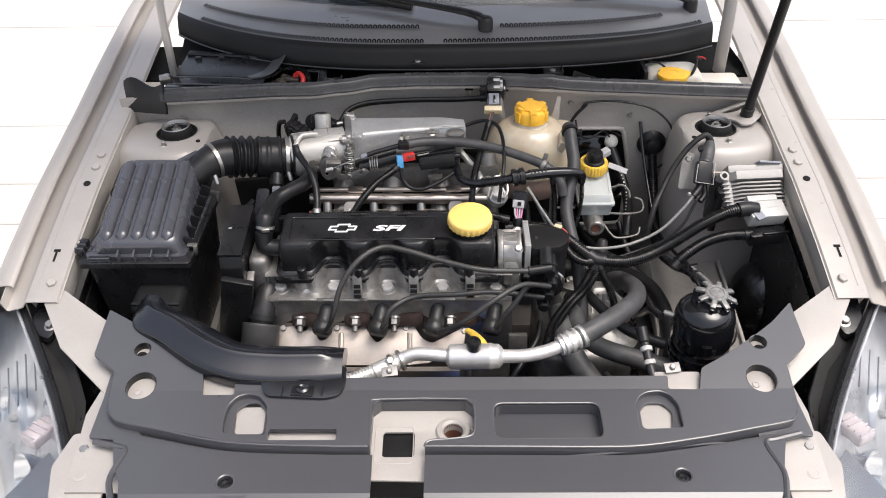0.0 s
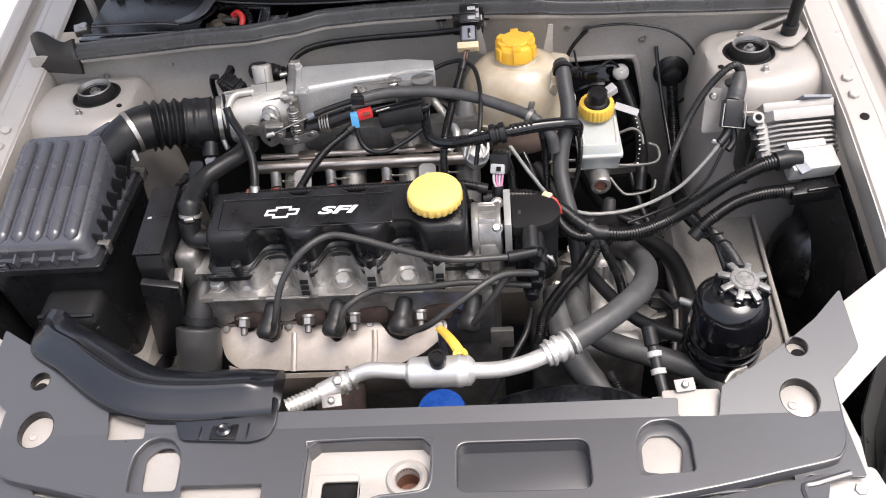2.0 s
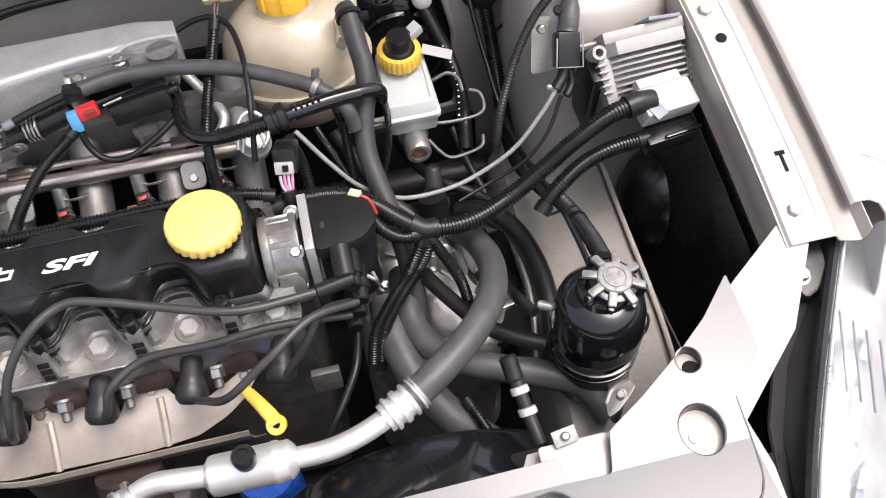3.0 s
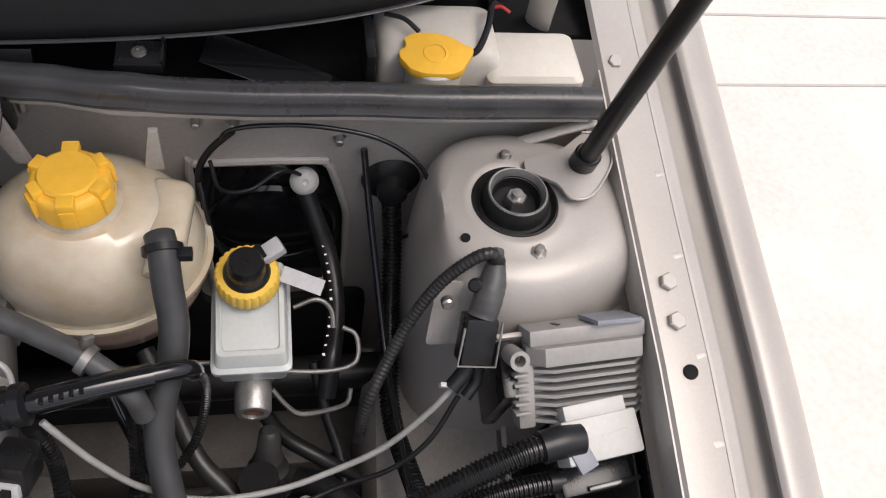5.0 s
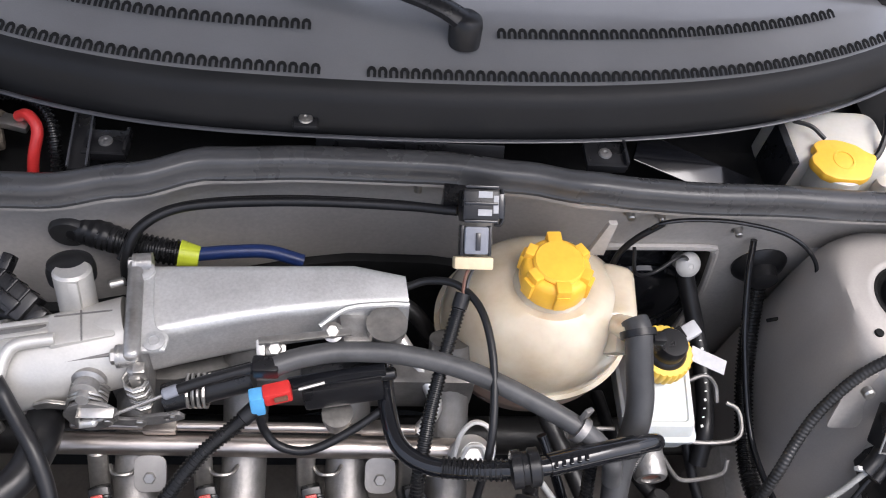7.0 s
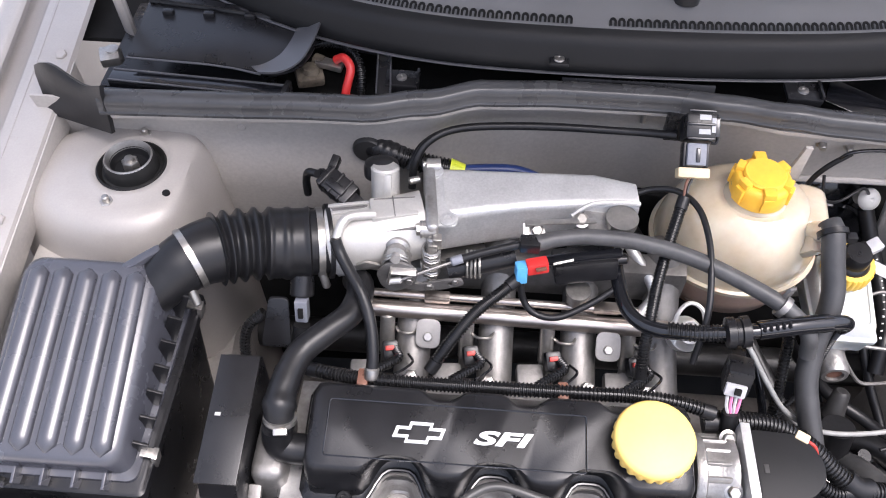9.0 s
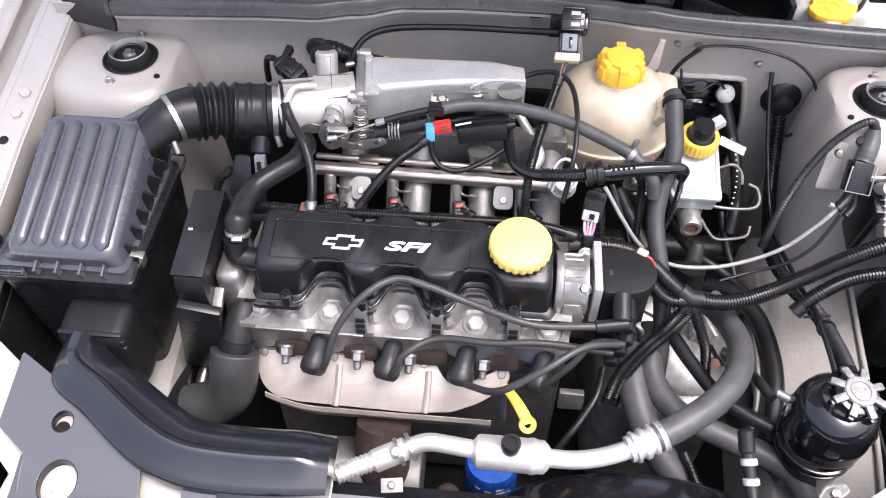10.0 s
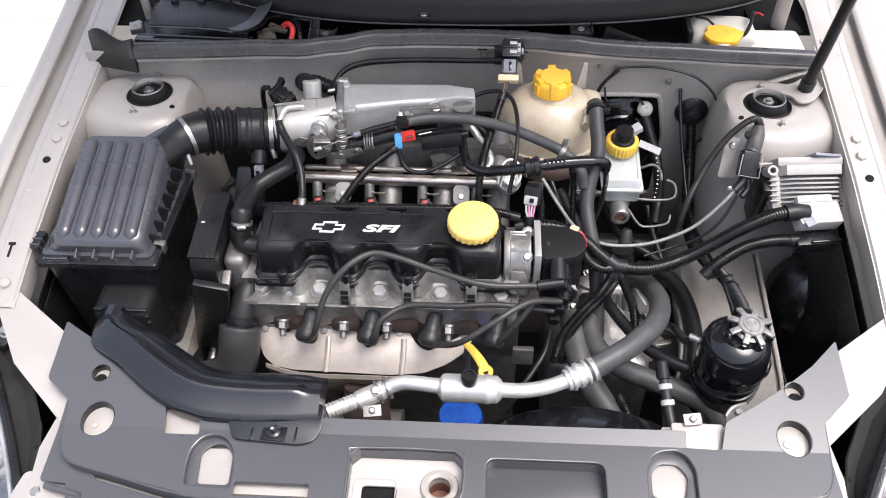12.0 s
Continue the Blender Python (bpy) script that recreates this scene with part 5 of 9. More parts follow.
        bm = tube(B(), [a, a.lerp(b, 0.5), b], 0.0118, 18, 8, widen=lambda t: 1.0 + 0.14 * math.exp(-((t - 0.12) / 0.06) ** 2) + 0.38 / (1 + math.exp(-(t - 0.74) * 18)))
        lathe(bm, [(0.0163, 0), (0.0160, 0.004), (0.012, 0.009), (0, 0.011)], along(b, b + (b - a)), 18)
        part("plug_boot", bm, BOOT, engine, "black rubber spark plug boot")
    # distributor at the end of the head
    d = thing("distributor", (0.176, 1.03, 0.70), "black distributor cap with a row of lead terminals", "distributor")
    part("bright_plate", box(B(), (0.009, 0.072, 0.062), mx(0.1425, 1.034, 0.787), 0.0012), ALLOY, d, "pale aluminium spacer plate")
    o = [(0.148, 1.001), (0.176, 1.001), (0.196, 1.007), (0.209, 1.022), (0.211, 1.038), (0.204, 1.055), (0.19, 1.066), (0.148, 1.068)]
    part("cap", plate([fillet(o, 0.006)], 0.016, 0.002, lambda u, v, w: Vector((u, v, w + 0.8025))), BAND, d)
    o2 = [(0.150 + (x - 0.148) * 0.93, 1.034 + (y - 1.034) * 0.92) for x, y in o]
    part("body", plate([fillet(o2, 0.006)], 0.085, 0.002, lambda u, v, w: Vector((u, v, w + 0.752))), BLACK_PLASTIC, d)
    part("mark", box(B(), (0.004, 0.008, 0.0008), mx(0.158, 1.03, 0.8108), 0), WIRE_GREY, d)
    for i, (x, z) in enumerate(((0.176, 0.791), (0.180, 0.766), (0.176, 0.744), (0.170, 0.722))):
        bm = cyl(B(), (x, 1.005, z), (x, 0.978, z - 0.002), 0.0115, 18)
        cyl(bm, (x, 0.982, z - 0.002), (x - 0.001, 0.966, z - 0.004), 0.0088, 16)
        part("terminal", bm, RUBBER, d)
    part("lead_boot", cyl(cyl(B(), (0.170, 1.004, 0.806), (0.170, 0.972, 0.796), 0.0105), (0.178, 0.972, 0.7945), (0.140, 0.966, 0.7925), 0.0072), RUBBER, d)
    part("clip_wire", tube(B(), [(0.196, 1.0, 0.76), (0.20, 0.99, 0.752), (0.198, 0.985, 0.765), (0.19, 0.988, 0.772)], 0.0022, 8, 6), ZINC, d)
    plug = part("plug", box(B(), (0.012, 0.009, 0.008), mx(0.1955, 1.063, 0.808, 0, 0, -30), 0.001), CREAM, d, "small cream plug")
    part("lead", tube(B(), [(0.201, 1.060, 0.808), (0.207, 1.057, 0.805), (0.211, 1.053, 0.797), (0.213, 1.050, 0.788)], 0.0018, 8, 5), DARK_RED, plug, "short red lead")
    # ignition leads
    leads = [[(-0.184, 0.944, 0.690), (-0.172, 0.934, 0.706), (-0.160, 0.925, 0.74), (-0.145, 0.945, 0.785), (-0.118, 0.968, 0.815), (-0.084, 0.990, 0.8225), (-0.045, 0.985, 0.819), (0.0, 0.973, 0.811), (0.07, 0.955, 0.804), (0.145, 0.966, 0.793)],
             [(-0.095, 0.944, 0.690), (-0.083, 0.940, 0.709), (-0.072, 0.950, 0.732), (-0.035, 0.968, 0.742), (0.03, 0.962, 0.751), (0.09, 0.966, 0.752), (0.168, 0.968, 0.74)],
             [(-0.006, 0.944, 0.690), (0.010, 0.930, 0.704), (0.040, 0.905, 0.742), (0.085, 0.915, 0.775), (0.13, 0.945, 0.782), (0.176, 0.966, 0.763)],
             [(0.086, 0.944, 0.690), (0.096, 0.940, 0.709), (0.120, 0.945, 0.745), (0.142, 0.960, 0.768), (0.170, 0.966, 0.765)]]
    for p in leads:
        hose("ignition_lead", p, 0.0043, WIRE_GREY, "grey rubber ignition lead running to a spark plug boot", "ignition lead", "ignition leads", seg=10)


build_engine()


def build_timing_cover():
    t = thing("timing_cover", (-0.318, 1.03, 0.60), "black plastic timing belt cover beside the engine", "timing cover")
    rows = [[(-0.336, 0.972, 0.795), (-0.336, 0.978, 0.814), (-0.336, 1.092, 0.832), (-0.336, 1.10, 0.825), (-0.336, 1.10, 0.60), (-0.336, 0.985, 0.60)]]
    rows.append([(-0.301, y, z + 0.001) for _, y, z in rows[0]])
    bm = loft(B(), rows, True, True)
    bmesh.ops.bevel(bm, geom=bm.edges[:], offset=0.003, segments=2, profile=0.6, affect="EDGES")
    part("cover", bm, BLACK_PLASTIC, t)
    part("lip", box(B(), (0.037, 0.118, 0.004), mx(-0.3185, 1.034, 0.8265, 8.5, 0, 0), 0.001), BLACK_PLASTIC, t)
    part("white_mark", box(B(), (0.005, 0.003, 0.001), mx(-0.328, 1.036, 0.829, 9, 0, 0), 0), WHITE, t)
    part("white_mark", box(B(), (0.004, 0.001, 0.003), mx(-0.318, 0.968, 0.765), 0), WHITE, t)
    part("front_web", box(B(), (0.05, 0.012, 0.17), mx(-0.325, 0.972, 0.70, 8, 12, 0), 0.003), BLACK_PLASTIC, t)
    # coolant hose below it
    h = thing("coolant_elbow", (-0.287, 0.945, 0.55), "dark grey coolant hose with a blunt rubber end below the head", "hose")
    part("hose", tube(B(), [(-0.283, 0.962, 0.694), (-0.2835, 0.959, 0.690), (-0.285, 0.951, 0.676), (-0.288, 0.944, 0.655), (-0.296, 0.938, 0.632), (-0.318, 0.932, 0.612), (-0.350, 0.928, 0.600)], 0.0300, 28, 8, widen=lambda q: 0.72 + 0.28 * min(1.0, q / 0.07) ** 0.6), HOSE_GREY, h)
    part("neck", tube(B(), [(-0.284, 0.956, 0.684), (-0.281, 0.968, 0.704), (-0.277, 0.985, 0.722), (-0.272, 1.005, 0.735)], 0.0185, 20, 6), BOOT, h, "narrower rubber neck")
    part("clamp", tube(B(), [(-0.282, 0.964, 0.699), (-0.2805, 0.970, 0.706)], 0.0225, 24, 3), RUBBER, h)
    part("scuff", box(B(), (0.002, 0.001, 0.014), mx(-0.281, 0.9195, 0.668, -28, 30, 0), 0), WHITE, h)


build_timing_cover()


# ---- intake side ----
def build_intake():
    m = thing("intake_manifold", (-0.05, 1.25, 0.74), "cast aluminium intake plenum with throttle body", "intake manifold")
    # plenum: a rounded box that narrows to its far end
    rows = []
    n = 20
    for i in range(n + 1):
        t = i / n
        x = -0.150 + 0.200 * t
        yb = 1.288 + 0.010 * t - 0.010 * max(0, t - 0.8) / 0.2
        yf = 1.222 + 0.034 * t + 0.006 * math.sin(t * 3.1)
        zt = 0.898 - 0.004 * t
        zb = 0.842 + 0.006 * t
        sec = fillet([(yf, zb), (yb, zb), (yb, zt), (yf + 0.004, zt - 0.004)], 0.008, 4)
        rows.append([(x + (y - 1.25) * -0.12, y, z) for y, z in sec])
    plenum = part("plenum", loft(B(), rows, True, True), ALLOY, m)
    bm = box(B(), (0.012, 0.088, 0.072), mx(-0.156, 1.247, 0.868, 0, 0, 7), 0.006, 3)
    for y, z in ((1.286, 0.898), (1.209, 0.893), (1.286, 0.838), (1.209, 0.838)):
        lathe(bm, [(0, 0), (0.0085, 0), (0.0085, 0.014), (0, 0.014)], mx(-0.163, y, z, 0, 90, 7), 16)
    flange = part("flange", bm, CAST, m)
    for y, z in ((1.286, 0.898), (1.209, 0.893)):
        shared("bolt", BOLT, mx(-0.1635, y, z, 0, -90, 7) @ Matrix.Diagonal((0.9, 0.9, 0.9, 1)), flange)
    part("square_nut", box(B(), (0.008, 0.010, 0.014), mx(-0.150, 1.200, 0.878), 0.001), ZINC, m)
    pad = [(-0.163, 1.287), (-0.151, 1.289), (-0.146, 1.276), (-0.1415, 1.242), (-0.138, 1.231), (-0.1275, 1.224), (-0.1285, 1.212), (-0.152, 1.211)]
    part("cast_pad", plate([fillet(pad, 0.003, 3)], 0.005, 0.0015, lambda u, v, w: Vector((u, v, w + 0.897 + 0.0003 * (v - 1.25) - 0.12 * max(0, 1.228 - v)))), ALLOY, plenum)
    for x, y, z in ((-0.1535, 1.279, 0.8985), (-0.1375, 1.219, 0.8965)):
        part("pad_boss", lathe(B(), [(0.0082, 0), (0.0078, 0.003), (0.004, 0.0036), (0.0035, 0.0026), (0, 0.0026)], mx(x, y, z), 20), ALLOY, plenum)
    rib = [(-0.02, 1.236, 0.8945), (0.0, 1.252, 0.8955), (0.03, 1.257, 0.895), (0.048, 1.259, 0.892)]
    part("cast_rib", tube(B(), rib, 0.0024, 8, 5), ALLOY, plenum)
    part("cast_web", box(B(), (0.05, 0.028, 0.035), mx(0.016, 1.246, 0.862, 0, 12, 10), 0.006), CAST, plenum)
    # throttle body
    bm = tube(B(), [(-0.252, 1.216, 0.858), (-0.21, 1.224, 0.863), (-0.16, 1.238, 0.868)], 0.0335, 32, 5)
    tb = part("throttle_body", bm, THROTTLE, m, "cast aluminium throttle body")
    o = [(-0.215, 1.239), (-0.170, 1.246), (-0.165, 1.223), (-0.209, 1.213)]
    block = part("throttle_block", plate([fillet(o, 0.002, 2)], 0.014, 0.0015, lambda u, v, w: Vector((u, v, w + 0.8925))), THROTTLE, tb)
    part("block_groove", box(B(), (0.0012, 0.026, 0.0008), mx(-0.190, 1.2305, 0.8996, 0, 0, 12), 0), CAST_DARK, block)
    part("block_groove", box(B(), (0.040, 0.0012, 0.0008), mx(-0.1905, 1.2405, 0.8996, 0, 0, 9), 0), CAST_DARK, block)
    for dy in (0.0, 0.0095):
        part("throttle_ridge", box(B(), (0.042, 0.0042, 0.008), mx(-0.2335, 1.2245 + dy, 0.8915, 0, -3, 9), 0.0015), THROTTLE, tb)
    part("ridge_gap", box(B(), (0.036, 0.004, 0.003), mx(-0.2335, 1.2292, 0.8925, 0, -3, 9), 0.0006), CAST_DARK, tb)
    part("side_ridge", box(B(), (0.046, 0.004, 0.006), mx(-0.186, 1.2095, 0.888, 0, -3, 10), 0.0015), CAST_DARK, tb)
    part("vacuum_stub", tube(B(), [(-0.206, 1.219, 0.8995), (-0.229, 1.214, 0.900), (-0.237, 1.206, 0.897), (-0.2405, 1.193, 0.890)], 0.0047, 12, 6), THROTTLE, tb)
    post = part("idle_post", cyl(B(), (-0.202, 1.255, 0.868), (-0.2025, 1.271, 0.912), 0.0140, 24, 0.002), THROTTLE, tb)
    part("post_rib", box(B(), (0.0075, 0.008, 0.042), mx(-0.1985, 1.2525, 0.894, -20, 0, 0), 0.0015), THROTTLE, post)
    part("post_cap", lathe(B(), [(0.0175, -0.006), (0.0180, 0.002), (0.0165, 0.008), (0.009, 0.012), (0, 0.0125)], along((-0.2075, 1.279, 0.898), (-0.2075, 1.286, 0.918)), 26), RUBBER, post, "black rubber cap")
    part("post_screw", cyl(B(), (-0.180, 1.270, 0.893), (-0.168, 1.274, 0.893), 0.0038, 12), ZINC, tb)
    # throttle shaft, levers and return springs below it
    part("shaft_boss", lathe(B(), [(0.0125, 0), (0.0125, 0.010), (0.0095, 0.012), (0.0095, 0.020), (0.005, 0.021), (0.0045, 0.027), (0, 0.027)], mx(-0.184, 1.206, 0.872, 72, 0, 0), 26), CAST, tb)
    coil = [(-0.184 + 0.0132 * math.cos(k * math.pi / 5), 1.196 - 0.00030 * k, 0.868 + 0.0132 * math.sin(k * math.pi / 5)) for k in range(46)]
    part("spring", tube(B(), coil, 0.0013, 6, 1), ZINC, tb)
    lever = [(-0.203, 0.858), (-0.194, 0.873), (-0.180, 0.8775), (-0.168, 0.872), (-0.162, 0.860), (-0.166, 0.846), (-0.179, 0.834), (-0.190, 0.830), (-0.199, 0.840)]
    quad = part("lever_plate", plate([fillet(lever, 0.004, 3), circle(-0.190, 0.843, 0.003, 12)], 0.003, 0.0006, lambda u, v, w: Vector((u, 1.181 + w, v))), CAST_DARK, tb, "dull steel throttle quadrant")
    part("lever_fold", box(B(), (0.024, 0.008, 0.0022), mx(-0.176, 1.177, 0.868, 18, 0, 0), 0.0006), ZINC, quad)
    part("lever_fold", box(B(), (0.0022, 0.010, 0.018), mx(-0.1895, 1.1765, 0.862, 0, 10, 0), 0.0006), ZINC, quad)
    part("cable_nipple", cyl(B(), (-0.192, 1.175, 0.853), (-0.178, 1.175, 0.857), 0.0036, 12), BRIGHT, quad)
    bolt(quad, (-0.171, 1.178, 0.852), (85, 0, 0), 0.6)
    arm = [(-0.224, 0.862), (-0.212, 0.868), (-0.198, 0.864), (-0.200, 0.856), (-0.214, 0.858), (-0.223, 0.855)]
    part("stop_arm", plate([fillet(arm, 0.003, 3)], 0.003, 0.0006, lambda u, v, w: Vector((u, 1.186 + w, v))), ZINC, tb)
    part("side_pillar", box(B(), (0.013, 0.014, 0.034), mx(-0.233, 1.199, 0.842, 8, 0, 0), 0.003), THROTTLE, tb)
    part("stop_screw", cyl(B(), (-0.163, 1.207, 0.892), (-0.149, 1.211, 0.893), 0.0034, 12), ZINC, tb)
    coil = [(-0.1515 + 0.0082 * math.cos(k * math.pi / 4), 1.199 + 0.0082 * math.sin(k * math.pi / 4), 0.880 - 0.00052 * k) for k in range(80)]
    part("spring", tube(B(), coil, 0.0012, 6, 1), ZINC, tb)
    part("spring_rod", cyl(B(), (-0.1515, 1.199, 0.825), (-0.1515, 1.202, 0.890), 0.0042, 12), CAST, tb)
    part("square_post", box(B(), (0.0085, 0.0085, 0.017), mx(-0.146, 1.201, 0.886, 8, 0, 6), 0.0012), ZINC, tb)
    low = [(-0.178, 0.842), (-0.160, 0.838), (-0.140, 0.846), (-0.122, 0.850), (-0.118, 0.842), (-0.138, 0.832), (-0.160, 0.828), (-0.176, 0.830)]
    rest = part("lower_lever", plate([fillet(low, 0.003, 3), circle(-0.132, 0.8415, 0.0025, 12)], 0.003, 0.0006, lambda u, v, w: Vector((u, 1.186 + w, v))), CAST_DARK, tb)
    bolt(rest, (-0.152, 1.1845, 0.836), (88, 0, 0), 0.65)
    bolt(rest, (-0.127, 1.1845, 0.846), (88, 0, 0), 0.45)
    coil = [(-0.118 + 0.0005 * k, 1.203 + 0.013 * math.cos(k * math.pi / 4), 0.852 + 0.013 * math.sin(k * math.pi / 4)) for k in range(34)]
    part("spring", tube(B(), coil, 0.0014, 6, 1), ZINC, tb)
    part("throttle_flange", tube(B(), [(-0.250, 1.2167, 0.858), (-0.243, 1.218, 0.859)], 0.0362, 32, 3), ALLOY, tb)
    part("throttle_cable", tube(B(), [(-0.184, 1.174, 0.855), (-0.16, 1.181, 0.862), (-0.115, 1.196, 0.872), (-0.072, 1.205, 0.880)], 0.0014, 8, 5), CAST, tb)
    part("cable_sleeve", tube(B(), [(-0.128, 1.192, 0.870), (-0.10, 1.200, 0.876), (-0.060, 1.209, 0.883)], 0.0042, 10, 5), RUBBER, tb)
    part("cable_end", cyl(B(), (-0.132, 1.191, 0.869), (-0.120, 1.1945, 0.872), 0.0045), SLATE, tb)
    part("actuator", tube(B(), [(-0.135, 1.200, 0.845), (-0.10, 1.207, 0.852), (-0.07, 1.213, 0.858)], 0.0115, 16, 4), BLACK_PLASTIC, tb)
    S = mx(-0.250, 1.264, 0.884, 18, 14, -34) @ Matrix.Diagonal((0.84, 0.84, 0.84, 1))
    plug = part("sensor", box(B(), (0.046, 0.028, 0.026), S, 0.003), BLACK_PLASTIC, tb, "black connector on the throttle body")
    part("sensor_neck", box(B(), (0.016, 0.020, 0.022), S @ mx(0.028, -0.002, -0.004), 0.003), BLACK_PLASTIC, plug)
    for k in range(3):
        part("sensor_rib", box(B(), (0.003, 0.030, 0.028), S @ mx(-0.016 + 0.014 * k, 0, 0.0015), 0.001), BLACK_PLASTIC, plug)
    part("sensor_latch", box(B(), (0.026, 0.010, 0.006), S @ mx(0.002, -0.004, 0.0155), 0.0015), BLACK_PLASTIC, plug)
    part("sensor_clip", box(B(), (0.010, 0.020, 0.016), S @ mx(-0.022, 0.018, 0.004, 0, 0, 20), 0.002), BLACK_PLASTIC, plug)
    part("sensor_lead", tube(B(), [(-0.264, 1.277, 0.886), (-0.270, 1.284, 0.883), (-0.272, 1.290, 0.872), (-0.268, 1.294, 0.85)], 0.0048, 8, 5), RUBBER, tb)
    # bracket over the plenum
    bm = box(B(), (0.068, 0.006, 0.0025), mx(-0.030, 1.226, 0.897, 0, 2, 9), 0.0006)
    box(bm, (0.006, 0.028, 0.0025), mx(-0.062, 1.213, 0.886, 35, 0, 5), 0.0006)
    br = part("bracket", bm, ZINC, m, "bent zinc plated bracket")
    bolt(br, (-0.052, 1.219, 0.890), (25, 0, 0), 0.8)
    bolt(br, (-0.010, 1.231, 0.8965), (20, 0, 0), 0.8)
    part("cable_holder", box(B(), (0.020, 0.014, 0.014), mx(-0.058, 1.207, 0.884), 0.003), BLACK_PLASTIC, m)
    part("pipe_union", lathe(lathe(B(), [(0.0085, -0.012), (0.0085, 0.004), (0.0075, 0.006), (0.0125, 0.006), (0.0125, 0.018), (0.010, 0.020), (0.010, 0.03)], mx(0.031, 1.244, 0.858), 6), [(0.0155, 0.020), (0.016, 0.03), (0, 0.03)], mx(0.031, 1.244, 0.858), 18), ZINC, m)
    # runners to the head
    for x in (-0.168, -0.082, 0.004, 0.088):
        part("runner", tube(B(), [(x - 0.0, 1.262, 0.835), (x, 1.235, 0.795), (x, 1.19, 0.760), (x, 1.145, 0.742), (x, 1.10, 0.735)], 0.0185, 18, 6), CAST_DARK, m)
    part("web", box(B(), (0.30, 0.03, 0.05), mx(-0.04, 1.24, 0.80), 0.01), CAST_DARK, m)
    part("end_pipe", tube(B(), [(0.035, 1.275, 0.84), (0.055, 1.25, 0.825), (0.075, 1.215, 0.81), (0.062, 1.195, 0.795)], 0.006, 10, 6), BRIGHT, m)
    # fuel rail
    f = thing("fuel_rail", (-0.06, 1.186, 0.77), "brushed steel fuel rail with four injectors", "fuel rail")
    part("tube", cyl(B(), (-0.226, 1.188, 0.789), (0.094, 1.183, 0.789), 0.0092, 20), PIPE_STEEL, f)
    part("upper_line", cyl(B(), (-0.215, 1.199, 0.800), (0.06, 1.195, 0.801), 0.0042, 12), PIPE_STEEL, f)
    for x in (-0.140, 0.032):
        part("bracket_top", box(B(), (0.026, 0.012, 0.008), mx(x - 0.005, 1.196, 0.802), 0.002), PIPE_STEEL, f)
    for x, y, z in ((-0.152, 1.166, 0.778), (0.031, 1.164, 0.779)):
        ear = part("ear", plate([fillet([(-0.0125, -0.015), (0.0125, -0.015), (0.0125, 0.016), (-0.0125, 0.016)], 0.009)], 0.003, 0.0006, lambda u, v, w, X=x, Y=y, Z=z: Vector((X + u, Y + v * 0.75 - w * 0.5, Z + v * 0.6 + w))), UNIT_ALLOY, f)
        bolt(ear, (x, y - 0.003, z), (38, 0, 0), 0.75)
    for i, x in enumerate((-0.195, -0.113, -0.030, 0.053)):
        bm = cyl(B(), (x, 1.184, 0.784), (x, 1.160, 0.748), 0.0078, 16)
        cyl(bm, (x, 1.170, 0.762), (x, 1.150, 0.732), 0.0065, 14)
        inj = part("injector", bm, ZINC, f)
        part("injector_plug", box(B(), (0.016, 0.020, 0.018), mx(x + 0.006, 1.150, 0.768, 30, 0, 12), 0.003), BLACK_PLASTIC, f)
        part("red_lock", box(B(), (0.009, 0.005, 0.0045), mx(x + 0.006, 1.146, 0.779, 30, 0, 12), 0.001), DARK_RED, inj)
        part("injector_lead", tube(B(), [(x + 0.012, 1.147, 0.775), (x + 0.016, 1.132, 0.784), (x + 0.002, 1.118, 0.790), (x - 0.012, 1.105, 0.795)], 0.0042, 8, 6, rib=0.0006, pitch=0.0036), LOOM, f)
    reg = lathe(B(), [(0, -0.012), (0.015, -0.012), (0.0165, -0.008), (0.0165, 0.0), (0.018, 0.002), (0.018, 0.005), (0.0155, 0.007), (0.012, 0.014), (0.006, 0.016), (0, 0.016)], mx(0.103, 1.172, 0.800, 22, 10, 0), 26)
    rg = part("regulator", reg, BRIGHT, f, "bright pressure regulator with a wire clip")
    part("wire_clip", tube(B(), [(0.086, 1.16, 0.808), (0.092, 1.178, 0.828), (0.104, 1.188, 0.832), (0.117, 1.184, 0.826), (0.120, 1.17, 0.812), (0.112, 1.156, 0.806)], 0.0022, 8, 6), BRIGHT, rg)
    part("wire_clip", tube(B(), [(0.090, 1.156, 0.806), (0.098, 1.17, 0.822), (0.110, 1.172, 0.820), (0.115, 1.158, 0.806)], 0.0018, 8, 6), BRIGHT, rg)
    # studs and odd castings between the rail and the cover
    for x in (-0.166, -0.088, 0.012, 0.072):
        part("manifold_nut", shared_nut(x), ZINC, engine)


def shared_nut(x):
    bm = lathe(B(), [(0.0075, 0), (0.0075, 0.010), (0.006, 0.012), (0.004, 0.012)], mx(x, 1.128, 0.752, 20, 0, 0), 6)
    return lathe(bm, [(0.004, 0.008), (0.004, 0.022), (0, 0.023)], mx(x, 1.128, 0.752, 20, 0, 0), 10)


build_intake()


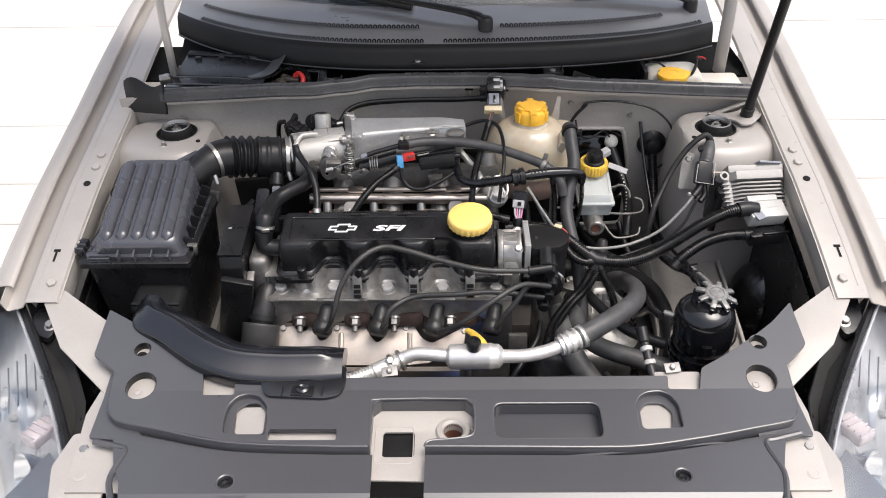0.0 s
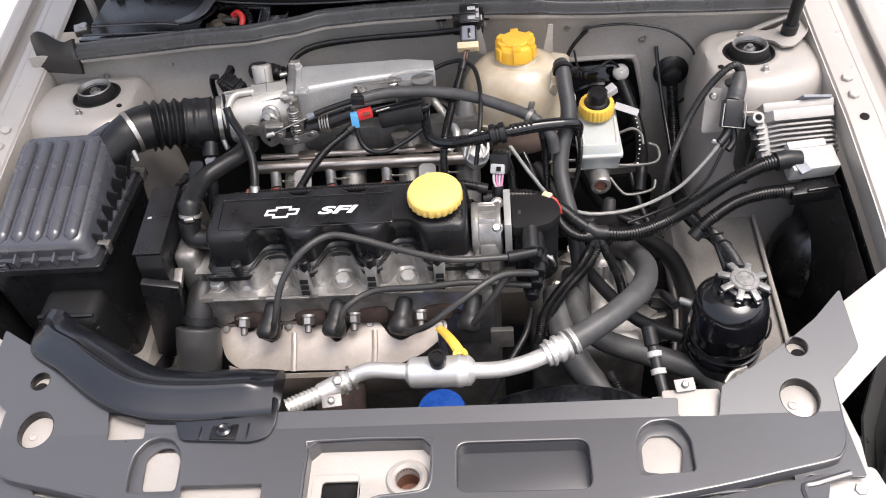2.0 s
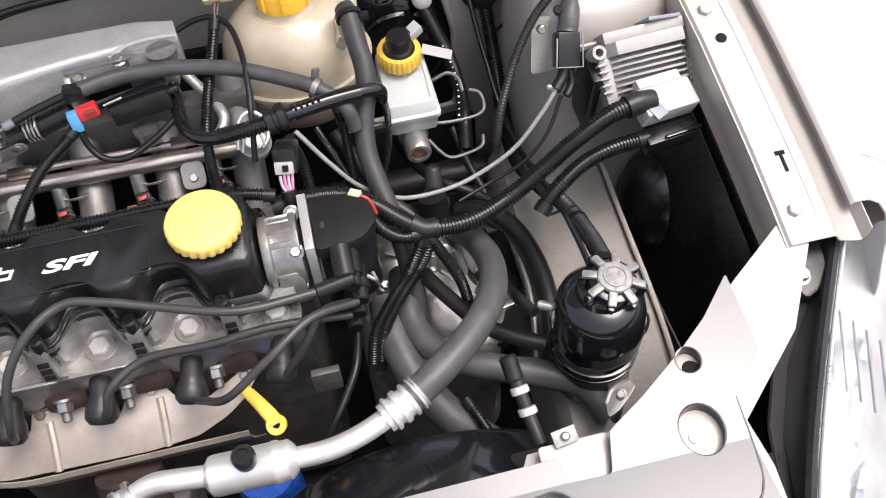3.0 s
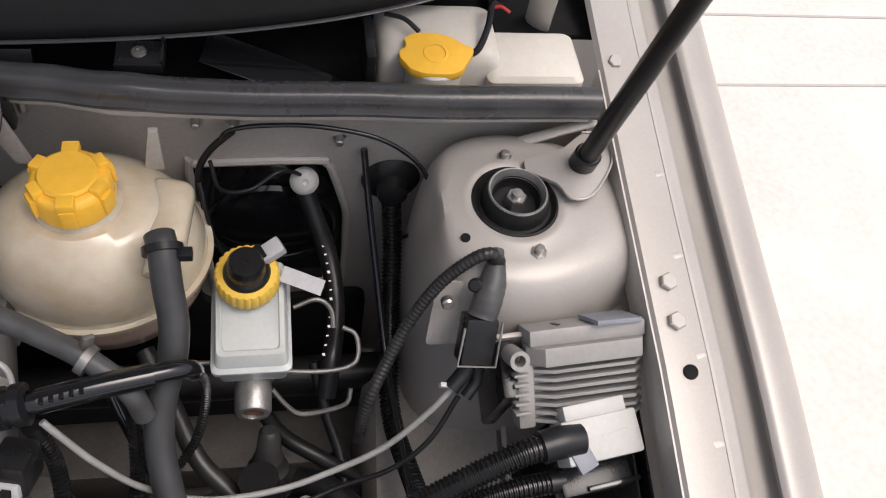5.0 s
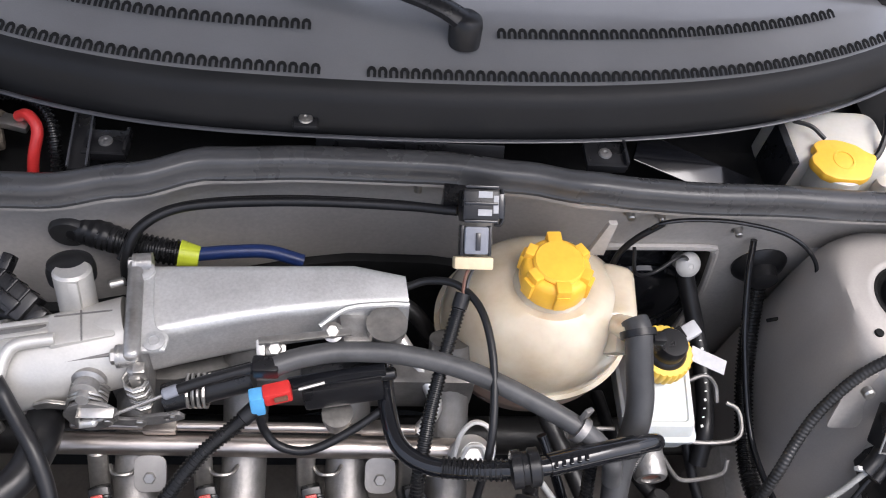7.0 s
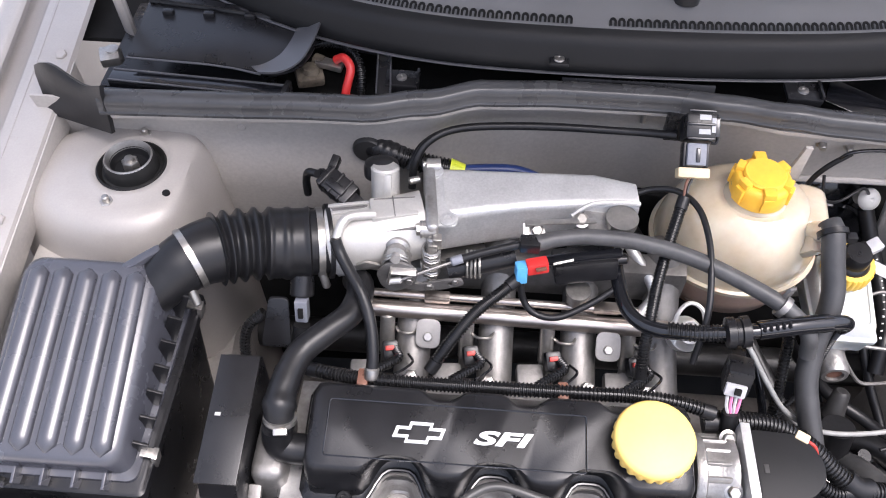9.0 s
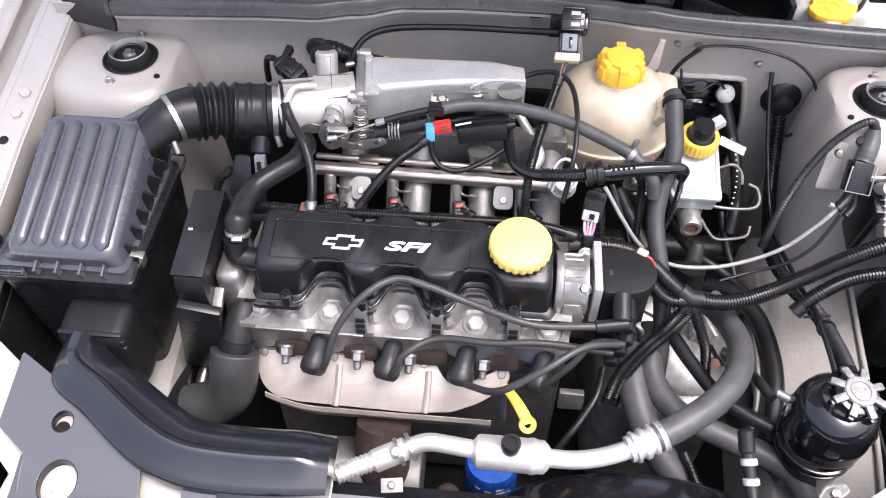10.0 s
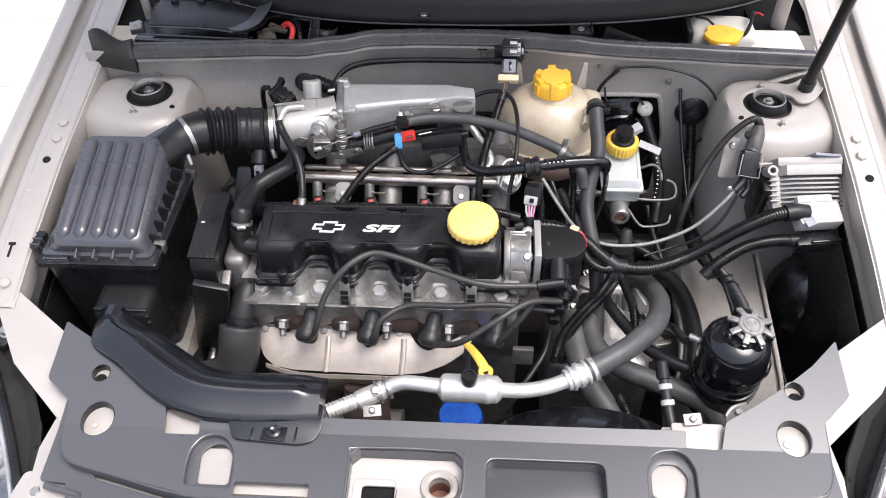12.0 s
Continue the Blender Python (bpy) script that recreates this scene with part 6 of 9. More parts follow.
def build_air_intake():
    a = thing("air_filter_box", (-0.465, 1.05, 0.52), "black ribbed air filter box with clips", "air filter box")
    # the lid is a wedge: a level flange below, a sloping ribbed top
    def top(u, v, w=0.0):
        return Vector((u, v - 0.28 * w, 0.8425 + 0.292 * (v - 0.978) + 0.96 * w))

    def ring(x0, y0, x1, y1, r, z=None, w=0.0):
        return [(x, y, z) if z is not None else tuple(top(x, y, w)) for x, y in rect(x0, y0, x1, y1, r, 5)]

    rows = [ring(-0.541, 0.972, -0.385, 1.166, 0.010, 0.8155), ring(-0.541, 0.972, -0.385, 1.166, 0.010, 0.820), ring(-0.533, 0.9775, -0.3905, 1.160, 0.014, 0.8215),
            ring(-0.5235, 0.9735, -0.395, 1.152, 0.020, None, -0.009), ring(-0.5205, 0.9755, -0.398, 1.149, 0.020, None, -0.003), ring(-0.515, 0.981, -0.403, 1.144, 0.017, None, 0.0), ring(-0.505, 0.99, -0.412, 1.136, 0.012, None, 0.0004)]
    lid = part("lid", loft(B(), rows, True, True), AIRBOX, a, "grey-black ribbed lid with a soft sheen", 50)
    for i in range(5):
        x = -0.5045 + 0.0228 * i
        rows = []
        for k in range(25):
            t = k / 24
            y = 0.9815 + 0.160 * t
            d = min(y - 0.9815, 1.1415 - y)
            e = math.sqrt(max(0.0, 1 - (1 - min(1.0, d / 0.0085)) ** 2))
            w = 0.0009 + 0.0082 * e
            rows.append([tuple(top(x + 0.0012 * (0.5 - t) * (i - 2) + w * math.cos(q), y, -0.0004 + 0.0078 * e * math.sin(q) ** 0.8)) for q in [math.pi * j / 12 for j in range(13)]])
        part("rib", loft(B(), rows), AIRBOX, lid, "", 60)
    # lower box with its level flange
    part("flange", loft(B(), [ring(-0.548, 0.961, -0.3765, 1.172, 0.007, 0.806), ring(-0.548, 0.961, -0.3765, 1.172, 0.007, 0.8145), ring(-0.546, 0.963, -0.3785, 1.170, 0.006, 0.816)], True, True), BLACK_PLASTIC, a)
    part("box", loft(B(), [ring(-0.525, 0.98, -0.395, 1.15, 0.02, 0.56), ring(-0.538, 0.969, -0.3855, 1.164, 0.012, 0.78), ring(-0.540, 0.967, -0.3835, 1.166, 0.012, 0.807)], True, True), BLACK_PLASTIC, a)
    for x in (-0.4855, -0.461, -0.434, -0.408):
        part("web", box(B(), (0.0026, 0.014, 0.017), mx(x, 0.9695, 0.8225, 20, 0, 0), 0.0006), AIRBOX, lid)
    for i in range(7):
        y = 1.000 + 0.0225 * i
        part("web", box(B(), (0.014, 0.0026, 0.022 + 0.0055 * i), mx(-0.3885, y, 0.826 + 0.0025 * i, 0, 22, 0), 0.0006), BLACK_PLASTIC, lid)
    for y in (0.997, 1.152):
        bm = box(B(), (0.005, 0.011, 0.017), mx(-0.3755, y, 0.816, 0, 8, 0), 0.001)
        box(bm, (0.012, 0.009, 0.003), mx(-0.381, y, 0.8245, 0, 12, 0), 0.001)
        part("steel_clip", bm, ZINC, a, "small bright steel clip")
    # moulded latch grid at the front corner and the hinge lug beside it
    latch = part("latch", box(B(), (0.031, 0.006, 0.012), mx(-0.514, 0.9655, 0.8195, 12, 0, 0), 0.001), BLACK_PLASTIC, a)
    for k in range(3):
        part("bar", box(B(), (0.033, 0.004, 0.0018), mx(-0.514, 0.9625, 0.815 + 0.0045 * k, 12, 0, 0), 0.0005), AIRBOX, latch)
    for k in range(3):
        part("bar", box(B(), (0.0018, 0.004, 0.013), mx(-0.5295 + 0.0155 * k, 0.9622, 0.8195, 12, 0, 0), 0.0005), AIRBOX, latch)
    lug = part("hinge_lug", box(B(), (0.012, 0.030, 0.010), mx(-0.551, 0.996, 0.822, 10, 0, -6), 0.002), BLACK_PLASTIC, a)
    for k in range(3):
        part("bar", box(B(), (0.014, 0.0022, 0.012), mx(-0.551, 0.985 + 0.011 * k, 0.8225, 10, 0, -6), 0.0005), AIRBOX, lug)
    part("outlet_duct", box(B(), (0.080, 0.060, 0.12), mx(-0.430, 0.952, 0.708, 6, 0, 0), 0.016, 3), BAND, a)
    for i in range(3):
        part("duct_rib", box(B(), (0.074, 0.006, 0.004), mx(-0.428, 0.924, 0.766 - 0.012 * i, 10, 0, 0), 0.0015), BLACK_PLASTIC, a)
    # neck, bellows
    part("neck", tube(B(), [(-0.425, 1.126, 0.853), (-0.408, 1.139, 0.862), (-0.390, 1.157, 0.872), (-0.374, 1.171, 0.878), (-0.368, 1.176, 0.879)], 0.0278, 28, 6, widen=lambda t: 0.72 + 0.30 * min(1.0, t * 1.7)), RUBBER, a, "black rubber elbow")
    part("neck_gusset", box(B(), (0.050, 0.010, 0.012), mx(-0.418, 1.152, 0.888, 0, -14, 32), 0.004), AIRBOX, a)
    b = thing("air_bellows", (-0.31, 1.195, 0.83), "black corrugated rubber air intake bellows with worm clamps", "air hose")
    path = [(-0.379, 1.167, 0.877), (-0.364, 1.178, 0.877), (-0.345, 1.189, 0.873), (-0.318, 1.200, 0.867), (-0.29, 1.207, 0.862), (-0.250, 1.216, 0.858)]

    def wide(t):
        if t < 0.30:
            return 0.94 + 0.3 * t
        if t < 0.66:
            return 1.06 + 0.10 * math.cos(2 * math.pi * (t - 0.30) / 0.09)
        if t < 0.90:
            return 1.10 + 0.05 * max(0.0, math.cos(2 * math.pi * (t - 0.66) / 0.12))
        return 1.03

    part("bellows", tube(B(), path, 0.0312, 30, 26, widen=wide), RUBBER, b)
    for (p, q, r) in (((-0.3785, 1.1672, 0.877), (-0.3738, 1.171, 0.8774), 0.0308), ((-0.2655, 1.212, 0.860), (-0.2595, 1.2135, 0.8593), 0.0345)):
        c = part("clamp", tube(B(), [p, q], r, 32, 3), ZINC, b, "bright steel worm clamp")
        z = Vector(q) + Vector((0.004, -0.031, -0.018))
        part("worm_screw", cyl(B(), z + Vector((-0.004, 0.006, 0.012)), z + Vector((0.003, -0.004, -0.010)), 0.0042, 10), ZINC, c)
    part("end_bead", tube(B(), [(-0.2565, 1.2143, 0.859), (-0.2525, 1.2155, 0.8585)], 0.0372, 32, 3), RUBBER, b)
    stalk = thing("air_sensor", (-0.277, 1.166, 0.79), "slate grey plug on the air intake sensor", "sensor")
    part("stalk", cyl(B(), (-0.277, 1.186, 0.842), (-0.277, 1.170, 0.826), 0.012), BLACK_PLASTIC, stalk)
    plug = part("plug", box(B(), (0.013, 0.013, 0.025), mx(-0.276, 1.160, 0.818, -18, 0, 0), 0.002), SLATE, stalk)
    part("slot", box(B(), (0.005, 0.003, 0.011), mx(-0.276, 1.1522, 0.821, -18, 0, 0), 0.0005), DEEP_BLACK, plug)
    part("boot", tube(B(), [(-0.277, 1.152, 0.802), (-0.278, 1.142, 0.785), (-0.280, 1.13, 0.76)], 0.0085, 10, 5), RUBBER, stalk)
    part("bracket", plate([fillet([(-0.015, -0.03), (0.015, -0.03), (0.012, 0.03), (-0.008, 0.03)], 0.006)], 0.003, 0.0006, lambda u, v, w: Vector((-0.303 + u, 1.155 + v * 0.5 + w, 0.800 + v * 0.7))), BLACK_PLASTIC, stalk, "black bracket")
    # snorkel over the lock panel
    s = thing("air_snorkel", (-0.28, 0.80, 0.735), "glossy black plastic air intake snorkel screwed to the front panel", "air duct")
    near = [(-0.440, 0.906, 0.785), (-0.434, 0.850, 0.788), (-0.389, 0.817, 0.789), (-0.329, 0.774, 0.783), (-0.278, 0.754, 0.778), (-0.224, 0.750, 0.774), (-0.170, 0.752, 0.773), (-0.126, 0.756, 0.772)]
    far = [(-0.398, 0.903, 0.785), (-0.388, 0.893, 0.788), (-0.353, 0.872, 0.789), (-0.299, 0.839, 0.783), (-0.266, 0.826, 0.778), (-0.204, 0.825, 0.774), (-0.165, 0.826, 0.773), (-0.126, 0.823, 0.772)]
    rows = []
    pairs = list(zip(smooth_path(near, 6), smooth_path(far, 6)))
    for i, (p, q) in enumerate(pairs):
        f = i / (len(pairs) - 1)
        c, side_v, w = (p + q) / 2, (q - p).normalized(), (q - p).length / 2
        h = 0.0042 * max(0.0, min(1.0, (f - 0.08) / 0.05)) * max(0.0, min(1.0, (0.94 - f) / 0.04))
        m = -0.12 * w
        sec = [(-w, -0.020), (-w - 0.0015, -0.012), (-w - 0.0015, -0.0015), (-w + 0.0005, 0.0032), (-w + 0.005, 0.0058), (m - 0.0085, 0.0125), (m - 0.006, 0.0138 + 0.55 * h), (m - 0.0025, 0.0143 + h), (m + 0.0015, 0.0145 + h), (m + 0.005, 0.0140 + 0.5 * h), (m + 0.007, 0.0132), (m + 0.013, 0.0122), (0.62 * w, 0.0050), (w - 0.004, -0.0030), (w + 0.0005, -0.0085), (w + 0.001, -0.014), (w, -0.020)]
        rows.append([tuple(c + side_v * a + Vector((0, 0, b))) for a, b in sec])
    part("duct", loft(B(), rows, True, True), SNORKEL, s, "", 42)
    o = [(-0.236, 0.752), (-0.225, 0.727), (-0.145, 0.722), (-0.126, 0.728), (-0.120, 0.745), (-0.120, 0.775), (-0.23, 0.775)]
    part("flange", plate([fillet(o, 0.008)], 0.004, 0.001, lambda u, v, w: Vector((u, v, w + lock_z(v) + 0.0055))), SNORKEL, s)
    part("screw_seat", box(B(), (0.030, 0.022, 0.005), mx(-0.176, 0.736, 0.768, 0, 0, -3), 0.001), BLACK_PLASTIC, s)
    part("screw", lathe(B(), [(0, 0.0025), (0.003, 0.0028), (0.0055, 0.0042), (0.0085, 0.0022), (0.0090, 0)], mx(-0.176, 0.736, 0.7705), 18), SNORKEL, s)
    for x in (-0.203, -0.150):
        part("rib", box(B(), (0.003, 0.022, 0.004), mx(x, 0.737, 0.7685), 0.0008), SNORKEL, s)


build_air_intake()


# ---- tanks, reservoirs and boxes ----
def build_tanks():
    t = thing("coolant_tank", (0.165, 1.29, 0.74), "milky cream coolant expansion tank with an amber cap", "coolant tank")
    prof = [(0, 0.742), (0.05, 0.744), (0.074, 0.757), (0.085, 0.785), (0.0868, 0.8055), (0.0915, 0.8065), (0.0918, 0.8125), (0.0872, 0.8135), (0.0858, 0.832), (0.081, 0.852), (0.0715, 0.871), (0.057, 0.885), (0.041, 0.8925), (0.0315, 0.895), (0.029, 0.899), (0.0285, 0.912), (0, 0.912)]

    def lean(bm):
        for v in bm.verts:
            f = min(1.0, max(0.0, (v.co.z - 0.80) / 0.085))
            v.co.y -= 0.014 * f
        return bm

    at = mx(0.166, 1.300, -0.006)
    tank = part("tank", lean(lathe(B(), [(r * 0.965, z) for r, z in prof[5:13]] + [(r, z - 0.004) for r, z in prof[13:]], at, 64, sy=0.90)), TANK, t)
    part("lower_shell", lathe(B(), [(r * 0.965, z) for r, z in prof[:6]], at, 64, sy=0.90), TANK_LOW, tank, "pinkish lower half filled with coolant")
    part("side_pocket", box(B(), (0.036, 0.062, 0.080), mx(0.221, 1.288, 0.838, 0, 10, -6), 0.014, 4), TANK, t)
    part("moulded_step", box(B(), (0.014, 0.02, 0.030), mx(0.218, 1.245, 0.862, 24, 18, 0), 0.004, 2), TANK, tank)
    part("outlet", cyl(B(), (0.222, 1.258, 0.868), (0.227, 1.238, 0.894), 0.0105), TANK, t)
    part("ear", plate([[(0.207, 0.868), (0.222, 0.868), (0.2225, 0.912), (0.2155, 0.912)]], 0.005, 0.001, lambda u, v, w: Vector((u, 1.332 + w, v))), PRIMER, t)
    part("ear", plate([[(0.112, 0.868), (0.124, 0.868), (0.114, 0.925), (0.100, 0.925)]], 0.005, 0.001, lambda u, v, w: Vector((u, 1.34 + w, v))), PRIMER, t)
    crown = Matrix.Translation((0.166, 1.286, 0.890)) @ Matrix.Diagonal((0.9, 0.9, 0.8, 1)) @ Matrix.Translation((0, 0, -0.898))
    prof = [(0.0295, 0.898), (0.0315, 0.899), (0.0322, 0.906), (0.031, 0.921), (0.0295, 0.926), (0.026, 0.9285), (0.0, 0.9285)]
    cap = part("cap", lathe(B(), prof, crown, 48), ORANGE, t, "amber screw cap with lobed grip")
    bm = lathe(B(), [(0.0225, 0.927), (0.0235, 0.9315), (0.0215, 0.9345), (0, 0.9355)], crown, 40)
    part("grip", bm, ORANGE, cap)
    for k in range(6):
        q = crown @ Matrix.Rotation(radians(60 * k + 92), 4, "Z")
        part("lobe", box(B(), (0.014 if k % 3 == 0 else 0.009, 0.0135, 0.010), q @ mx(0.0265, 0, 0.9285), 0.002), ORANGE, cap)
        part("side_rib", box(B(), (0.005, 0.012, 0.022), q @ mx(0.0318, 0, 0.9135), 0.0015), ORANGE, cap)
    # brake booster behind the firewall opening
    bb = thing("brake_booster", (0.30, 1.40, 0.62), "gloss black brake booster set in the firewall opening", "brake booster")
    part("shell", lathe(B(), [(0, 0), (0.04, 0.002), (0.075, 0.014), (0.098, 0.028), (0.108, 0.05), (0.11, 0.09), (0.10, 0.12)], mx(0.300, 1.378, 0.715, -90, 0, 0), 48), GLOSS_BLACK, bb)
    for r, y in ((0.06, 1.3825),):
        part("ring", lathe(B(), [(r - 0.003, 0.002), (r, -0.002), (r + 0.003, 0.002)], mx(0.300, y, 0.715, -90, 0, 0), 48), GLOSS_BLACK, bb)
    # matt black box added to paint the dark behind the opening
    part("shade_box", box(B(), (0.24, 0.10, 0.34), mx(0.30, 1.50, 0.70), 0.01), DEEP_BLACK, bb)
    v = part("check_valve", lathe(B(), [(0.0085, -0.016), (0.009, -0.004), (0.0122, 0), (0.0132, 0.003), (0.012, 0.006), (0.007, 0.009), (0.003, 0.0095), (0, 0.007)], mx(0.331, 1.372, 0.800, 50, 10, 0), 28), WHITE, bb, "white round check valve")
    part("vacuum_hose", tube(B(), [(0.332, 1.367, 0.789), (0.341, 1.35, 0.768), (0.351, 1.33, 0.745), (0.356, 1.30, 0.728), (0.355, 1.265, 0.718), (0.350, 1.235, 0.712), (0.345, 1.21, 0.69)], 0.0088, 14, 8), RUBBER, bb, "black hose printed with pale marks")
    for k in range(13):
        f = k / 12
        p = Vector((0.347, 1.33, 0.752)).lerp(Vector((0.343, 1.235, 0.7195)), f) + Vector((0.007 * math.sin(3.1 * f), 0, 0.004))
        part("print_bar", box(B(), (0.0024, 0.0012 if k % 3 else 0.0024, 0.0008), mx(*p, 20, 0, 12), 0), LETTER, v)
    # brake fluid reservoir on the master cylinder
    r = thing("brake_fluid_reservoir", (0.283, 1.24, 0.70), "white brake fluid reservoir with a yellow cap on its cylinder", "brake reservoir")
    rows = []
    for w, y0, y1, z0, z1, rr in ((0.056, 1.207, 1.288, 0.738, 0.742, 0.006), (0.060, 1.203, 1.290, 0.757, 0.765, 0.007), (0.0655, 1.2005, 1.291, 0.7600, 0.768, 0.007), (0.0655, 1.2005, 1.291, 0.7645, 0.7725, 0.007), (0.060, 1.2045, 1.288, 0.7665, 0.7745, 0.007), (0.0570, 1.208, 1.286, 0.776, 0.798, 0.006), (0.0545, 1.2095, 1.2845, 0.7785, 0.8005, 0.006), (0.0470, 1.2135, 1.281, 0.7790, 0.8010, 0.005), (0.0450, 1.2150, 1.280, 0.7775, 0.7995, 0.005)):
        rows.append([(0.283 + x, y, z0 + (z1 - z0) * (y - y0) / (y1 - y0)) for x, y in rect(-w / 2, y0, w / 2, y1, rr, 4)])
    part("reservoir", loft(B(), rows, True, True), WHITE_TANK, r)
    cy = mx(0.282, 1.267, 0.7985, 8, 0, 0) @ Matrix.Diagonal((0.93, 0.93, 1, 1))
    cap = part("cap", lathe(B(), [(0.019, 0), (0.0275, 0.001), (0.0283, 0.004), (0.0280, 0.016), (0.0262, 0.019), (0.020, 0.0195)], cy, 120, 26, 0.05), YELLOW, r, "yellow knurled cap")
    part("float_switch", lathe(B(), [(0.0205, 0.012), (0.0205, 0.0195), (0.0185, 0.0225), (0.0165, 0.024), (0.0155, 0.036), (0.0135, 0.039), (0, 0.0395)], cy, 36), BLACK_PLASTIC, cap, "black level switch")
    bm = box(B(), (0.020, 0.014, 0.012), mx(0.302, 1.278, 0.8265, 10, -20, 25), 0.002)
    part("switch_plug", bm, PALE, cap, "pale grey plug")
    part("switch_plug_end", box(B(), (0.007, 0.012, 0.010), mx(0.293, 1.275, 0.8285, 10, -20, 25), 0.001), DEEP_BLACK, cap)
    part("paper_tag", box(B(), (0.036, 0.014, 0.0008), mx(0.326, 1.263, 0.803, 12, 14, -18), 0), PALE, r, "pale paper tag")
    mc = part("master_cylinder", lathe(B(), [(0, 0.004), (0.009, 0.004), (0.0095, 0.0), (0.0135, 0.0), (0.0155, 0.003), (0.0155, 0.03), (0.0185, 0.033), (0.0185, 0.06), (0.017, 0.062), (0.017, 0.10), (0.0, 0.10)], mx(0.282, 1.182, 0.724, -90, 0, 0), 32), CAST, r, "alloy master cylinder")
    part("sealed_end", lathe(B(), [(0, -0.0005), (0.008, 0.0002), (0.0092, 0.003)], mx(0.282, 1.1845, 0.724, -90, 0, 0), 20), COPPER, mc)
    part("seat", box(B(), (0.04, 0.06, 0.022), mx(0.283, 1.245, 0.744), 0.004), CAST, mc)
    for pts in ([(0.298, 1.215, 0.738), (0.335, 1.212, 0.737), (0.362, 1.214, 0.738), (0.372, 1.222, 0.742), (0.371, 1.24, 0.748), (0.360, 1.247, 0.75)],
                [(0.298, 1.205, 0.722), (0.310, 1.195, 0.708), (0.322, 1.19, 0.700), (0.345, 1.192, 0.700), (0.362, 1.196, 0.704), (0.366, 1.206, 0.712)],
                [(0.318, 1.262, 0.762), (0.338, 1.268, 0.764), (0.350, 1.262, 0.757), (0.352, 1.248, 0.748)],
                [(0.248, 1.222, 0.745), (0.225, 1.222, 0.745), (0.205, 1.22, 0.745)]):
        part("brake_pipe", tube(B(), pts, 0.0022, 8, 6), CAST_DARK, r)
    # power steering reservoir
    p = thing("steering_fluid_reservoir", (0.398, 0.904, 0.62), "gloss black steering fluid reservoir with a silvery star cap", "fluid reservoir")
    prof = [(0, 0.615), (0.036, 0.617), (0.041, 0.625), (0.043, 0.70), (0.0455, 0.704), (0.0465, 0.712), (0.0458, 0.722), (0.0470, 0.727), (0.0458, 0.733), (0.0445, 0.752), (0.041, 0.765), (0.033, 0.773), (0.026, 0.776), (0.024, 0.781), (0, 0.781)]
    part("canister", lathe(B(), prof, mx(0.404, 0.907, 0.0), 56), GLOSS_BLACK, p)
    for z, rr in ((0.690, 0.0445), (0.679, 0.0440)):
        part("band", lathe(B(), [(rr - 0.002, z - 0.003), (rr + 0.0012, z - 0.002), (rr + 0.0012, z + 0.002), (rr - 0.002, z + 0.003)], mx(0.404, 0.907, 0.0), 48), GLOSS_BLACK, p)
    cm = mx(0.4135, 0.9105, 0.778, 6, 5, 0)
    cap = part("cap", lathe(B(), [(0.0235, 0), (0.0245, 0.003), (0.0235, 0.009), (0.020, 0.0105), (0, 0.0110)], cm, 40), GLOSS_BLACK, p)
    star = part("star", lathe(B(), [(0.0155, 0.0105), (0.0172, 0.0125), (0.0172, 0.0152), (0.0160, 0.0166), (0.0125, 0.0170), (0.0, 0.0168)], cm, 40), STAR, cap, "scuffed silver-grey star marked lid")
    for k in range(8):
        q = cm @ Matrix.Rotation(radians(45 * k + 22.5), 4, "Z")
        part("tooth", box(B(), (0.007, 0.0065, 0.011), q @ mx(0.0290, 0, 0.0035, 0, 8, 0), 0.0015), GLOSS_BLACK, cap)
        part("arm", box(B(), (0.016, 0.0085, 0.0048), q @ mx(0.0222, 0, 0.0118, 0, 12, 0), 0.002), STAR, star)
    part("printed_ring", lathe(B(), [(0.0095, 0.0166), (0.0102, 0.0178), (0.0114, 0.0178), (0.0120, 0.0166)], cm, 28), CAST_DARK, cap)
    part("nozzle", cyl(B(), (0.368, 0.926, 0.734), (0.350, 0.936, 0.734), 0.0050), CAST, p)
    part("wire_bail", tube(B(), [(0.444, 0.892, 0.70), (0.449, 0.889, 0.715), (0.4495, 0.890, 0.735), (0.447, 0.893, 0.744)], 0.0016, 8, 5), ZINC, p)
    part("foot", box(B(), (0.07, 0.03, 0.03), mx(0.41, 0.905, 0.618), 0.004), BLACK_PLASTIC, p)
    # engine control unit
    e = thing("control_unit", (0.54, 1.15, 0.76), "finned aluminium control unit with a white plug", "control unit")
    E = mx(0.541, 1.156, 0.823, -48, 0, 4)
    bm = box(B(), (0.092, 0.022, 0.070), E @ mx(0, 0.012, 0.0), 0.003)
    box(bm, (0.095, 0.030, 0.013), E @ mx(0.0, 0.006, 0.0335), 0.002)
    case = part("case", bm, UNIT_ALLOY, e)
    band = [(-0.0485, -0.002), (-0.038, -0.0165), (0.041, -0.0165), (0.0485, -0.002), (0.0485, 0.006), (-0.0485, 0.006)]
    rows = [[tuple(E @ Vector((x * f, y * f, z))) for x, y in band] for z, f in ((0.0128, 0.985), (0.0140, 1.0), (0.0262, 1.0), (0.0272, 0.985))]
    part("band", loft(B(), rows, True, True), UNIT_ALLOY, case, "", 25)
    for k in range(7):
        fin = [(-0.048, -0.001), (-0.030, -0.013), (0.036, -0.013), (0.047, -0.001), (0.047, 0.004), (-0.048, 0.004)]
        z = 0.0075 - 0.0066 * k
        rows = [[tuple(E @ Vector((x, y, z + d))) for x, y in fin] for d in (-0.0013, 0.0013)]
        part("fin", loft(B(), rows, True, True), UNIT_ALLOY, case)
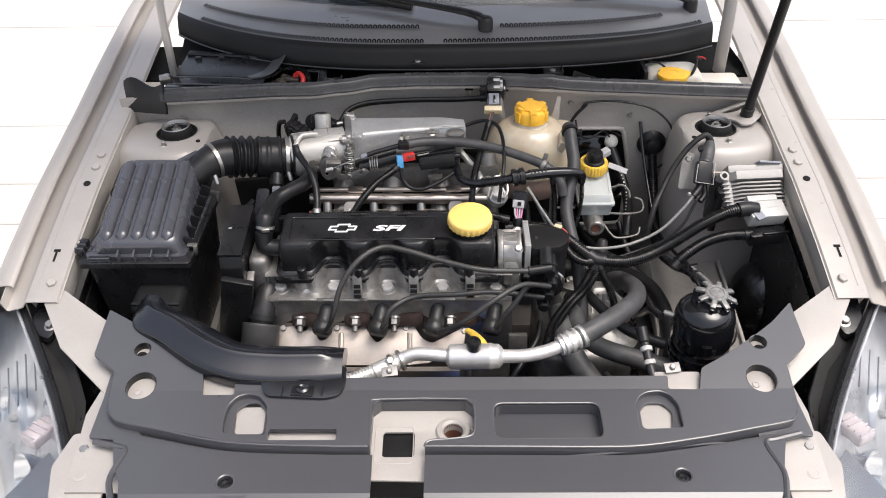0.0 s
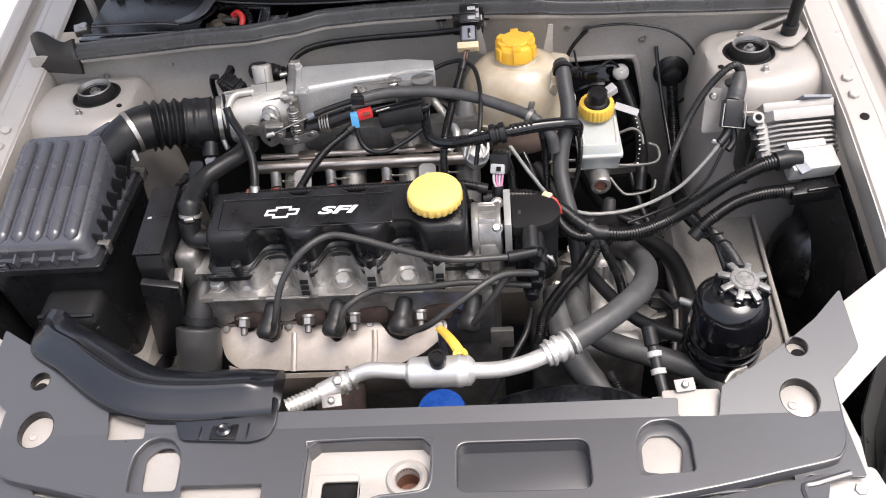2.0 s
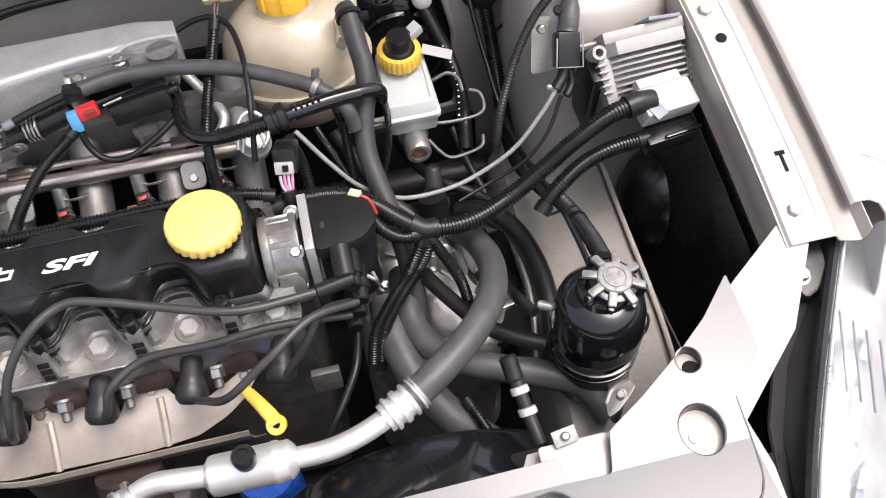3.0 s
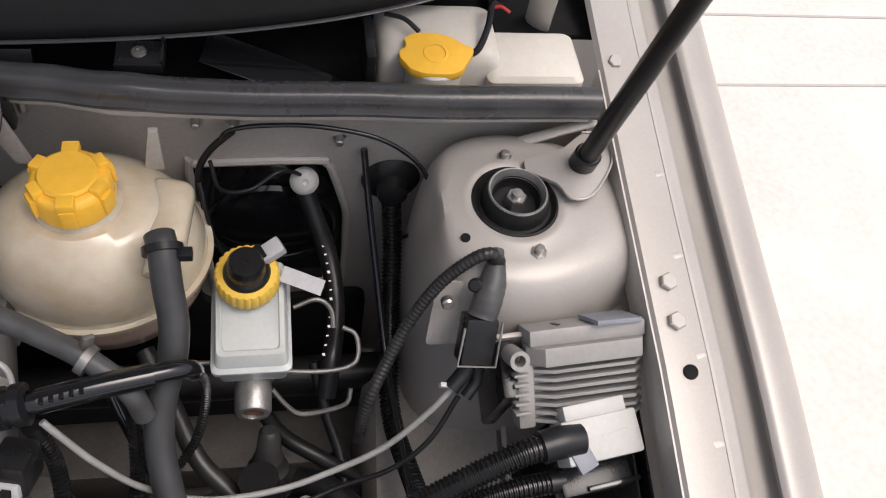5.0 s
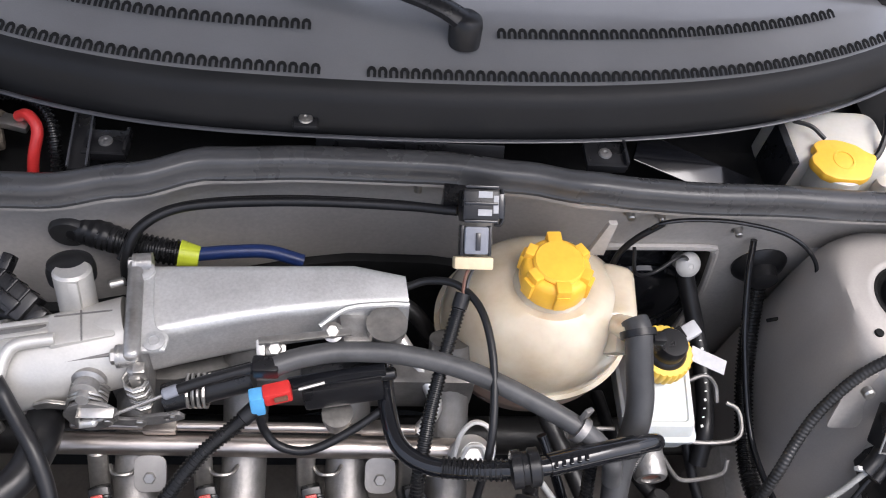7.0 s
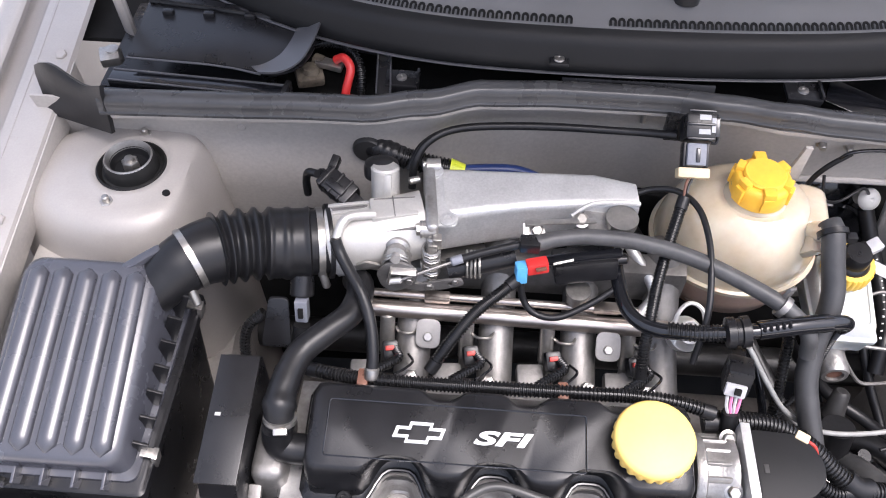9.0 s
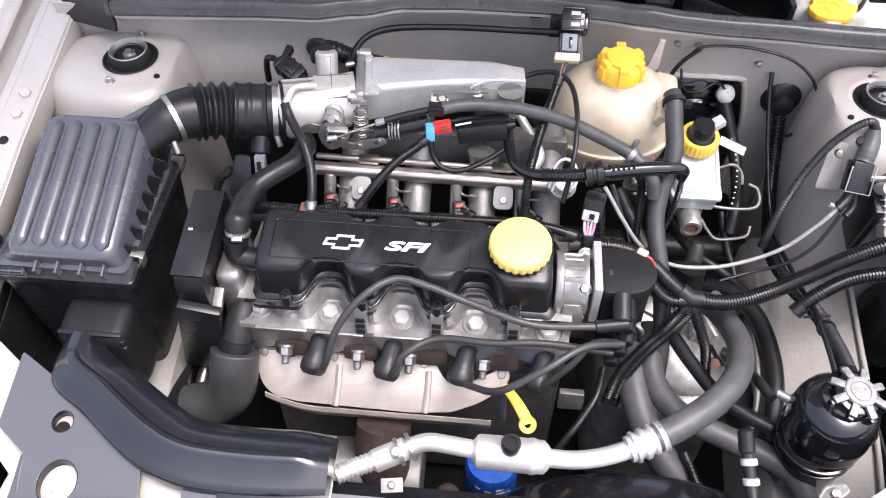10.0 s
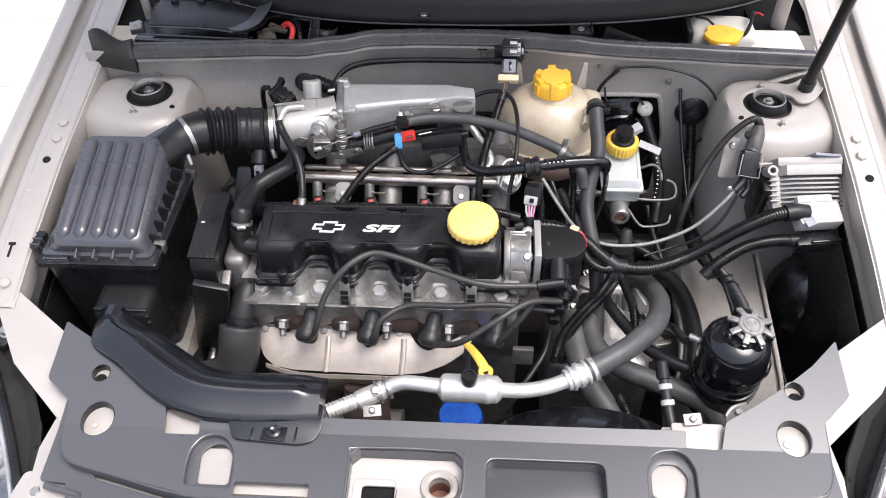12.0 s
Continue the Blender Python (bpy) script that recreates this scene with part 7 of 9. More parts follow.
    part("end_block", box(B(), (0.014, 0.020, 0.060), E @ mx(-0.050, 0.006, -0.008), 0.003), UNIT_ALLOY, case)
    for k in range(6):
        part("end_fin", box(B(), (0.012, 0.016, 0.0022), E @ mx(-0.055, -0.002, 0.014 - 0.0075 * k), 0.0005), UNIT_ALLOY, case)
    for x in (-0.058, 0.058):
        part("lug", lathe(B(), [(0.005, -0.006), (0.0078, -0.006), (0.0078, 0.018 if x < 0 else 0.006), (0.0045, 0.018 if x < 0 else 0.006), (0.004, 0.002), (0, 0.002)], E @ mx(x, 0.002 if x < 0 else 0.010, 0.020, 90, 0, 0), 20), UNIT_ALLOY, case)
    part("label_tape", box(B(), (0.040, 0.030, 0.004), E @ mx(0.022, 0.000, 0.0415, 0, 3, 8), 0.001), SLATE, e, "grey tape patch on the lid")
    part("mark", box(B(), (0.003, 0.008, 0.0006), E @ mx(-0.022, 0.004, 0.0404, 0, 0, 20), 0), WIRE_GREY, e)
    W = mx(0.545, 1.110, 0.803, 20, 2, 9)
    plug = part("white_plug", box(B(), (0.064, 0.034, 0.026), W, 0.003), WHITE, e, "white connector block")
    part("plug_step", box(B(), (0.052, 0.012, 0.020), W @ mx(-0.002, 0.022, 0.004), 0.002), WHITE, plug)
    part("plug_key", box(B(), (0.016, 0.020, 0.004), W @ mx(-0.020, -0.012, 0.0125, 0, 0, 18), 0.001), SLATE, plug)
    part("plug_notch", box(B(), (0.004, 0.010, 0.002), W @ mx(0.026, -0.002, 0.010), 0.0005), DEEP_BLACK, plug)
    part("plug_scratch", box(B(), (0.022, 0.0012, 0.0006), W @ mx(0.010, 0.002, 0.0133, 0, 0, 6), 0), PALE, plug)
    K = mx(0.545, 1.088, 0.772, 10, 0, 8)
    lower = part("black_plug", box(B(), (0.060, 0.022, 0.022), K, 0.003), BLACK_PLASTIC, e, "black connector with a lever")
    part("lever", box(B(), (0.044, 0.004, 0.004), K @ mx(0.012, -0.008, 0.013), 0.001), GLOSS_BLACK, lower)
    part("bracket", box(B(), (0.13, 0.004, 0.10), mx(0.535, 1.196, 0.79, 10, 0, 4), 0.001), PRIMER, e)
    part("clamp_bar", box(B(), (0.012, 0.05, 0.09), mx(0.478, 1.17, 0.785, 10, 0, 0), 0.003), BLACK_PLASTIC, e)
    # washer tank
    w = thing("washer_tank", (0.49, 1.44, 0.85), "white washer fluid tank with an amber flap cap beside the cowl", "washer tank")
    rows = [[(x, y, z) for x, y in rect(0.394, 1.405, 0.500, 1.475, 0.012, 4)] for z in (0.86, 0.908)]
    rows.append([(x, y, 0.917) for x, y in rect(0.397, 1.408, 0.497, 1.472, 0.014, 4)])
    rows.append([(x, y, 0.922) for x, y in rect(0.404, 1.414, 0.490, 1.466, 0.016, 4)])
    tank = part("tank", loft(B(), rows, True, True), WASHER, w, "", 60)
    rows = [[(x, y, z) for x, y in rect(0.488, 1.395, 0.575, 1.458, 0.008, 4)] for z in (0.86, 0.899)]
    rows.append([(x, y, 0.9035) for x, y in rect(0.492, 1.399, 0.571, 1.454, 0.008, 4)])
    part("tank_shoulder", loft(B(), rows, True, True), WASHER, w)
    o = [(0.416, 1.407), (0.421, 1.400), (0.424, 1.394), (0.436, 1.388), (0.462, 1.387), (0.473, 1.393), (0.478, 1.404), (0.483, 1.411), (0.486, 1.420), (0.476, 1.424), (0.468, 1.432), (0.450, 1.438), (0.430, 1.437), (0.421, 1.430), (0.424, 1.421), (0.416, 1.416)]
    part("neck", cyl(B(), (0.439, 1.398, 0.89), (0.439, 1.400, 0.920), 0.024, 24), WASHER, w)
    o = [(0.439 + (u - 0.449) * 0.92, 1.400 + (v - 1.412) * 0.88) for u, v in o]
    part("cap_boss", lathe(B(), [(0.011, 0), (0.010, 0.0012), (0.0085, 0.0014), (0.008, 0.0004), (0, 0.0004)], mx(0.439, 1.400, 0.9275, 7, 0, 0), 20), ORANGE, w)
    part("cap", plate([fillet(o, 0.006)], 0.009, 0.003, lambda u, v_, z: Vector((u, v_, z + 0.9235 + (v_ - 1.40) * 0.12))), ORANGE, w, "amber flap cap")
    part("cap_lead", tube(B(), [(0.468, 1.408, 0.918), (0.478, 1.412, 0.922), (0.487, 1.428, 0.932), (0.493, 1.448, 0.938), (0.503, 1.458, 0.93)], 0.003, 8, 6), RUBBER, w)
    part("cap_strap", tube(B(), [(0.428, 1.424, 0.929), (0.416, 1.434, 0.934), (0.400, 1.44, 0.934)], 0.002, 8, 5), RUBBER, w)
    part("red_wire", tube(B(), [(0.494, 1.446, 0.938), (0.500, 1.445, 0.940), (0.507, 1.44, 0.938)], 0.0015, 6, 4), RED, w)
    # battery under its flap
    b = thing("battery", (-0.43, 1.44, 0.83), "black battery under a satin flap with a red cable", "battery")
    part("case", box(B(), (0.19, 0.15, 0.075), mx(-0.432, 1.452, 0.862), 0.004), BLACK_PLASTIC, b)
    part("edge_strip", box(B(), (0.188, 0.004, 0.010), mx(-0.432, 1.375, 0.893), 0.001), GLOSS_BLACK, b)
    o = [(-0.487, 1.382), (-0.40, 1.378), (-0.369, 1.374), (-0.342, 1.367), (-0.326, 1.366), (-0.312, 1.371), (-0.302, 1.381), (-0.295, 1.400), (-0.291, 1.424), (-0.289, 1.450), (-0.318, 1.453), (-0.345, 1.463), (-0.487, 1.492)]

    def lie(u, v_, z):
        return Vector((u, v_, z + 0.937 + 0.06 * max(0, v_ - 1.40)))

    flap = part("flap", plate([fillet(o, 0.006, 3)], 0.003, 0.001, lie), BLACK_PLASTIC, b, "satin black flap", 20)
    # its corner curls up in a pale crescent
    out = smooth_path([(-0.343, 1.366, 0.940), (-0.326, 1.3645, 0.942), (-0.311, 1.3695, 0.945), (-0.300, 1.380, 0.949), (-0.293, 1.400, 0.953), (-0.2885, 1.424, 0.958), (-0.287, 1.452, 0.963)], 5)
    inn = smooth_path([(-0.352, 1.374, 0.9405), (-0.343, 1.377, 0.9405), (-0.334, 1.384, 0.941), (-0.326, 1.394, 0.9415), (-0.321, 1.408, 0.942), (-0.317, 1.426, 0.943), (-0.314, 1.450, 0.945)], 5)
    mid = [p.lerp(q, 0.5) - Vector((0, 0, 0.0015)) for p, q in zip(out, inn)]
    part("curled_corner", thicken(loft(B(), [inn, mid, out]), 0.002), GREY_PLASTIC, flap, "grey curled corner of the flap")
    part("flap_edge", tube(B(), [lie(*q, -0.001) for q in o[:4]], 0.0014, 8, 1), GREY_PLASTIC, flap, "grey turned edge")
    part("flap_ridge", tube(B(), [lie(-0.485, 1.470, 0.003), lie(-0.42, 1.463, 0.003), lie(-0.36, 1.455, 0.003), lie(-0.328, 1.451, 0.003)], 0.0028, 8, 4), BLACK_PLASTIC, flap)
    part("flap_slot", box(B(), (0.06, 0.002, 0.001), mx(-0.40, 1.425, 0.9385, 4, 0, -3), 0), DEEP_BLACK, flap)
    for k in range(3):
        part("flap_clip", box(B(), (0.012, 0.008, 0.008), mx(-0.46 + 0.045 * k, 1.452, 0.9425), 0.002), BLACK_PLASTIC, b)
    bm = lathe(B(), [(0, 0.020), (0.008, 0.019), (0.011, 0.012), (0.012, 0)], mx(-0.299, 1.404, 0.900), 16)
    box(bm, (0.030, 0.026, 0.012), mx(-0.300, 1.402, 0.908, 6, 4, 20), 0.004)
    box(bm, (0.014, 0.012, 0.010), mx(-0.291, 1.416, 0.918, 0, 12, -15), 0.003)
    corroded = part("terminal", bm, CORRODED, b, "brown corroded battery terminal")
    part("lug", box(B(), (0.030, 0.013, 0.007), mx(-0.279, 1.412, 0.917, 0, 8, -8), 0.002), ZINC, corroded)
    part("terminal", box(lathe(B(), [(0, 0.018), (0.007, 0.017), (0.009, 0.012), (0.009, 0)], mx(-0.51, 1.40, 0.915), 16), (0.02, 0.02, 0.012), mx(-0.512, 1.395, 0.925, 10, 0, 20), 0.002), ZINC, b, "tarnished battery terminal")
    part("red_cable", tube(B(), [(-0.272, 1.414, 0.922), (-0.262, 1.410, 0.928), (-0.254, 1.400, 0.922), (-0.258, 1.385, 0.905), (-0.262, 1.372, 0.88)], 0.0048, 10, 7), RED, b, "red battery cable")
    part("black_cable", tube(B(), [(-0.30, 1.43, 0.928), (-0.275, 1.432, 0.930), (-0.252, 1.42, 0.926), (-0.243, 1.398, 0.91), (-0.243, 1.375, 0.88)], 0.005, 10, 8, rib=0.0007, pitch=0.004), LOOM, b)
    ledge = part("ledge", box(B(), (0.185, 0.018, 0.010), mx(-0.410, 1.3605, 0.921, 0, 0, -3.5), 0.001), GLOSS_BLACK, b, "black ledge before the battery")
    # grey tubes paint the light lines along the ledge's edges
    for y in (0.0085, -0.0085):
        part("ledge_edge", tube(B(), [mx(-0.410, 1.3605, 0.921, 0, 0, -3.5) @ Vector((x, y, 0.005)) for x in (-0.092, 0.092)], 0.0012, 8, 1), GREY_PLASTIC, ledge)
    part("ledge_end", box(B(), (0.006, 0.024, 0.016), mx(-0.315, 1.3555, 0.922, 0, 0, -8), 0.001), BLACK_PLASTIC, ledge)
    tray = part("tray", plate([[(-0.277, 1.449), (-0.214, 1.4415), (-0.206, 1.360), (-0.222, 1.358), (-0.228, 1.428), (-0.277, 1.436)]], 0.004, 0.0008, lambda u, v_, z: Vector((u, v_, z + 0.921))), BLACK_PLASTIC, b, "black tray frame beside the battery")
    # edge highlights of the frame, drawn as thin grey tubes
    for o in ([(-0.277, 1.448), (-0.215, 1.4405), (-0.207, 1.360)], [(-0.250, 1.434), (-0.2275, 1.4285), (-0.2215, 1.359)]):
        part("tray_edge", tube(B(), [(u, v_, 0.926) for u, v_ in o], 0.0010, 8, 1), GREY_PLASTIC, tray)
    f = thing("side_baffle", (-0.54, 1.33, 0.87), "black rubber side baffle by the strut tower", "rubber baffle")
    rows = []
    for i in range(10):
        t = i / 9
        x = -0.572 + 0.082 * t
        y = 1.356 - 0.034 * t
        top = 0.945 + 0.008 * math.sin(7 * t) - 0.012 * abs(t - 0.6)
        rows.append([(x, y - 0.008, 0.884 + 0.009 * t), (x, y - 0.004, 0.905), (x, y, top - 0.006), (x, y + 0.004, top)])
    part("sheet", thicken(loft(B(), rows), 0.005), RUBBER, f)
    # gearbox and low parts on the right of the engine
    g = thing("gearbox", (0.25, 1.06, 0.36), "cast aluminium gearbox housing deep in the bay", "gearbox")
    bm = box(B(), (0.16, 0.20, 0.22), mx(0.25, 1.07, 0.50), 0.03, 3)
    lathe(bm, [(0.075, 0), (0.085, 0.02), (0.08, 0.05), (0.06, 0.07), (0.03, 0.075), (0, 0.075)], mx(0.285, 1.07, 0.555, 10, 20, 0), 32)
    part("housing", bm, CAST, g)
    for k in range(3):
        part("rib", box(B(), (0.006, 0.07, 0.030), mx(0.255 + 0.026 * k, 1.10, 0.632, 0, 15, 20), 0.002), BRIGHT, g)
    part("breather", lathe(B(), [(0.010, 0), (0.012, 0.004), (0.010, 0.012), (0.004, 0.015), (0, 0.015)], mx(0.258, 1.098, 0.650), 18), RUBBER, g)
    part("drain_plug", lathe(B(), [(0.007, 0), (0.007, 0.008), (0, 0.009)], mx(0.315, 1.03, 0.64, 40, 0, 0), 6), COPPER, g)
    part("lever", box(B(), (0.07, 0.010, 0.010), mx(0.352, 1.03, 0.60, 0, 0, 12), 0.002), ZINC, g)
    part("cover", box(B(), (0.06, 0.12, 0.08), mx(0.35, 1.10, 0.57, 0, 8, 0), 0.008), BLACK_PLASTIC, g)
    part("cable_cone", lathe(B(), [(0.014, 0), (0.013, 0.012), (0.007, 0.022), (0.006, 0.04)], mx(0.345, 1.15, 0.62, 30, 0, 0), 18), PALE, g)
    o = thing("oil_filter", (0.045, 0.90, 0.49), "bright blue oil filter below the exhaust shield", "oil filter")
    part("can", lathe(B(), [(0, 0.48), (0.030, 0.482), (0.034, 0.49), (0.034, 0.572), (0.031, 0.58), (0, 0.582)], mx(0.040, 0.900, 0.0), 40), FILTER_BLUE, o)
    for k, (a, z, w) in enumerate(((-70, 0.562, 0.010), (-70, 0.552, 0.016), (-95, 0.558, 0.008), (-118, 0.560, 0.006), (-52, 0.545, 0.010))):
        q = radians(a)
        part("print_bar", box(B(), (w, 0.0008, 0.004), mx(0.040 + 0.0342 * math.cos(q), 0.900 + 0.0342 * math.sin(q), z, 0, 0, a + 90), 0), PALE, o)
    s = thing("starter_motor", (-0.16, 0.90, 0.40), "dark dirty engine accessory low in the bay", "starter")
    part("body", cyl(B(), (-0.24, 0.90, 0.50), (-0.05, 0.90, 0.50), 0.05, 28), CAST_DARK, s)
    part("downpipe", tube(B(), [(-0.10, 0.93, 0.60), (-0.10, 0.90, 0.55), (-0.08, 0.88, 0.45)], 0.035, 18, 5), RUST, s)
    part("rust_bolt", lathe(B(), [(0.016, 0), (0.016, 0.01), (0.010, 0.016), (0, 0.017)], mx(-0.012, 0.85, 0.575, 40, 0, 0), 20), RUST, s)
    # lower carrier, and black sheets added to close off the bay below as shade
    t = thing("undertray", (CX, 1.05, 0.28), "black sheets added to keep the engine bay dark below", "undertray", kind="structure")
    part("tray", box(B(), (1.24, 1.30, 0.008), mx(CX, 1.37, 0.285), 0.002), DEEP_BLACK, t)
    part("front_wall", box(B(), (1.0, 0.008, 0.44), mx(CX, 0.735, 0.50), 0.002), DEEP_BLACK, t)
    part("crossmember", box(B(), (0.86, 0.07, 0.09), mx(CX, 1.27, 0.41), 0.01), DARK_BODY, t, "grimy crossmember")
    part("steering_rack", cyl(B(), (-0.4, 1.30, 0.55), (0.42, 1.30, 0.55), 0.022, 20), BOOT, t)
    part("left_brace", box(B(), (0.02, 0.22, 0.03), mx(-0.37, 0.95, 0.60, -12, 0, 6), 0.004), BLACK_PLASTIC, t)
    part("left_pipe", tube(B(), [(-0.345, 1.05, 0.62), (-0.352, 0.98, 0.585), (-0.36, 0.90, 0.56)], 0.008, 12, 5), ZINC, t)
    part("side_shield", box(B(), (0.10, 0.12, 0.006), mx(-0.385, 0.90, 0.545, 20, 8, 0), 0.002), PRIMER, t)


build_tanks()


# ---- hoses, pipes and wiring ----
def build_lines():
    # air conditioning line with its silver canister
    ac = thing("air_conditioning_line", (0.05, 0.833, 0.69), "silver aluminium air conditioning pipe with a canister and grey hose", "pipe")
    part("end_fitting", tube(B(), [(-0.128, 0.800, 0.722), (-0.105, 0.812, 0.722), (-0.085, 0.822, 0.722)], 0.0102, 16, 5, rib=0.0006, pitch=0.005), BRIGHT, ac)
    part("union", cyl(B(), (-0.092, 0.818, 0.721), (-0.055, 0.835, 0.728), 0.0128, 20, 0.003), BRIGHT, ac)
    for p in ((-0.064, 0.830, 0.7265), (-0.052, 0.836, 0.729)):
        part("clamp_ring", lathe(B(), [(0.0125, -0.0025), (0.0158, -0.002), (0.0158, 0.002), (0.0125, 0.0025)], along(p, (p[0] + 0.04, p[1] + 0.02, p[2] + 0.007)), 24), ZINC, ac)
    bolt(ac, (-0.066, 0.824, 0.7395), (25, 0, 0), 0.85)
    part("pipe", tube(B(), [(-0.06, 0.833, 0.728), (-0.035, 0.838, 0.738), (-0.012, 0.836, 0.741), (0.018, 0.833, 0.740)], 0.0098, 16, 6), BRIGHT, ac)
    rows = [(0, 0), (0.0095, 0), (0.0125, 0.002), (0.0178, 0.006), (0.0185, 0.010), (0.0185, 0.060), (0.0192, 0.062), (0.0192, 0.066), (0.0178, 0.069), (0.0178, 0.076), (0.013, 0.081), (0.0095, 0.083), (0, 0.083)]
    can = part("canister", lathe(B(), rows, along((0.014, 0.8325, 0.7385), (0.098, 0.8295, 0.7425)), 36), BRIGHT, ac, "silver canister")
    part("valve_cap", lathe(B(), [(0.006, -0.004), (0.0095, 0.0), (0.0098, 0.004), (0.0105, 0.006), (0.0105, 0.013), (0.009, 0.0155), (0.006, 0.0155), (0.0055, 0.013), (0, 0.013)], mx(0.054, 0.829, 0.758), 22), RUBBER, can, "black valve cap")
    part("pipe", tube(B(), [(0.094, 0.8295, 0.742), (0.125, 0.830, 0.742), (0.155, 0.836, 0.744), (0.185, 0.847, 0.748), (0.196, 0.852, 0.750)], 0.0098, 16, 6), BRIGHT, ac)
    part("crimp", tube(B(), [(0.178, 0.844, 0.747), (0.192, 0.850, 0.7495), (0.206, 0.8565, 0.752), (0.214, 0.8605, 0.7535)], 0.0157, 20, 10, widen=lambda t: 1.0 + 0.09 * (1 if int(t * 9) % 2 else -1) + (0.08 if t > 0.9 else 0)), BRIGHT, ac, "crimped silver collar")
    part("hose", tube(B(), [(0.205, 0.856, 0.752), (0.235, 0.873, 0.757), (0.275, 0.905, 0.758), (0.306, 0.948, 0.748), (0.320, 1.0, 0.728), (0.318, 1.05, 0.704), (0.308, 1.092, 0.680), (0.298, 1.118, 0.652)], 0.0148, 20, 8), GREY_RUBBER, ac, "dull grey rubber hose")
    sv = thing("service_valve", (0.305, 0.86, 0.70), "black capped service valve on a slim pipe", "valve")
    part("pipe", tube(B(), [(0.312, 0.800, 0.715), (0.308, 0.825, 0.728), (0.303, 0.855, 0.748)], 0.0065, 12, 5), BOOT, sv)
    hb = thing("hose_bracket", (0.405, 0.828, 0.66), "small bent steel bracket beside the reservoir", "bracket")
    part("plate", plate([fillet([(0.384, 0.814), (0.397, 0.818), (0.418, 0.834), (0.414, 0.844), (0.396, 0.840), (0.386, 0.828)], 0.004)], 0.003, 0.0008, lambda u, v, w: Vector((u, v, w + 0.704 + 0.3 * (u - 0.39)))), CAST, hb)
    part("rim", tube(B(), [(0.386, 0.828, 0.7045), (0.396, 0.840, 0.7075), (0.414, 0.844, 0.713)], 0.0020, 8, 3), ZINC, hb)
    part("stem", cyl(B(), (0.402, 0.830, 0.66), (0.402, 0.830, 0.710), 0.005), CAST_DARK, hb)
    bolt(hb, (0.402, 0.831, 0.7105), (10, -16, 0), 0.65)
    for t in (0.35, 0.75):
        c = Vector((0.310, 0.812, 0.7215)).lerp(Vector((0.303, 0.855, 0.748)), t)
        part("ring", lathe(B(), [(0.0062, -0.004), (0.0088, -0.003), (0.0088, 0.003), (0.0062, 0.004)], along(c, c + Vector((-0.006, 0.04, 0.025))), 20), WHITE, sv, "white ring")
    part("cap", cyl(B(), (0.303, 0.852, 0.746), (0.300, 0.872, 0.760), 0.0085, 20, 0.002), RUBBER, sv)
    # dipstick
    dp = thing("dipstick", (0.06, 0.91, 0.66), "bright yellow dipstick handle by the exhaust shield", "dipstick")
    part("stem", tube(B(), [(0.047, 0.937, 0.699), (0.054, 0.926, 0.703), (0.064, 0.910, 0.705), (0.072, 0.897, 0.702), (0.075, 0.890, 0.699)], 0.0068, 12, 6, flat=0.6, widen=lambda t: 0.8 + 0.35 * t), YELLOW, dp)
    part("ring", lathe(B(), [(0.0035, 0.002), (0.0045, -0.0028), (0.0095, -0.0028), (0.0105, 0.0), (0.0095, 0.0028), (0.0045, 0.0028), (0.0035, 0.002)], mx(0.075, 0.889, 0.6995, 35, 0, 0), 24), YELLOW, dp)
    part("tube", tube(B(), [(0.049, 0.934, 0.699), (0.047, 0.95, 0.65), (0.05, 0.96, 0.58)], 0.005, 10, 4), CAST_DARK, dp)
    part("bracket", box(B(), (0.030, 0.010, 0.028), mx(0.128, 0.945, 0.668, -10, 0, 0), 0.002), ZINC, dp)
    # breather elbow and hoses on the engine's left
    be = thing("breather_hose", (-0.262, 1.08, 0.78), "black breather hose with a steel clamp on the valve cover", "hose")
    part("elbow", tube(B(), [(-0.236, 1.022, 0.800), (-0.262, 1.022, 0.800), (-0.274, 1.024, 0.806), (-0.274, 1.030, 0.826)], 0.0140, 18, 6), RUBBER, be)
    part("hose", tube(B(), [(-0.2725, 1.032, 0.820), (-0.273, 1.040, 0.836), (-0.272, 1.060, 0.842), (-0.263, 1.092, 0.846), (-0.243, 1.114, 0.850), (-0.224, 1.135, 0.850), (-0.217, 1.158, 0.848), (-0.220, 1.18, 0.838), (-0.228, 1.195, 0.825)], 0.0128, 20, 8, widen=lambda t: 1.0 + 0.16 * math.exp(-((t - 0.16) / 0.03) ** 2) + 0.06 * math.sin(9 * t)), RUBBER, be)
    clip = part("clip", tube(B(), [(-0.2722, 1.0345, 0.8285), (-0.2718, 1.0365, 0.8325)], 0.0150, 24, 3), ZINC, be, "bright steel clamp")
    part("clamp_screw", box(B(), (0.012, 0.006, 0.007), mx(-0.268, 1.0195, 0.836, 20, 0, 8), 0.001), ZINC, clip)
    hose("vacuum_hose", [(-0.241, 1.190, 0.894), (-0.2365, 1.183, 0.884), (-0.226, 1.168, 0.876), (-0.212, 1.148, 0.868), (-0.202, 1.126, 0.852), (-0.198, 1.104, 0.836), (-0.198, 1.092, 0.826)], 0.0057, RUBBER, "slim black vacuum hose ending at the valve cover", seg=14)
    single("hose_ferrule", cyl(B(), (-0.198, 1.094, 0.828), (-0.1982, 1.086, 0.819), 0.0070), ZINC, "small steel ferrule at the end of a hose", "ferrule")
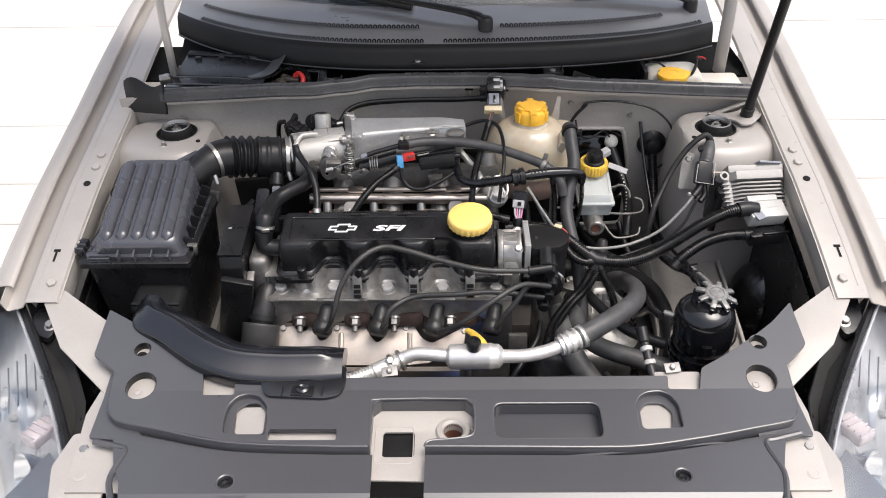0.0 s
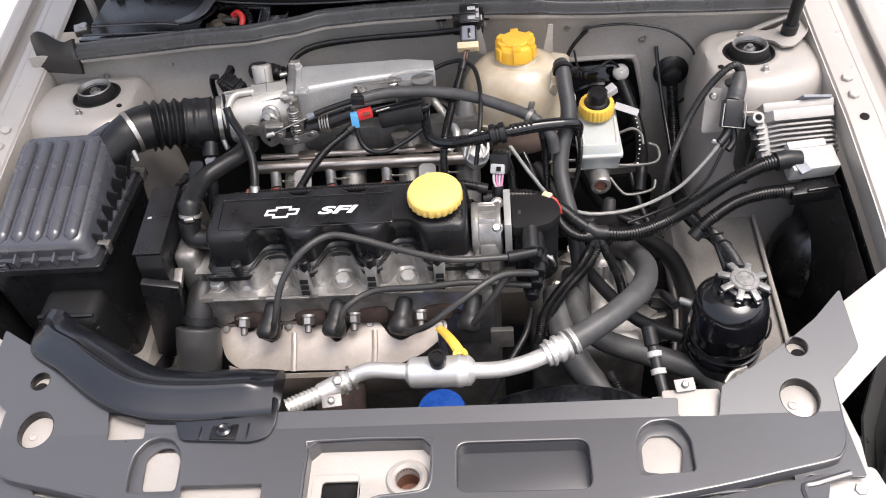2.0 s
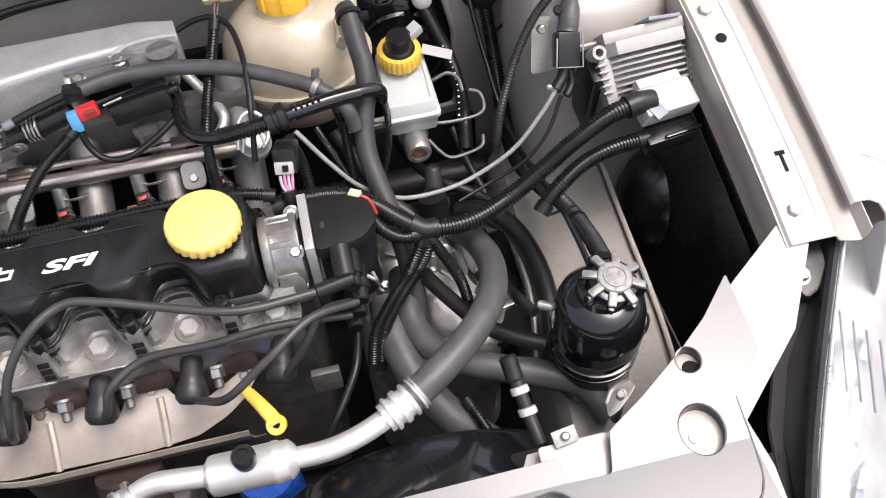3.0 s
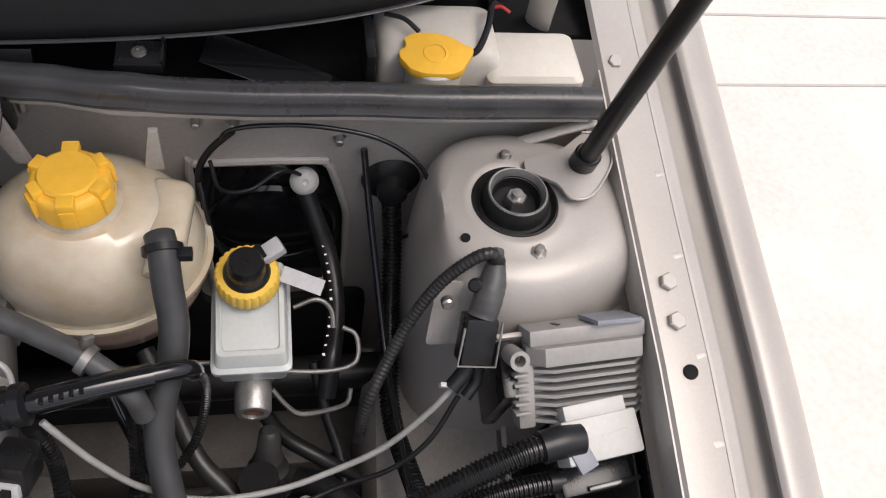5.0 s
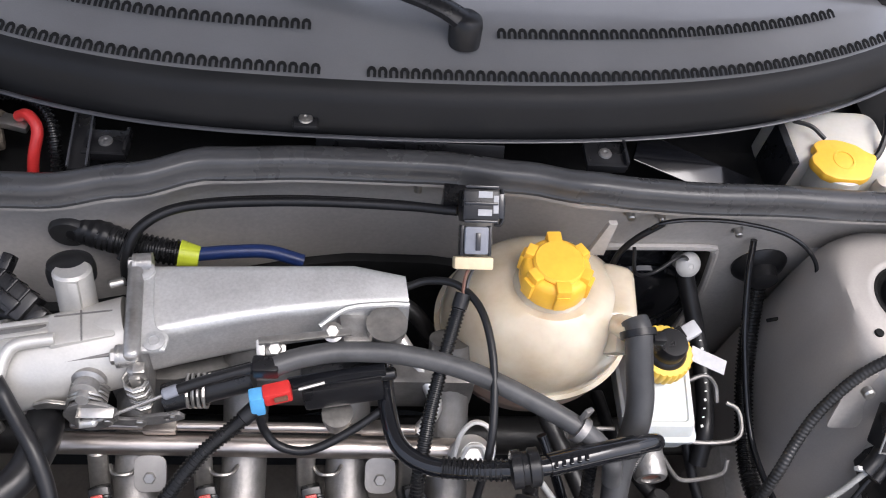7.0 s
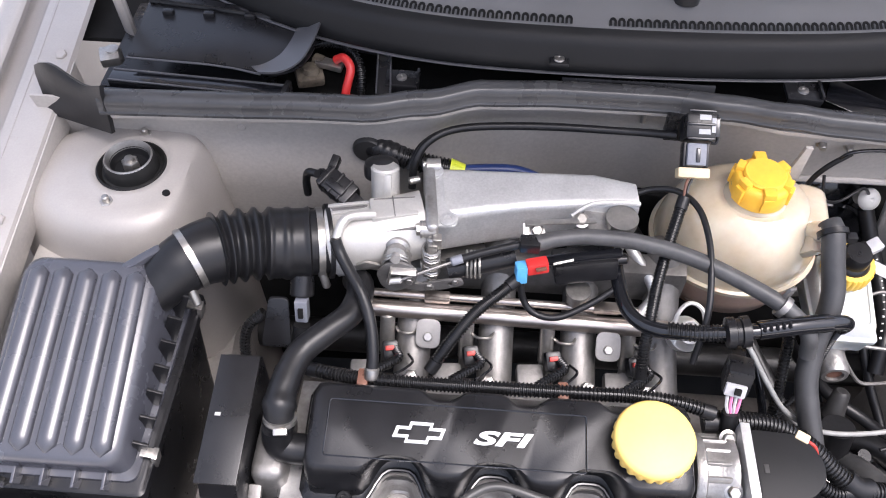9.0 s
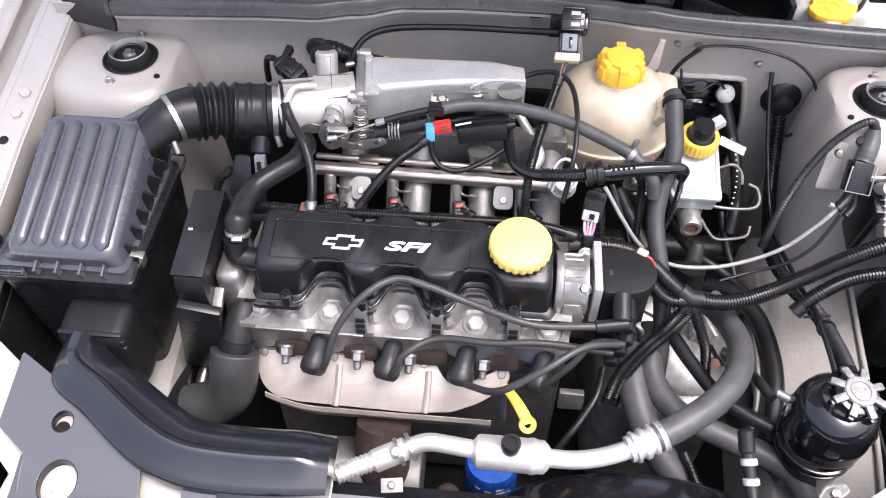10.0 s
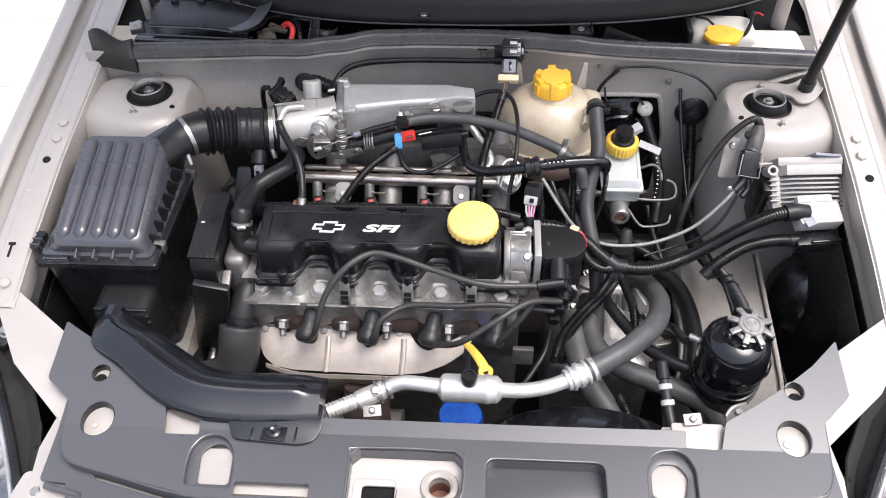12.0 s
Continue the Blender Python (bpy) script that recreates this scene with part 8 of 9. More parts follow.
    hose("wiring_loom", [(-0.262, 1.104, 0.800), (-0.22, 1.092, 0.812), (-0.184, 1.086, 0.819), (-0.084, 1.086, 0.820), (0.0, 1.087, 0.820), (0.046, 1.088, 0.819), (0.085, 1.085, 0.818), (0.118, 1.080, 0.812)], 0.0062, LOOM, "black corrugated wiring loom behind the valve cover", "wiring loom", "corrugated looms", rib=0.0007, pitch=0.0036, seg=12)
    for x in (-0.206, -0.021):
        single("loom_clip", box(B(), (0.010, 0.018, 0.013), mx(x, 1.087, 0.8165), 0.002), COPPER, "brown plastic clip holding the loom", "clip", "loom clips")
    hose("black_wire", [(-0.270, 1.266, 0.900), (-0.280, 1.272, 0.895), (-0.286, 1.280, 0.875), (-0.288, 1.284, 0.85)], 0.0042, RUBBER, "short black wire at the throttle connector", "wire", "thin wires")
    # connector in red and blue with its leads
    cn = thing("sensor_plug", (-0.055, 1.192, 0.845), "red and light blue wiring connector on the fuel rail side", "connector")
    part("blue_half", box(B(), (0.011, 0.012, 0.021), mx(-0.0645, 1.190, 0.861, -10, 0, 12), 0.002), BLUE, cn, "light blue plastic half")
    rd = part("red_half", box(B(), (0.021, 0.012, 0.013), mx(-0.0495, 1.194, 0.868, -10, -6, 12), 0.002), RED, cn, "red plastic half")
    part("slot", box(B(), (0.010, 0.003, 0.003), mx(-0.046, 1.187, 0.872, -10, -6, 12), 0.0005), COPPER, rd)
    part("pin", tube(B(), [(-0.034, 1.197, 0.868), (-0.015, 1.202, 0.870)], 0.0015, 6, 3), ZINC, cn)
    sb = thing("pressure_sensor", (0.0, 1.213, 0.83), "black plastic sensor box on a bracket", "sensor")
    part("body", box(B(), (0.062, 0.030, 0.024), mx(-0.002, 1.212, 0.852, -12, -4, 8), 0.004), BLACK_PLASTIC, sb)
    part("arm", box(B(), (0.075, 0.010, 0.005), mx(-0.006, 1.208, 0.868, 0, -5, 8), 0.0015), GLOSS_BLACK, sb)
    part("nub", cyl(B(), (0.026, 1.216, 0.856), (0.040, 1.218, 0.857), 0.005), BLACK_PLASTIC, sb)
    part("stub", lathe(B(), [(0.010, 0), (0.010, 0.012), (0.0125, 0.013), (0.0125, 0.018), (0, 0.018)], mx(-0.005, 1.196, 0.812), 18), ZINC, sb)
    part("foot", box(B(), (0.012, 0.012, 0.05), mx(-0.005, 1.22, 0.82), 0.002), CAST_DARK, sb)
    hose("wiring_loom", [(-0.066, 1.189, 0.853), (-0.080, 1.178, 0.846), (-0.105, 1.158, 0.836), (-0.128, 1.132, 0.820), (-0.146, 1.110, 0.80)], 0.0058, LOOM, "black corrugated lead from the red connector", "wiring loom", "corrugated looms", rib=0.0005, pitch=0.0032, seg=10)
    hose("black_wire", [(-0.064, 1.188, 0.852), (-0.060, 1.180, 0.832), (-0.048, 1.172, 0.820), (-0.025, 1.170, 0.818), (0.005, 1.182, 0.826), (0.034, 1.198, 0.838)], 0.0035, RUBBER, "thin black wire sagging over the fuel rail", "wire", "thin wires")
    # hoses round the tank
    ph = thing("purge_hose", (0.08, 1.2, 0.82), "dull grey rubber hose passing in front of the coolant tank", "hose")
    part("hose", tube(B(), [(-0.052, 1.208, 0.884), (-0.030, 1.216, 0.884), (0.0, 1.222, 0.882), (0.045, 1.221, 0.880), (0.095, 1.210, 0.876), (0.140, 1.190, 0.871), (0.181, 1.168, 0.863), (0.205, 1.152, 0.846), (0.212, 1.145, 0.82)], 0.0080, 16, 8), GREY_RUBBER, ph)
    part("hose_clip", box(tube(B(), [(0.177, 1.170, 0.864), (0.182, 1.167, 0.862)], 0.0112, 16, 3), (0.008, 0.004, 0.012), mx(0.182, 1.175, 0.876, 0, 20, 30), 0.001), CAST_DARK, ph, "dark steel spring clip")
    ch = thing("coolant_hose", (0.225, 1.15, 0.66), "dark grey coolant hose from the tank down beside the engine", "hose")
    part("hose", tube(B(), [(0.2265, 1.247, 0.896), (0.229, 1.236, 0.893), (0.231, 1.217, 0.876), (0.234, 1.196, 0.856), (0.231, 1.178, 0.838), (0.223, 1.160, 0.818), (0.219, 1.135, 0.793), (0.223, 1.11, 0.772), (0.231, 1.08, 0.745), (0.237, 1.05, 0.71), (0.24, 1.02, 0.67), (0.24, 0.99, 0.62)], 0.0110, 18, 7), HOSE_GREY, ch)
    part("clamp", box(tube(B(), [(0.2285, 1.239, 0.8935), (0.2292, 1.234, 0.8915)], 0.0145, 20, 3), (0.010, 0.008, 0.008), mx(0.2445, 1.232, 0.893), 0.001), RUBBER, ch)
    bh = thing("fuel_hose", (0.12, 1.15, 0.82), "glossy black hose with a ribbed sleeve crossing behind the engine", "hose")
    part("hose", tube(B(), [(0.031, 1.243, 0.852), (0.031, 1.232, 0.843), (0.034, 1.198, 0.838), (0.042, 1.167, 0.838), (0.062, 1.150, 0.840), (0.095, 1.142, 0.848), (0.146, 1.140, 0.860), (0.19, 1.150, 0.860), (0.228, 1.160, 0.855), (0.244, 1.166, 0.846), (0.246, 1.172, 0.83)], 0.0072, 14, 7), GLOSS_BLACK, bh)
    part("sleeve", tube(B(), [(0.075, 1.146, 0.844), (0.10, 1.142, 0.849), (0.122, 1.140, 0.854)], 0.0078, 14, 6, rib=0.0007, pitch=0.004), LOOM, bh)
    part("sleeve", tube(B(), [(0.152, 1.141, 0.861), (0.19, 1.150, 0.860), (0.222, 1.158, 0.856)], 0.0088, 14, 6), GLOSS_BLACK, bh)
    for k in range(5):
        part("notch", box(B(), (0.003, 0.006, 0.004), mx(0.156 + 0.006 * k, 1.1385 + 0.0015 * k, 0.868), 0.0008), GLOSS_BLACK, bh)
    part("joint", lathe(B(), [(0.008, -0.012), (0.0145, -0.010), (0.0145, -0.003), (0.0125, -0.002), (0.0125, 0.002), (0.0145, 0.003), (0.0145, 0.010), (0.008, 0.012)], along((0.135, 1.140, 0.858), (0.16, 1.142, 0.862)), 24), BLACK_PLASTIC, bh)
    # plugs on the firewall
    fc = thing("firewall_connector", (0.10, 1.34, 0.90), "black, grey and cream connectors hanging on the firewall", "connector")
    part("bracket", box(B(), (0.044, 0.012, 0.030), mx(0.098, 1.350, 0.913), 0.002), BLACK_PLASTIC, fc)
    bk = part("black_plug", box(B(), (0.029, 0.026, 0.030), mx(0.102, 1.328, 0.9325, 38, 0, 0), 0.003), BLACK_PLASTIC, fc)
    for z in (0.0085, -0.0055):
        part("white_label", box(B(), (0.011, 0.005, 0.0006), mx(0.102, 1.328, 0.9325, 38, 0, 0) @ mx(0.003, z, 0.0152), 0), PALE, bk)
    for z in (0.0015, -0.0125, 0.0145):
        part("moulded_rib", box(B(), (0.026, 0.0022, 0.003), mx(0.102, 1.328, 0.9325, 38, 0, 0) @ mx(0, z, 0.0155), 0.0006), GLOSS_BLACK, bk)
    part("side_latch", box(B(), (0.005, 0.020, 0.008), mx(0.102, 1.328, 0.9325, 38, 0, 0) @ mx(0.0158, 0, 0.009), 0.001), GLOSS_BLACK, bk)
    part("bail", tube(B(), [(0.120, 1.338, 0.942), (0.1215, 1.326, 0.935), (0.1195, 1.314, 0.928), (0.114, 1.314, 0.927)], 0.0016, 8, 5), BLACK_PLASTIC, bk)
    part("label_strip", box(B(), (0.004, 0.014, 0.0006), mx(0.102, 1.328, 0.9325, 38, 0, 0) @ mx(0.0115, 0.001, 0.0153), 0), PALE, bk)
    gp = part("grey_plug", box(B(), (0.019, 0.022, 0.020), mx(0.0995, 1.304, 0.9185, 38, 0, 0), 0.002), SLATE, fc)
    for x in (-0.011, 0.011):
        part("latch_arm", box(B(), (0.003, 0.024, 0.014), mx(0.0995, 1.304, 0.9185, 38, 0, 0) @ mx(x, 0, -0.001), 0.001), BLACK_PLASTIC, gp)
    part("rib", box(B(), (0.004, 0.014, 0.003), mx(0.0995, 1.304, 0.9185, 38, 0, 0) @ mx(0.001, -0.001, 0.0100), 0.0008), GLOSS_BLACK, gp)
    part("cream_end", box(B(), (0.031, 0.010, 0.016), mx(0.098, 1.289, 0.9085, 38, 0, 0), 0.002), CREAM, fc)
    part("lead", tube(B(), [(0.095, 1.286, 0.906), (0.092, 1.278, 0.900), (0.0905, 1.264, 0.892)], 0.0015, 6, 4), COPPER, fc)
    part("lead", tube(B(), [(0.099, 1.286, 0.906), (0.095, 1.278, 0.899), (0.0925, 1.264, 0.892)], 0.0015, 6, 4), WIRE_GREY, fc)
    hose("wiring_loom", [(0.091, 1.268, 0.896), (0.085, 1.250, 0.884), (0.076, 1.222, 0.868), (0.067, 1.190, 0.852), (0.061, 1.160, 0.838), (0.058, 1.14, 0.815), (0.058, 1.125, 0.79)], 0.0056, LOOM, "black corrugated lead from the firewall connectors", "wiring loom", "corrugated looms", rib=0.0005, pitch=0.0032, seg=10)
    hose("black_wire", [(0.046, 1.283, 0.880), (0.065, 1.286, 0.886), (0.087, 1.278, 0.893), (0.104, 1.255, 0.895), (0.112, 1.222, 0.887), (0.113, 1.185, 0.872), (0.110, 1.155, 0.853), (0.103, 1.13, 0.815)], 0.0032, RUBBER, "thin black wire looping in front of the tank", "wire", "thin wires")
    hose("black_wire", [(0.088, 1.34, 0.910), (0.04, 1.350, 0.902), (-0.05, 1.352, 0.900), (-0.13, 1.345, 0.898), (-0.165, 1.330, 0.890), (-0.178, 1.312, 0.872), (-0.18, 1.30, 0.85)], 0.0042, RUBBER, "black cable along the firewall", "wire", "thin wires")
    hose("black_wire", [(0.088, 1.344, 0.905), (0.03, 1.356, 0.897), (-0.06, 1.358, 0.895), (-0.135, 1.350, 0.892), (-0.17, 1.335, 0.882), (-0.185, 1.315, 0.862)], 0.0038, RUBBER, "black cable along the firewall", "wire", "thin wires")
    gl = thing("grommet_loom", (-0.18, 1.34, 0.84), "black corrugated loom with lime tape leaving a firewall grommet", "wiring loom")
    part("loom", tube(B(), [(-0.225, 1.347, 0.860), (-0.20, 1.341, 0.856), (-0.165, 1.336, 0.850), (-0.138, 1.334, 0.846)], 0.0108, 14, 6, rib=0.0009, pitch=0.0045), LOOM, gl)
    part("tape", tube(B(), [(-0.143, 1.334, 0.847), (-0.127, 1.333, 0.844)], 0.0122, 16, 4, widen=lambda t: 1.0 - 0.25 * t), LIME, gl, "lime green tape")
    part("blue_lead", tube(B(), [(-0.13, 1.334, 0.846), (-0.10, 1.338, 0.846), (-0.07, 1.342, 0.842), (-0.04, 1.340, 0.832)], 0.0062, 10, 6), DARK_BLUE, gl, "dark blue lead")
    # right side: grommet cables, brake line, sensor loom
    hose("wiring_loom", [(0.411, 1.372, 0.788), (0.413, 1.335, 0.735), (0.409, 1.28, 0.695), (0.404, 1.2, 0.672), (0.415, 1.13, 0.685), (0.424, 1.07, 0.715), (0.427, 1.01, 0.738), (0.424, 0.965, 0.757), (0.420, 0.94, 0.768)], 0.0088, LOOM, "thick corrugated loom running from the grommet forwards", "wiring loom", "corrugated looms", rib=0.0008, pitch=0.004, seg=12)
    hose("black_wire", [(0.383, 1.372, 0.842), (0.387, 1.352, 0.805), (0.395, 1.30, 0.745), (0.402, 1.22, 0.70), (0.406, 1.11, 0.725), (0.407, 1.04, 0.752), (0.406, 0.98, 0.764), (0.405, 0.945, 0.768)], 0.0032, GLOSS_BLACK, "thin glossy cable running forwards along the inner wing", "wire", "thin wires")
    single("cable_tie", box(tube(B(), [(0.426, 1.034, 0.729), (0.4262, 1.030, 0.7305)], 0.0112, 16, 3), (0.030, 0.003, 0.002), mx(0.408, 1.033, 0.752, 0, -14, 0), 0.0006), RUBBER, "black cable tie binding a loom and a cable", "cable tie")
    hose("brake_line", [(0.262, 1.352, 0.872), (0.272, 1.350, 0.890), (0.30, 1.352, 0.894), (0.345, 1.352, 0.892), (0.395, 1.348, 0.880), (0.430, 1.340, 0.852), (0.440, 1.330, 0.815), (0.432, 1.325, 0.785), (0.418, 1.33, 0.765)], 0.0020, GLOSS_BLACK, "thin dark line curving over the firewall", "brake line")
    hose("black_wire", [(0.275, 1.352, 0.888), (0.256, 1.350, 0.868), (0.245, 1.348, 0.845), (0.242, 1.345, 0.81)], 0.003, RUBBER, "thin black wire dropping behind the tank", "wire", "thin wires")
    hose("wiring_loom", [(0.473, 1.226, 0.876), (0.464, 1.228, 0.887), (0.448, 1.226, 0.879), (0.427, 1.220, 0.856), (0.406, 1.206, 0.825), (0.391, 1.189, 0.800), (0.376, 1.167, 0.777), (0.366, 1.15, 0.735)], 0.0050, BOOT, "corrugated loom arching from the tower to the inner wing", "wiring loom", "corrugated looms", rib=0.0002, pitch=0.0036, seg=12)
    rl = thing("tower_connector", (0.455, 1.20, 0.80), "black taped connector on a grey bracket by the strut tower", "connector")
    part("bracket", plate([fillet([(-0.018, -0.036), (0.012, -0.036), (0.018, 0.026), (-0.012, 0.032)], 0.006)], 0.002, 0.0005, lambda u, v, w: Vector((0.440 + u, 1.215 + v * 0.35 - w, 0.828 + v * 0.9))), PRIMER, rl, "dusty painted bracket")
    part("stud", cyl(B(), (0.434, 1.212, 0.850), (0.434, 1.204, 0.853), 0.005), ZINC, rl)
    part("taped_part", tube(B(), [(0.474, 1.238, 0.878), (0.470, 1.222, 0.872), (0.464, 1.206, 0.862), (0.459, 1.194, 0.851)], 0.0094, 16, 8, widen=lambda t: 0.5 + 0.75 * min(1, t * 1.8) - 0.1 * max(0, t - 0.7), wobble=0.0005, seed=3), GREY_RUBBER, rl, "greyed tape and rubber boot")
    part("plug", box(B(), (0.026, 0.020, 0.038), mx(0.455, 1.183, 0.838, -38, 10, 0), 0.003), BLACK_PLASTIC, rl)
    Q = mx(0.455, 1.183, 0.838, -38, 10, 0)
    part("frame", tube(B(), [Q @ Vector((-0.0145, -0.0105, 0.012)), Q @ Vector((-0.0155, -0.0105, -0.019)), Q @ Vector((0.0155, -0.0105, -0.019)), Q @ Vector((0.0150, -0.0105, 0.018))], 0.0011, 8, 1), ZINC, rl, "bright wire frame")
    part("side_plug", cyl(B(), (0.455, 1.214, 0.866), (0.452, 1.209, 0.873), 0.0055), RUBBER, rl)
    part("lower_lead", tube(B(), [(0.451, 1.172, 0.822), (0.446, 1.165, 0.815), (0.436, 1.156, 0.808)], 0.0068, 12, 5), RUBBER, rl)
    part("lower_lead", tube(B(), [(0.456, 1.172, 0.822), (0.457, 1.162, 0.808), (0.448, 1.152, 0.80)], 0.005, 10, 5), RUBBER, rl)
    part("white_tie", box(B(), (0.020, 0.004, 0.005), mx(0.436, 1.158, 0.809, 10, 20, 0), 0.001), WHITE, rl, "white cable tie")
    hose("light_grey_wire", [(0.437, 1.156, 0.809), (0.418, 1.145, 0.788), (0.385, 1.132, 0.757), (0.345, 1.123, 0.738), (0.30, 1.113, 0.732), (0.247, 1.108, 0.738), (0.205, 1.112, 0.765), (0.178, 1.120, 0.80), (0.158, 1.131, 0.829), (0.150, 1.136, 0.84)], 0.0026, LIGHT_WIRE, "light grey sheathed wire sagging across the bay", "wire", "thin wires")
    hose("black_wire", [(0.442, 1.152, 0.802), (0.42, 1.13, 0.77), (0.39, 1.118, 0.745), (0.35, 1.113, 0.728), (0.31, 1.10, 0.722)], 0.0022, RUBBER, "thin black wire beside the grey one", "wire", "thin wires")
    loom = dict(rib=0.0007, pitch=0.0037, seg=14)
    hose("wiring_loom", [(0.112, 1.080, 0.795), (0.140, 1.081, 0.797), (0.178, 1.081, 0.793), (0.211, 1.068, 0.783), (0.235, 1.051, 0.771), (0.260, 1.040, 0.760), (0.305, 1.042, 0.754), (0.351, 1.058, 0.757), (0.395, 1.073, 0.775), (0.435, 1.085, 0.797), (0.478, 1.097, 0.813), (0.508, 1.103, 0.815)], 0.0095, LOOM, "thick black corrugated loom to the control unit", "wiring loom", "corrugated looms", **loom)
    single("loom_end_tape", tube(B(), [(0.496, 1.101, 0.8145), (0.512, 1.104, 0.815), (0.528, 1.106, 0.812)], 0.0125, 16, 5), RUBBER, "black tape round the end of the loom", "tape")
    hose("wiring_loom", [(0.388, 1.046, 0.738), (0.405, 1.058, 0.752), (0.443, 1.076, 0.768), (0.480, 1.083, 0.776), (0.52, 1.088, 0.775)], 0.0085, LOOM, "black corrugated loom to the lower plug", "wiring loom", "corrugated looms", **loom)
    hose("wiring_loom", [(0.197, 1.072, 0.800), (0.205, 1.058, 0.782), (0.218, 1.042, 0.768), (0.236, 1.034, 0.760), (0.256, 1.037, 0.759)], 0.0068, LOOM, "corrugated branch of the loom at the distributor", "wiring loom", "corrugated looms", rib=0.0006, pitch=0.0034, seg=12)
    for k, dx in enumerate((0.0, 0.010)):
        hose("wiring_loom", [(0.258, 1.036, 0.757), (0.248 + dx, 1.028, 0.740), (0.232 + dx, 1.020, 0.712), (0.208 + dx, 1.002, 0.695), (0.186 + dx, 0.982, 0.67), (0.176 + dx, 0.965, 0.63)], 0.0058, LOOM, "corrugated branch running down beside the distributor", "wiring loom", "corrugated looms", rib=0.0005, pitch=0.0032, seg=10)
    hose("wiring_loom", [(0.260, 1.036, 0.757), (0.272, 1.026, 0.735), (0.288, 1.012, 0.70), (0.296, 1.0, 0.66)], 0.006, LOOM, "corrugated branch dropping towards the gearbox", "wiring loom", "corrugated looms", rib=0.0005, pitch=0.0032, seg=10)
    single("loom_tape", tube(B(), [(0.246, 1.046, 0.766), (0.258, 1.040, 0.760), (0.272, 1.041, 0.757)], 0.0112, 14, 4), RUBBER, "black tape where the looms meet", "tape")
    wc = thing("wire_connector", (0.13, 1.10, 0.79), "black connector block with white and pink wires", "connector")
    part("block", box(B(), (0.024, 0.028, 0.028), mx(0.137, 1.108, 0.835, -20, 0, -12), 0.004), BLACK_PLASTIC, wc)
    part("white_face", box(B(), (0.019, 0.009, 0.013), mx(0.133, 1.094, 0.834, -30, 0, -12), 0.002), PALE, wc)
    part("slot", box(B(), (0.006, 0.004, 0.006), mx(0.134, 1.0895, 0.837, -30, 0, -12), 0.0005), DEEP_BLACK, wc)
    for k in range(4):
        part("wire", tube(B(), [(0.127 + 0.004 * k, 1.090, 0.828), (0.127 + 0.0035 * k, 1.083, 0.821), (0.131 + 0.0015 * k, 1.078, 0.812)], 0.0016, 6, 4), PINK if k % 2 else PALE, wc)
    part("lead", tube(B(), [(0.132, 1.081, 0.815), (0.133, 1.074, 0.80), (0.136, 1.07, 0.77)], 0.0078, 10, 4), RUBBER, wc)
    # thick low hoses on the right
    low = "worn grey-black coolant hose low in the bay"
    hose("coolant_hose", [(0.230, 1.06, 0.665), (0.228, 1.02, 0.668), (0.232, 0.98, 0.662), (0.258, 0.942, 0.660), (0.305, 0.918, 0.658), (0.35, 0.900, 0.655), (0.388, 0.880, 0.648), (0.405, 0.850, 0.63)], 0.0150, GREY_RUBBER, low, "hose", "low hoses", seg=18)
    hose("coolant_hose", [(0.205, 1.03, 0.66), (0.207, 0.98, 0.655), (0.222, 0.93, 0.64), (0.25, 0.89, 0.62), (0.29, 0.86, 0.59)], 0.019, GREY_RUBBER, low, "hose", "low hoses", seg=18)
    hose("steering_hose", [(0.247, 1.045, 0.690), (0.272, 1.0, 0.686), (0.302, 0.955, 0.684), (0.335, 0.930, 0.684), (0.357, 0.918, 0.684)], 0.0088, RUBBER, "black hose to the steering fluid reservoir", "hose", "low hoses", seg=14)
    hose("steering_hose", [(0.345, 0.928, 0.733), (0.335, 0.955, 0.725), (0.338, 1.0, 0.68), (0.342, 1.04, 0.64), (0.34, 1.08, 0.60)], 0.006, RUBBER, "slim black hose behind the steering fluid reservoir", "hose", "low hoses", seg=12)
    hose("coolant_hose", [(0.285, 1.135, 0.70), (0.288, 1.125, 0.66), (0.290, 1.12, 0.61), (0.285, 1.11, 0.55)], 0.017, RUBBER, low, "hose", "low hoses", seg=16)
    hose("coolant_hose", [(0.318, 1.150, 0.645), (0.346, 1.134, 0.655), (0.374, 1.098, 0.655), (0.387, 1.041, 0.648), (0.384, 0.985, 0.640), (0.372, 0.93, 0.62)], 0.0125, RUBBER, "glossy black hose curving down beside the chassis leg", "hose", "low hoses", seg=18)
    hose("steel_pipe", [(0.345, 1.148, 0.64), (0.366, 1.11, 0.645), (0.372, 1.05, 0.640), (0.367, 0.99, 0.632), (0.356, 0.94, 0.61)], 0.0042, CAST_DARK, "slim dull pipe beside the black hose", "pipe", seg=10)
    hose("black_wire", [(0.168, 0.99, 0.67), (0.16, 0.955, 0.665), (0.145, 0.93, 0.655), (0.125, 0.905, 0.64), (0.105, 0.885, 0.61)], 0.0045, RUBBER, "black cable dropping past the dipstick", "wire", "thin wires")
    hose("wiring_loom", [(0.265, 0.90, 0.64), (0.275, 0.875, 0.635), (0.283, 0.85, 0.625), (0.27, 0.838, 0.62)], 0.005, LOOM, "short corrugated lead near the fan", "wiring loom", "corrugated looms", rib=0.0007, pitch=0.0036, seg=10)
    hose("wiring_loom", [(-0.318, 1.165, 0.80), (-0.335, 1.155, 0.785), (-0.338, 1.14, 0.76), (-0.325, 1.12, 0.735), (-0.30, 1.108, 0.725)], 0.005, LOOM, "corrugated lead looping behind the timing cover", "wiring loom", "corrugated looms", rib=0.0007, pitch=0.0036, seg=10)
